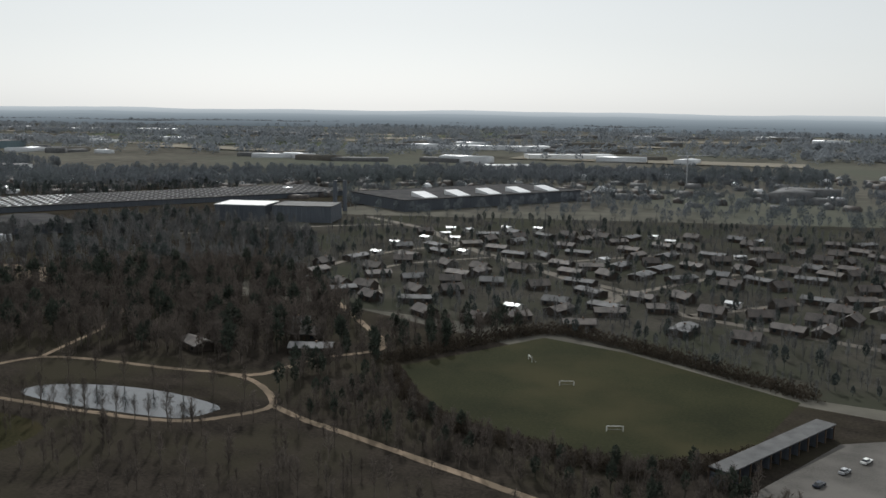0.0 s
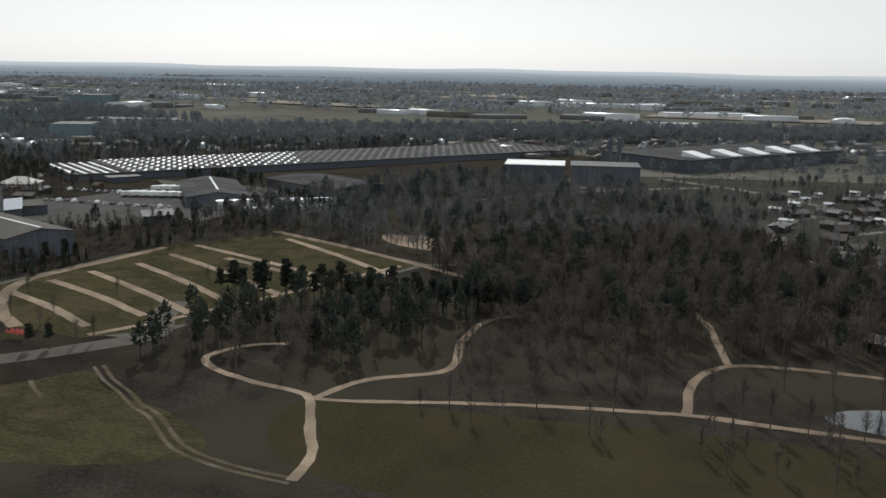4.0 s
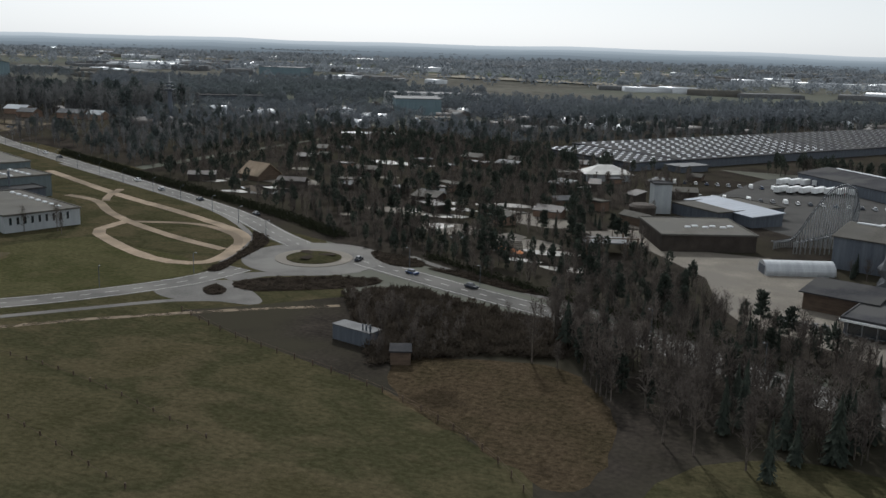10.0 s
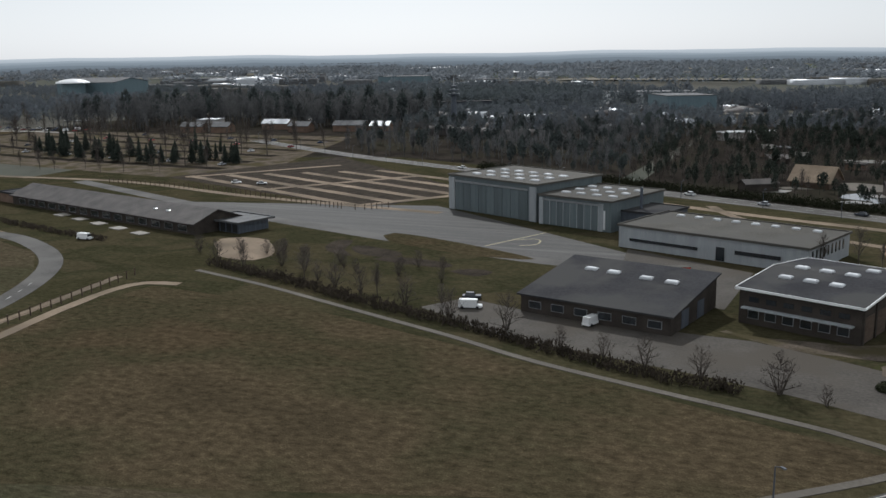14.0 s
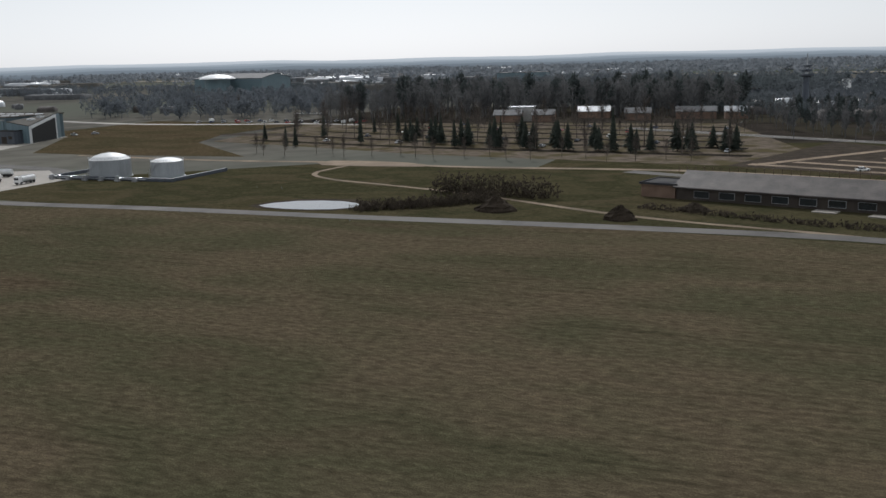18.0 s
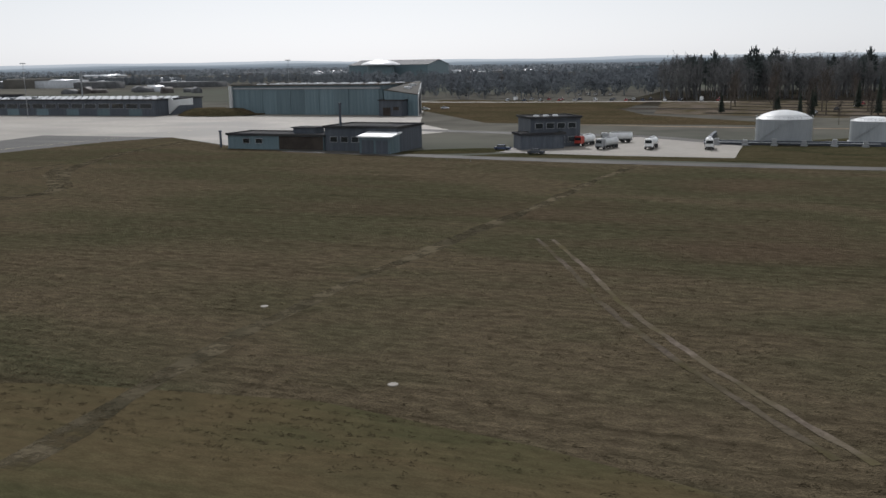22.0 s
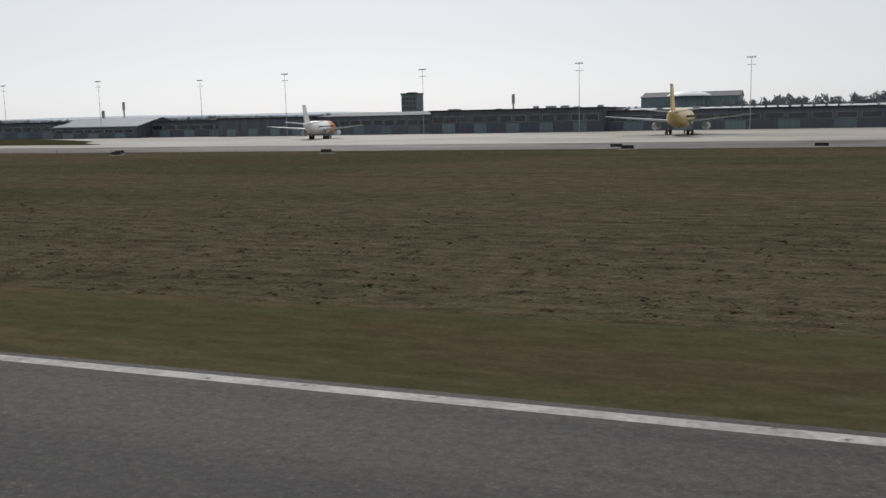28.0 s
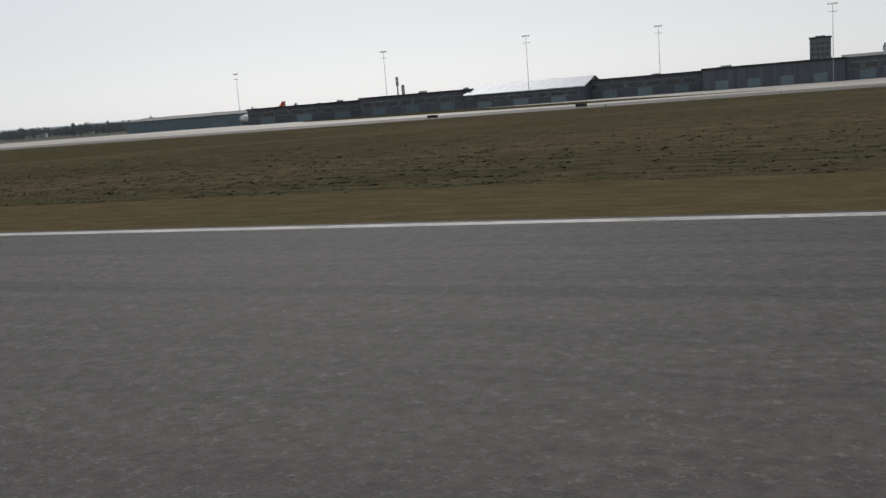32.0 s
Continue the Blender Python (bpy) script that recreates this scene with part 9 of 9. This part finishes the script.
# thick woods, joined
for poly, count, mix, lo, hi, seed in (
        ([(-232, 215), (-205, 175), (-165, 168), (-110, 172), (-92, 200), (-108, 228), (-160, 275), (-205, 262)], 1150, ("bare",) * 8 + ("pine",), 0.75, 1.1, 61),
        ([(-262, 150), (-250, 122), (-222, 126), (-205, 150), (-205, 175), (-255, 176)], 110, ("bare", "pine"), 0.7, 1.0, 62),
        ([(-205, 122), (-160, 128), (-110, 130), (-85, 142), (-60, 134), (-30, 118), (-60, 96), (-130, 112)], 130, ("bare",), 0.4, 0.75, 63),
        ([(-200, 140), (-165, 140), (-165, 165), (-200, 172)], 60, ("bare",), 0.55, 0.9, 64),
        ([(-92, 152), (-80, 184), (-57, 226), (-70, 232), (-98, 195)], 130, ("bare", "bare", "pine"), 0.5, 0.85, 65),
        ([(-86, 148), (-62, 138), (-22, 124), (30, 120), (30, 150), (-19, 142), (-54, 152), (-76, 178)], 420, ("bare",) * 7 + ("pine",), 0.35, 0.6, 66),
        ([(-160, 262), (-112, 236), (-57, 228), (-30, 217), (10, 193), (80, 200), (110, 440), (-60, 470), (-200, 420)], 2600, ("bare",) * 6 + ("pine",), 0.3, 0.65, 67),
        ([(-330, 240), (-300, 246), (-232, 222), (-200, 240), (-150, 290), (-170, 330), (-205, 370), (-290, 390), (-310, 330)], 1000, ("bare",) * 6 + ("pine",), 0.7, 1.05, 52),
        ([(-565, 222), (-500, 190), (-470, 172), (-440, 164), (-415, 205), (-436, 276), (-470, 345), (-570, 360)], 1500, ("bare", "bare", "pine"), 0.36, 0.62, 68),
        ([(-470, 168), (-440, 152), (-400, 137), (-368, 120), (-340, 107), (-335, 112), (-360, 128), (-382, 146), (-390, 166), (-412, 190), (-440, 178)], 380, ("bare", "bare", "bare", "pine", "fir"), 0.32, 0.58, 73),
        ([(-446, 212), (-408, 212), (-398, 240), (-405, 300), (-446, 300)], 170, ("bare",) * 5 + ("pine",), 0.35, 0.7, 76),
        ([(-345, 190), (-318, 200), (-300, 210), (-290, 246), (-300, 300), (-325, 285), (-330, 250), (-345, 222)], 170, ("bare",) * 4 + ("pine", "fir"), 0.5, 0.85, 77),
        ([(-400, 395), (-300, 520), (-380, 560), (-520, 440), (-560, 370), (-480, 345)], 700, ("bare", "bare", "pine"), 0.5, 0.8, 79),
        ([(-480, 300), (-430, 290), (-434, 312), (-470, 340), (-540, 345), (-545, 310)], 260, ("bare", "pine"), 0.5, 0.75, 80),
        ([(-345, 262), (-320, 250), (-312, 300), (-370, 345), (-385, 330)], 80, ("bare", "pine"), 0.5, 0.8, 69),
        ([(-566, 225), (-612, 250), (-640, 300), (-620, 400), (-560, 400)], 420, ("bare", "bare", "pine"), 0.42, 0.7, 70),
        ([(-850, 322), (-800, 324), (-780, 350), (-690, 356), (-690, 430), (-760, 450), (-850, 440)], 620, ("bare",) * 6 + ("pine",), 1.3, 1.75, 71),
        ([(-566, 230), (-612, 252), (-660, 250), (-690, 326), (-690, 356), (-640, 400), (-570, 400)], 420, ("bare",) * 4 + ("pine",), 0.55, 0.9, 72),
        ([(-366, 126), (-345, 114), (-330, 107), (-318, 99.5), (-304, 91), (-302, 95), (-318, 106), (-332, 114), (-352, 125)], 150, ("bare", "bare", "bare", "pine", "fir"), 0.35, 0.6, 78),
        ([(-404, 128), (-366, 108), (-352, 100), (-365, 92), (-398, 102)], 200, ("bare",) * 8 + ("fir",), 0.45, 0.9, 74),
        ([(-452, 112), (-436, 127), (-415, 126), (-412, 104), (-422, 97), (-436, 102)], 75, ("bare",), 0.25, 0.45, 75)):
    grove(poly, count, mix, lo, hi, seed, MID if seed in (52, 67, 70, 71, 72, 79) else WOOD, [CLEARING])
# woods farther off
for poly, count, mix, lo, hi, seed in (
        ([(-470, 350), (-560, 380), (-640, 330), (-760, 400), (-850, 500), (-640, 520), (-540, 440)], 1100, ("bare", "bare", "pine"), 0.5, 0.8, 51),
        ([(-520, 440), (-300, 590), (-100, 700), (60, 760), (40, 880), (-240, 780), (-460, 640), (-640, 560)], 1700, ("pine", "bare", "bare"), 0.9, 1.3, 54),
        ([(-640, 480), (-820, 490), (-960, 640), (-800, 760), (-600, 660)], 1100, ("pine", "bare"), 0.9, 1.3, 55),
        ([(-900, 330), (-1000, 350), (-1060, 520), (-1000, 560), (-860, 480), (-850, 380)], 380, ("bare", "pine"), 0.8, 1.2, 56),
        ([(-1000, 640), (-1060, 620), (-1500, 560), (-1900, 520), (-1900, 640), (-1300, 760), (-1000, 760)], 1500, ("bare", "bare", "pine"), 0.6, 1.0, 57),
        ([(-1200, 330), (-1500, 420), (-1700, 420), (-1500, 330), (-1240, 270)], 260, ("bare", "pine"), 0.45, 0.75, 58),
        ([(-200, 440), (-60, 480), (110, 440), (260, 300), (420, 600), (60, 740), (-300, 560)], 900, ("bare", "bare", "pine"), 0.6, 1.0, 59)):
    grove(poly, count, mix, lo, hi, seed, FAR)
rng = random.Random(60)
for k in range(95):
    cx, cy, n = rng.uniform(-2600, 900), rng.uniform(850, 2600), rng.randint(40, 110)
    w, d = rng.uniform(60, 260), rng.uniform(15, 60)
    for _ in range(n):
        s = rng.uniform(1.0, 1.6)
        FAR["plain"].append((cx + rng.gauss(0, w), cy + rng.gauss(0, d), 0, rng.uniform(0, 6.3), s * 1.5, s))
rng = random.Random(61)
wood_pine = tri_cloud(rng, 130, 1.25, 2.6, 5.6, 1.0, 2.0)
wood_fir = tri_cloud(rng, 110, 0.95, 3.0, 3.6, 0.9, 2.2)
far_bare = tri_cloud(rng, 150, 2.3, 2.9, 4.7, 0.85, 1.9)
far_pine = tri_cloud(rng, 140, 1.7, 3.3, 4.5, 0.85, 2.4)
far_plain = tri_cloud(rng, 34, 2.4, 3.0, 4.4, 1.9, 2.2)
BARES = [twiggy(s, 8.0, 1.9, 11, 7, 2.2) for s in (81, 82, 83)]
for v, f in (wood_pine, wood_fir, far_bare, far_pine, far_plain, *BARES):
    k = len(v)
    v += [(-0.13, 0, 0), (0.13, 0, 0), (0, 0, 7.2), (0, -0.13, 0), (0, 0.13, 0), (0, 0, 7.2)]
    f += [(k, k + 1, k + 2), (k + 3, k + 4, k + 5)]
for k in range(3):
    many("woods", BARES[k], WOOD["bare"][k::3], M["twig"], "thick grey-brown leafless woods", "woods")
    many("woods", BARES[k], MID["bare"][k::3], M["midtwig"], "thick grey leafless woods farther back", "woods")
many("woods", wood_pine, WOOD["pine"], M["needle"], "dark pines standing among the bare woods", "woods")
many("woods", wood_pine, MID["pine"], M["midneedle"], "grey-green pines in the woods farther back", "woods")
many("woods", wood_fir, WOOD["fir"] or [(-700, 300, 0, 0, 1, 1)], M["needle"], "dark firs standing among the bare woods", "woods")
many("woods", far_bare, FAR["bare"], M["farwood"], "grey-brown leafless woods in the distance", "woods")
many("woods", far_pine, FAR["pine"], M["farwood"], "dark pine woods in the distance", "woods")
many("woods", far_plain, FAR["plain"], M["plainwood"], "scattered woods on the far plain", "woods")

# low dark scrub between the main road and the clearing
rng = random.Random(92)
SCRUB = [(-453, 114), (-446, 121), (-438, 128), (-430, 134), (-417, 130), (-395, 124), (-398, 112), (-408, 109), (-418, 101), (-421, 96), (-436, 101.5)]
spots = []
while len(spots) < 1900:
    p = (rng.uniform(-455, -393), rng.uniform(95, 135))
    if inside(p, SCRUB) and (math.floor(p[0]), math.floor(p[1])) not in BUSY:
        q = rng.uniform(0.45, 1.1)
        spots.append((*p, 0, rng.uniform(0, 6.3), q, q * rng.uniform(0.6, 1.2)))
while len(spots) < 2500:
    p = (rng.uniform(-480, -408), rng.uniform(116, 163))
    if any(inside(p, bed) for bed in BEDS):
        q = rng.uniform(0.3, 0.6)
        spots.append((*p, 0.06, rng.uniform(0, 6.3), q, q * 0.55))
many("scrub", tri_cloud(rng, 40, 0.9, 0.6, 0.45, 0.6, 1.3), spots, M["scrub"], "low dark leafless scrub beside the road", "scrub")

# clumps and clods in the rough grass under the approach
rng = random.Random(93)
v, f = [], []
for k in range(6):
    a, r = k * 1.05 + rng.uniform(-0.3, 0.3), rng.uniform(0.05, 0.22)
    p = Vector((r * math.cos(a), r * math.sin(a), 0))
    q = p + Vector((rng.uniform(-0.12, 0.12), rng.uniform(-0.1, 0.1), rng.uniform(0.012, 0.04)))
    i = len(v)
    v += [tuple(p + Vector((-0.09, 0, 0))), tuple(p + Vector((0.09, 0.03, 0))), tuple(q)]
    f.append((i, i + 1, i + 2))
spots = []
for _ in range(60000):
    x, y = rng.uniform(-952, -640), 25 + abs(rng.gauss(0, 22))
    y = 25 + 0.85 * round((y - 25) / 0.85) + rng.gauss(0, 0.16)
    if y < 90 and (math.floor(x), math.floor(y)) not in BUSY and noise.noise(Vector((x * 0.06, y * 0.12, 3.0))) > rng.uniform(-0.35, 0.35):
        q = rng.uniform(0.35, 0.85)
        spots.append((x, y, 0.012, rng.uniform(0, 6.3), q, q))
many("grass_tufts", (v, f), spots, M["tuft"], "rough brown clumps in the mown airfield grass", "grass")

# rough tufts in mowing rows beside the runway
rng = random.Random(91)
v, f = [], []
for k in range(7):
    a, r = rng.uniform(0, 6.3), rng.uniform(0, 0.2)
    p = Vector((r * math.cos(a), r * math.sin(a), 0))
    q = p + Vector((rng.uniform(-0.14, 0.14), rng.uniform(-0.1, 0.1), rng.uniform(0.008, 0.028)))
    i = len(v)
    v += [tuple(p + Vector((-0.05, 0, 0))), tuple(p + Vector((0.05, 0.015, 0))), tuple(q)]
    f.append((i, i + 1, i + 2))
spots = []
for _ in range(26000):
    x = rng.uniform(-1190, -930)
    row = int(abs(rng.gauss(0, 14)))
    y = 17.4 + 0.8 * row + rng.gauss(0, 0.14)
    if (math.floor(x), math.floor(y)) not in BUSY and y < 60 and rng.random() < 0.6 + 0.4 * math.sin(x * 0.21 + row * 2.3) * math.sin(x * 0.057 + row):
        s = rng.uniform(0.6, 1.35)
        spots.append((x, y, 0.01, rng.uniform(0, 6.3), s, s))
many("grass_tufts", (v, f), spots, M["airgrass"], "rough brown grass tufts in mowing rows", "grass")
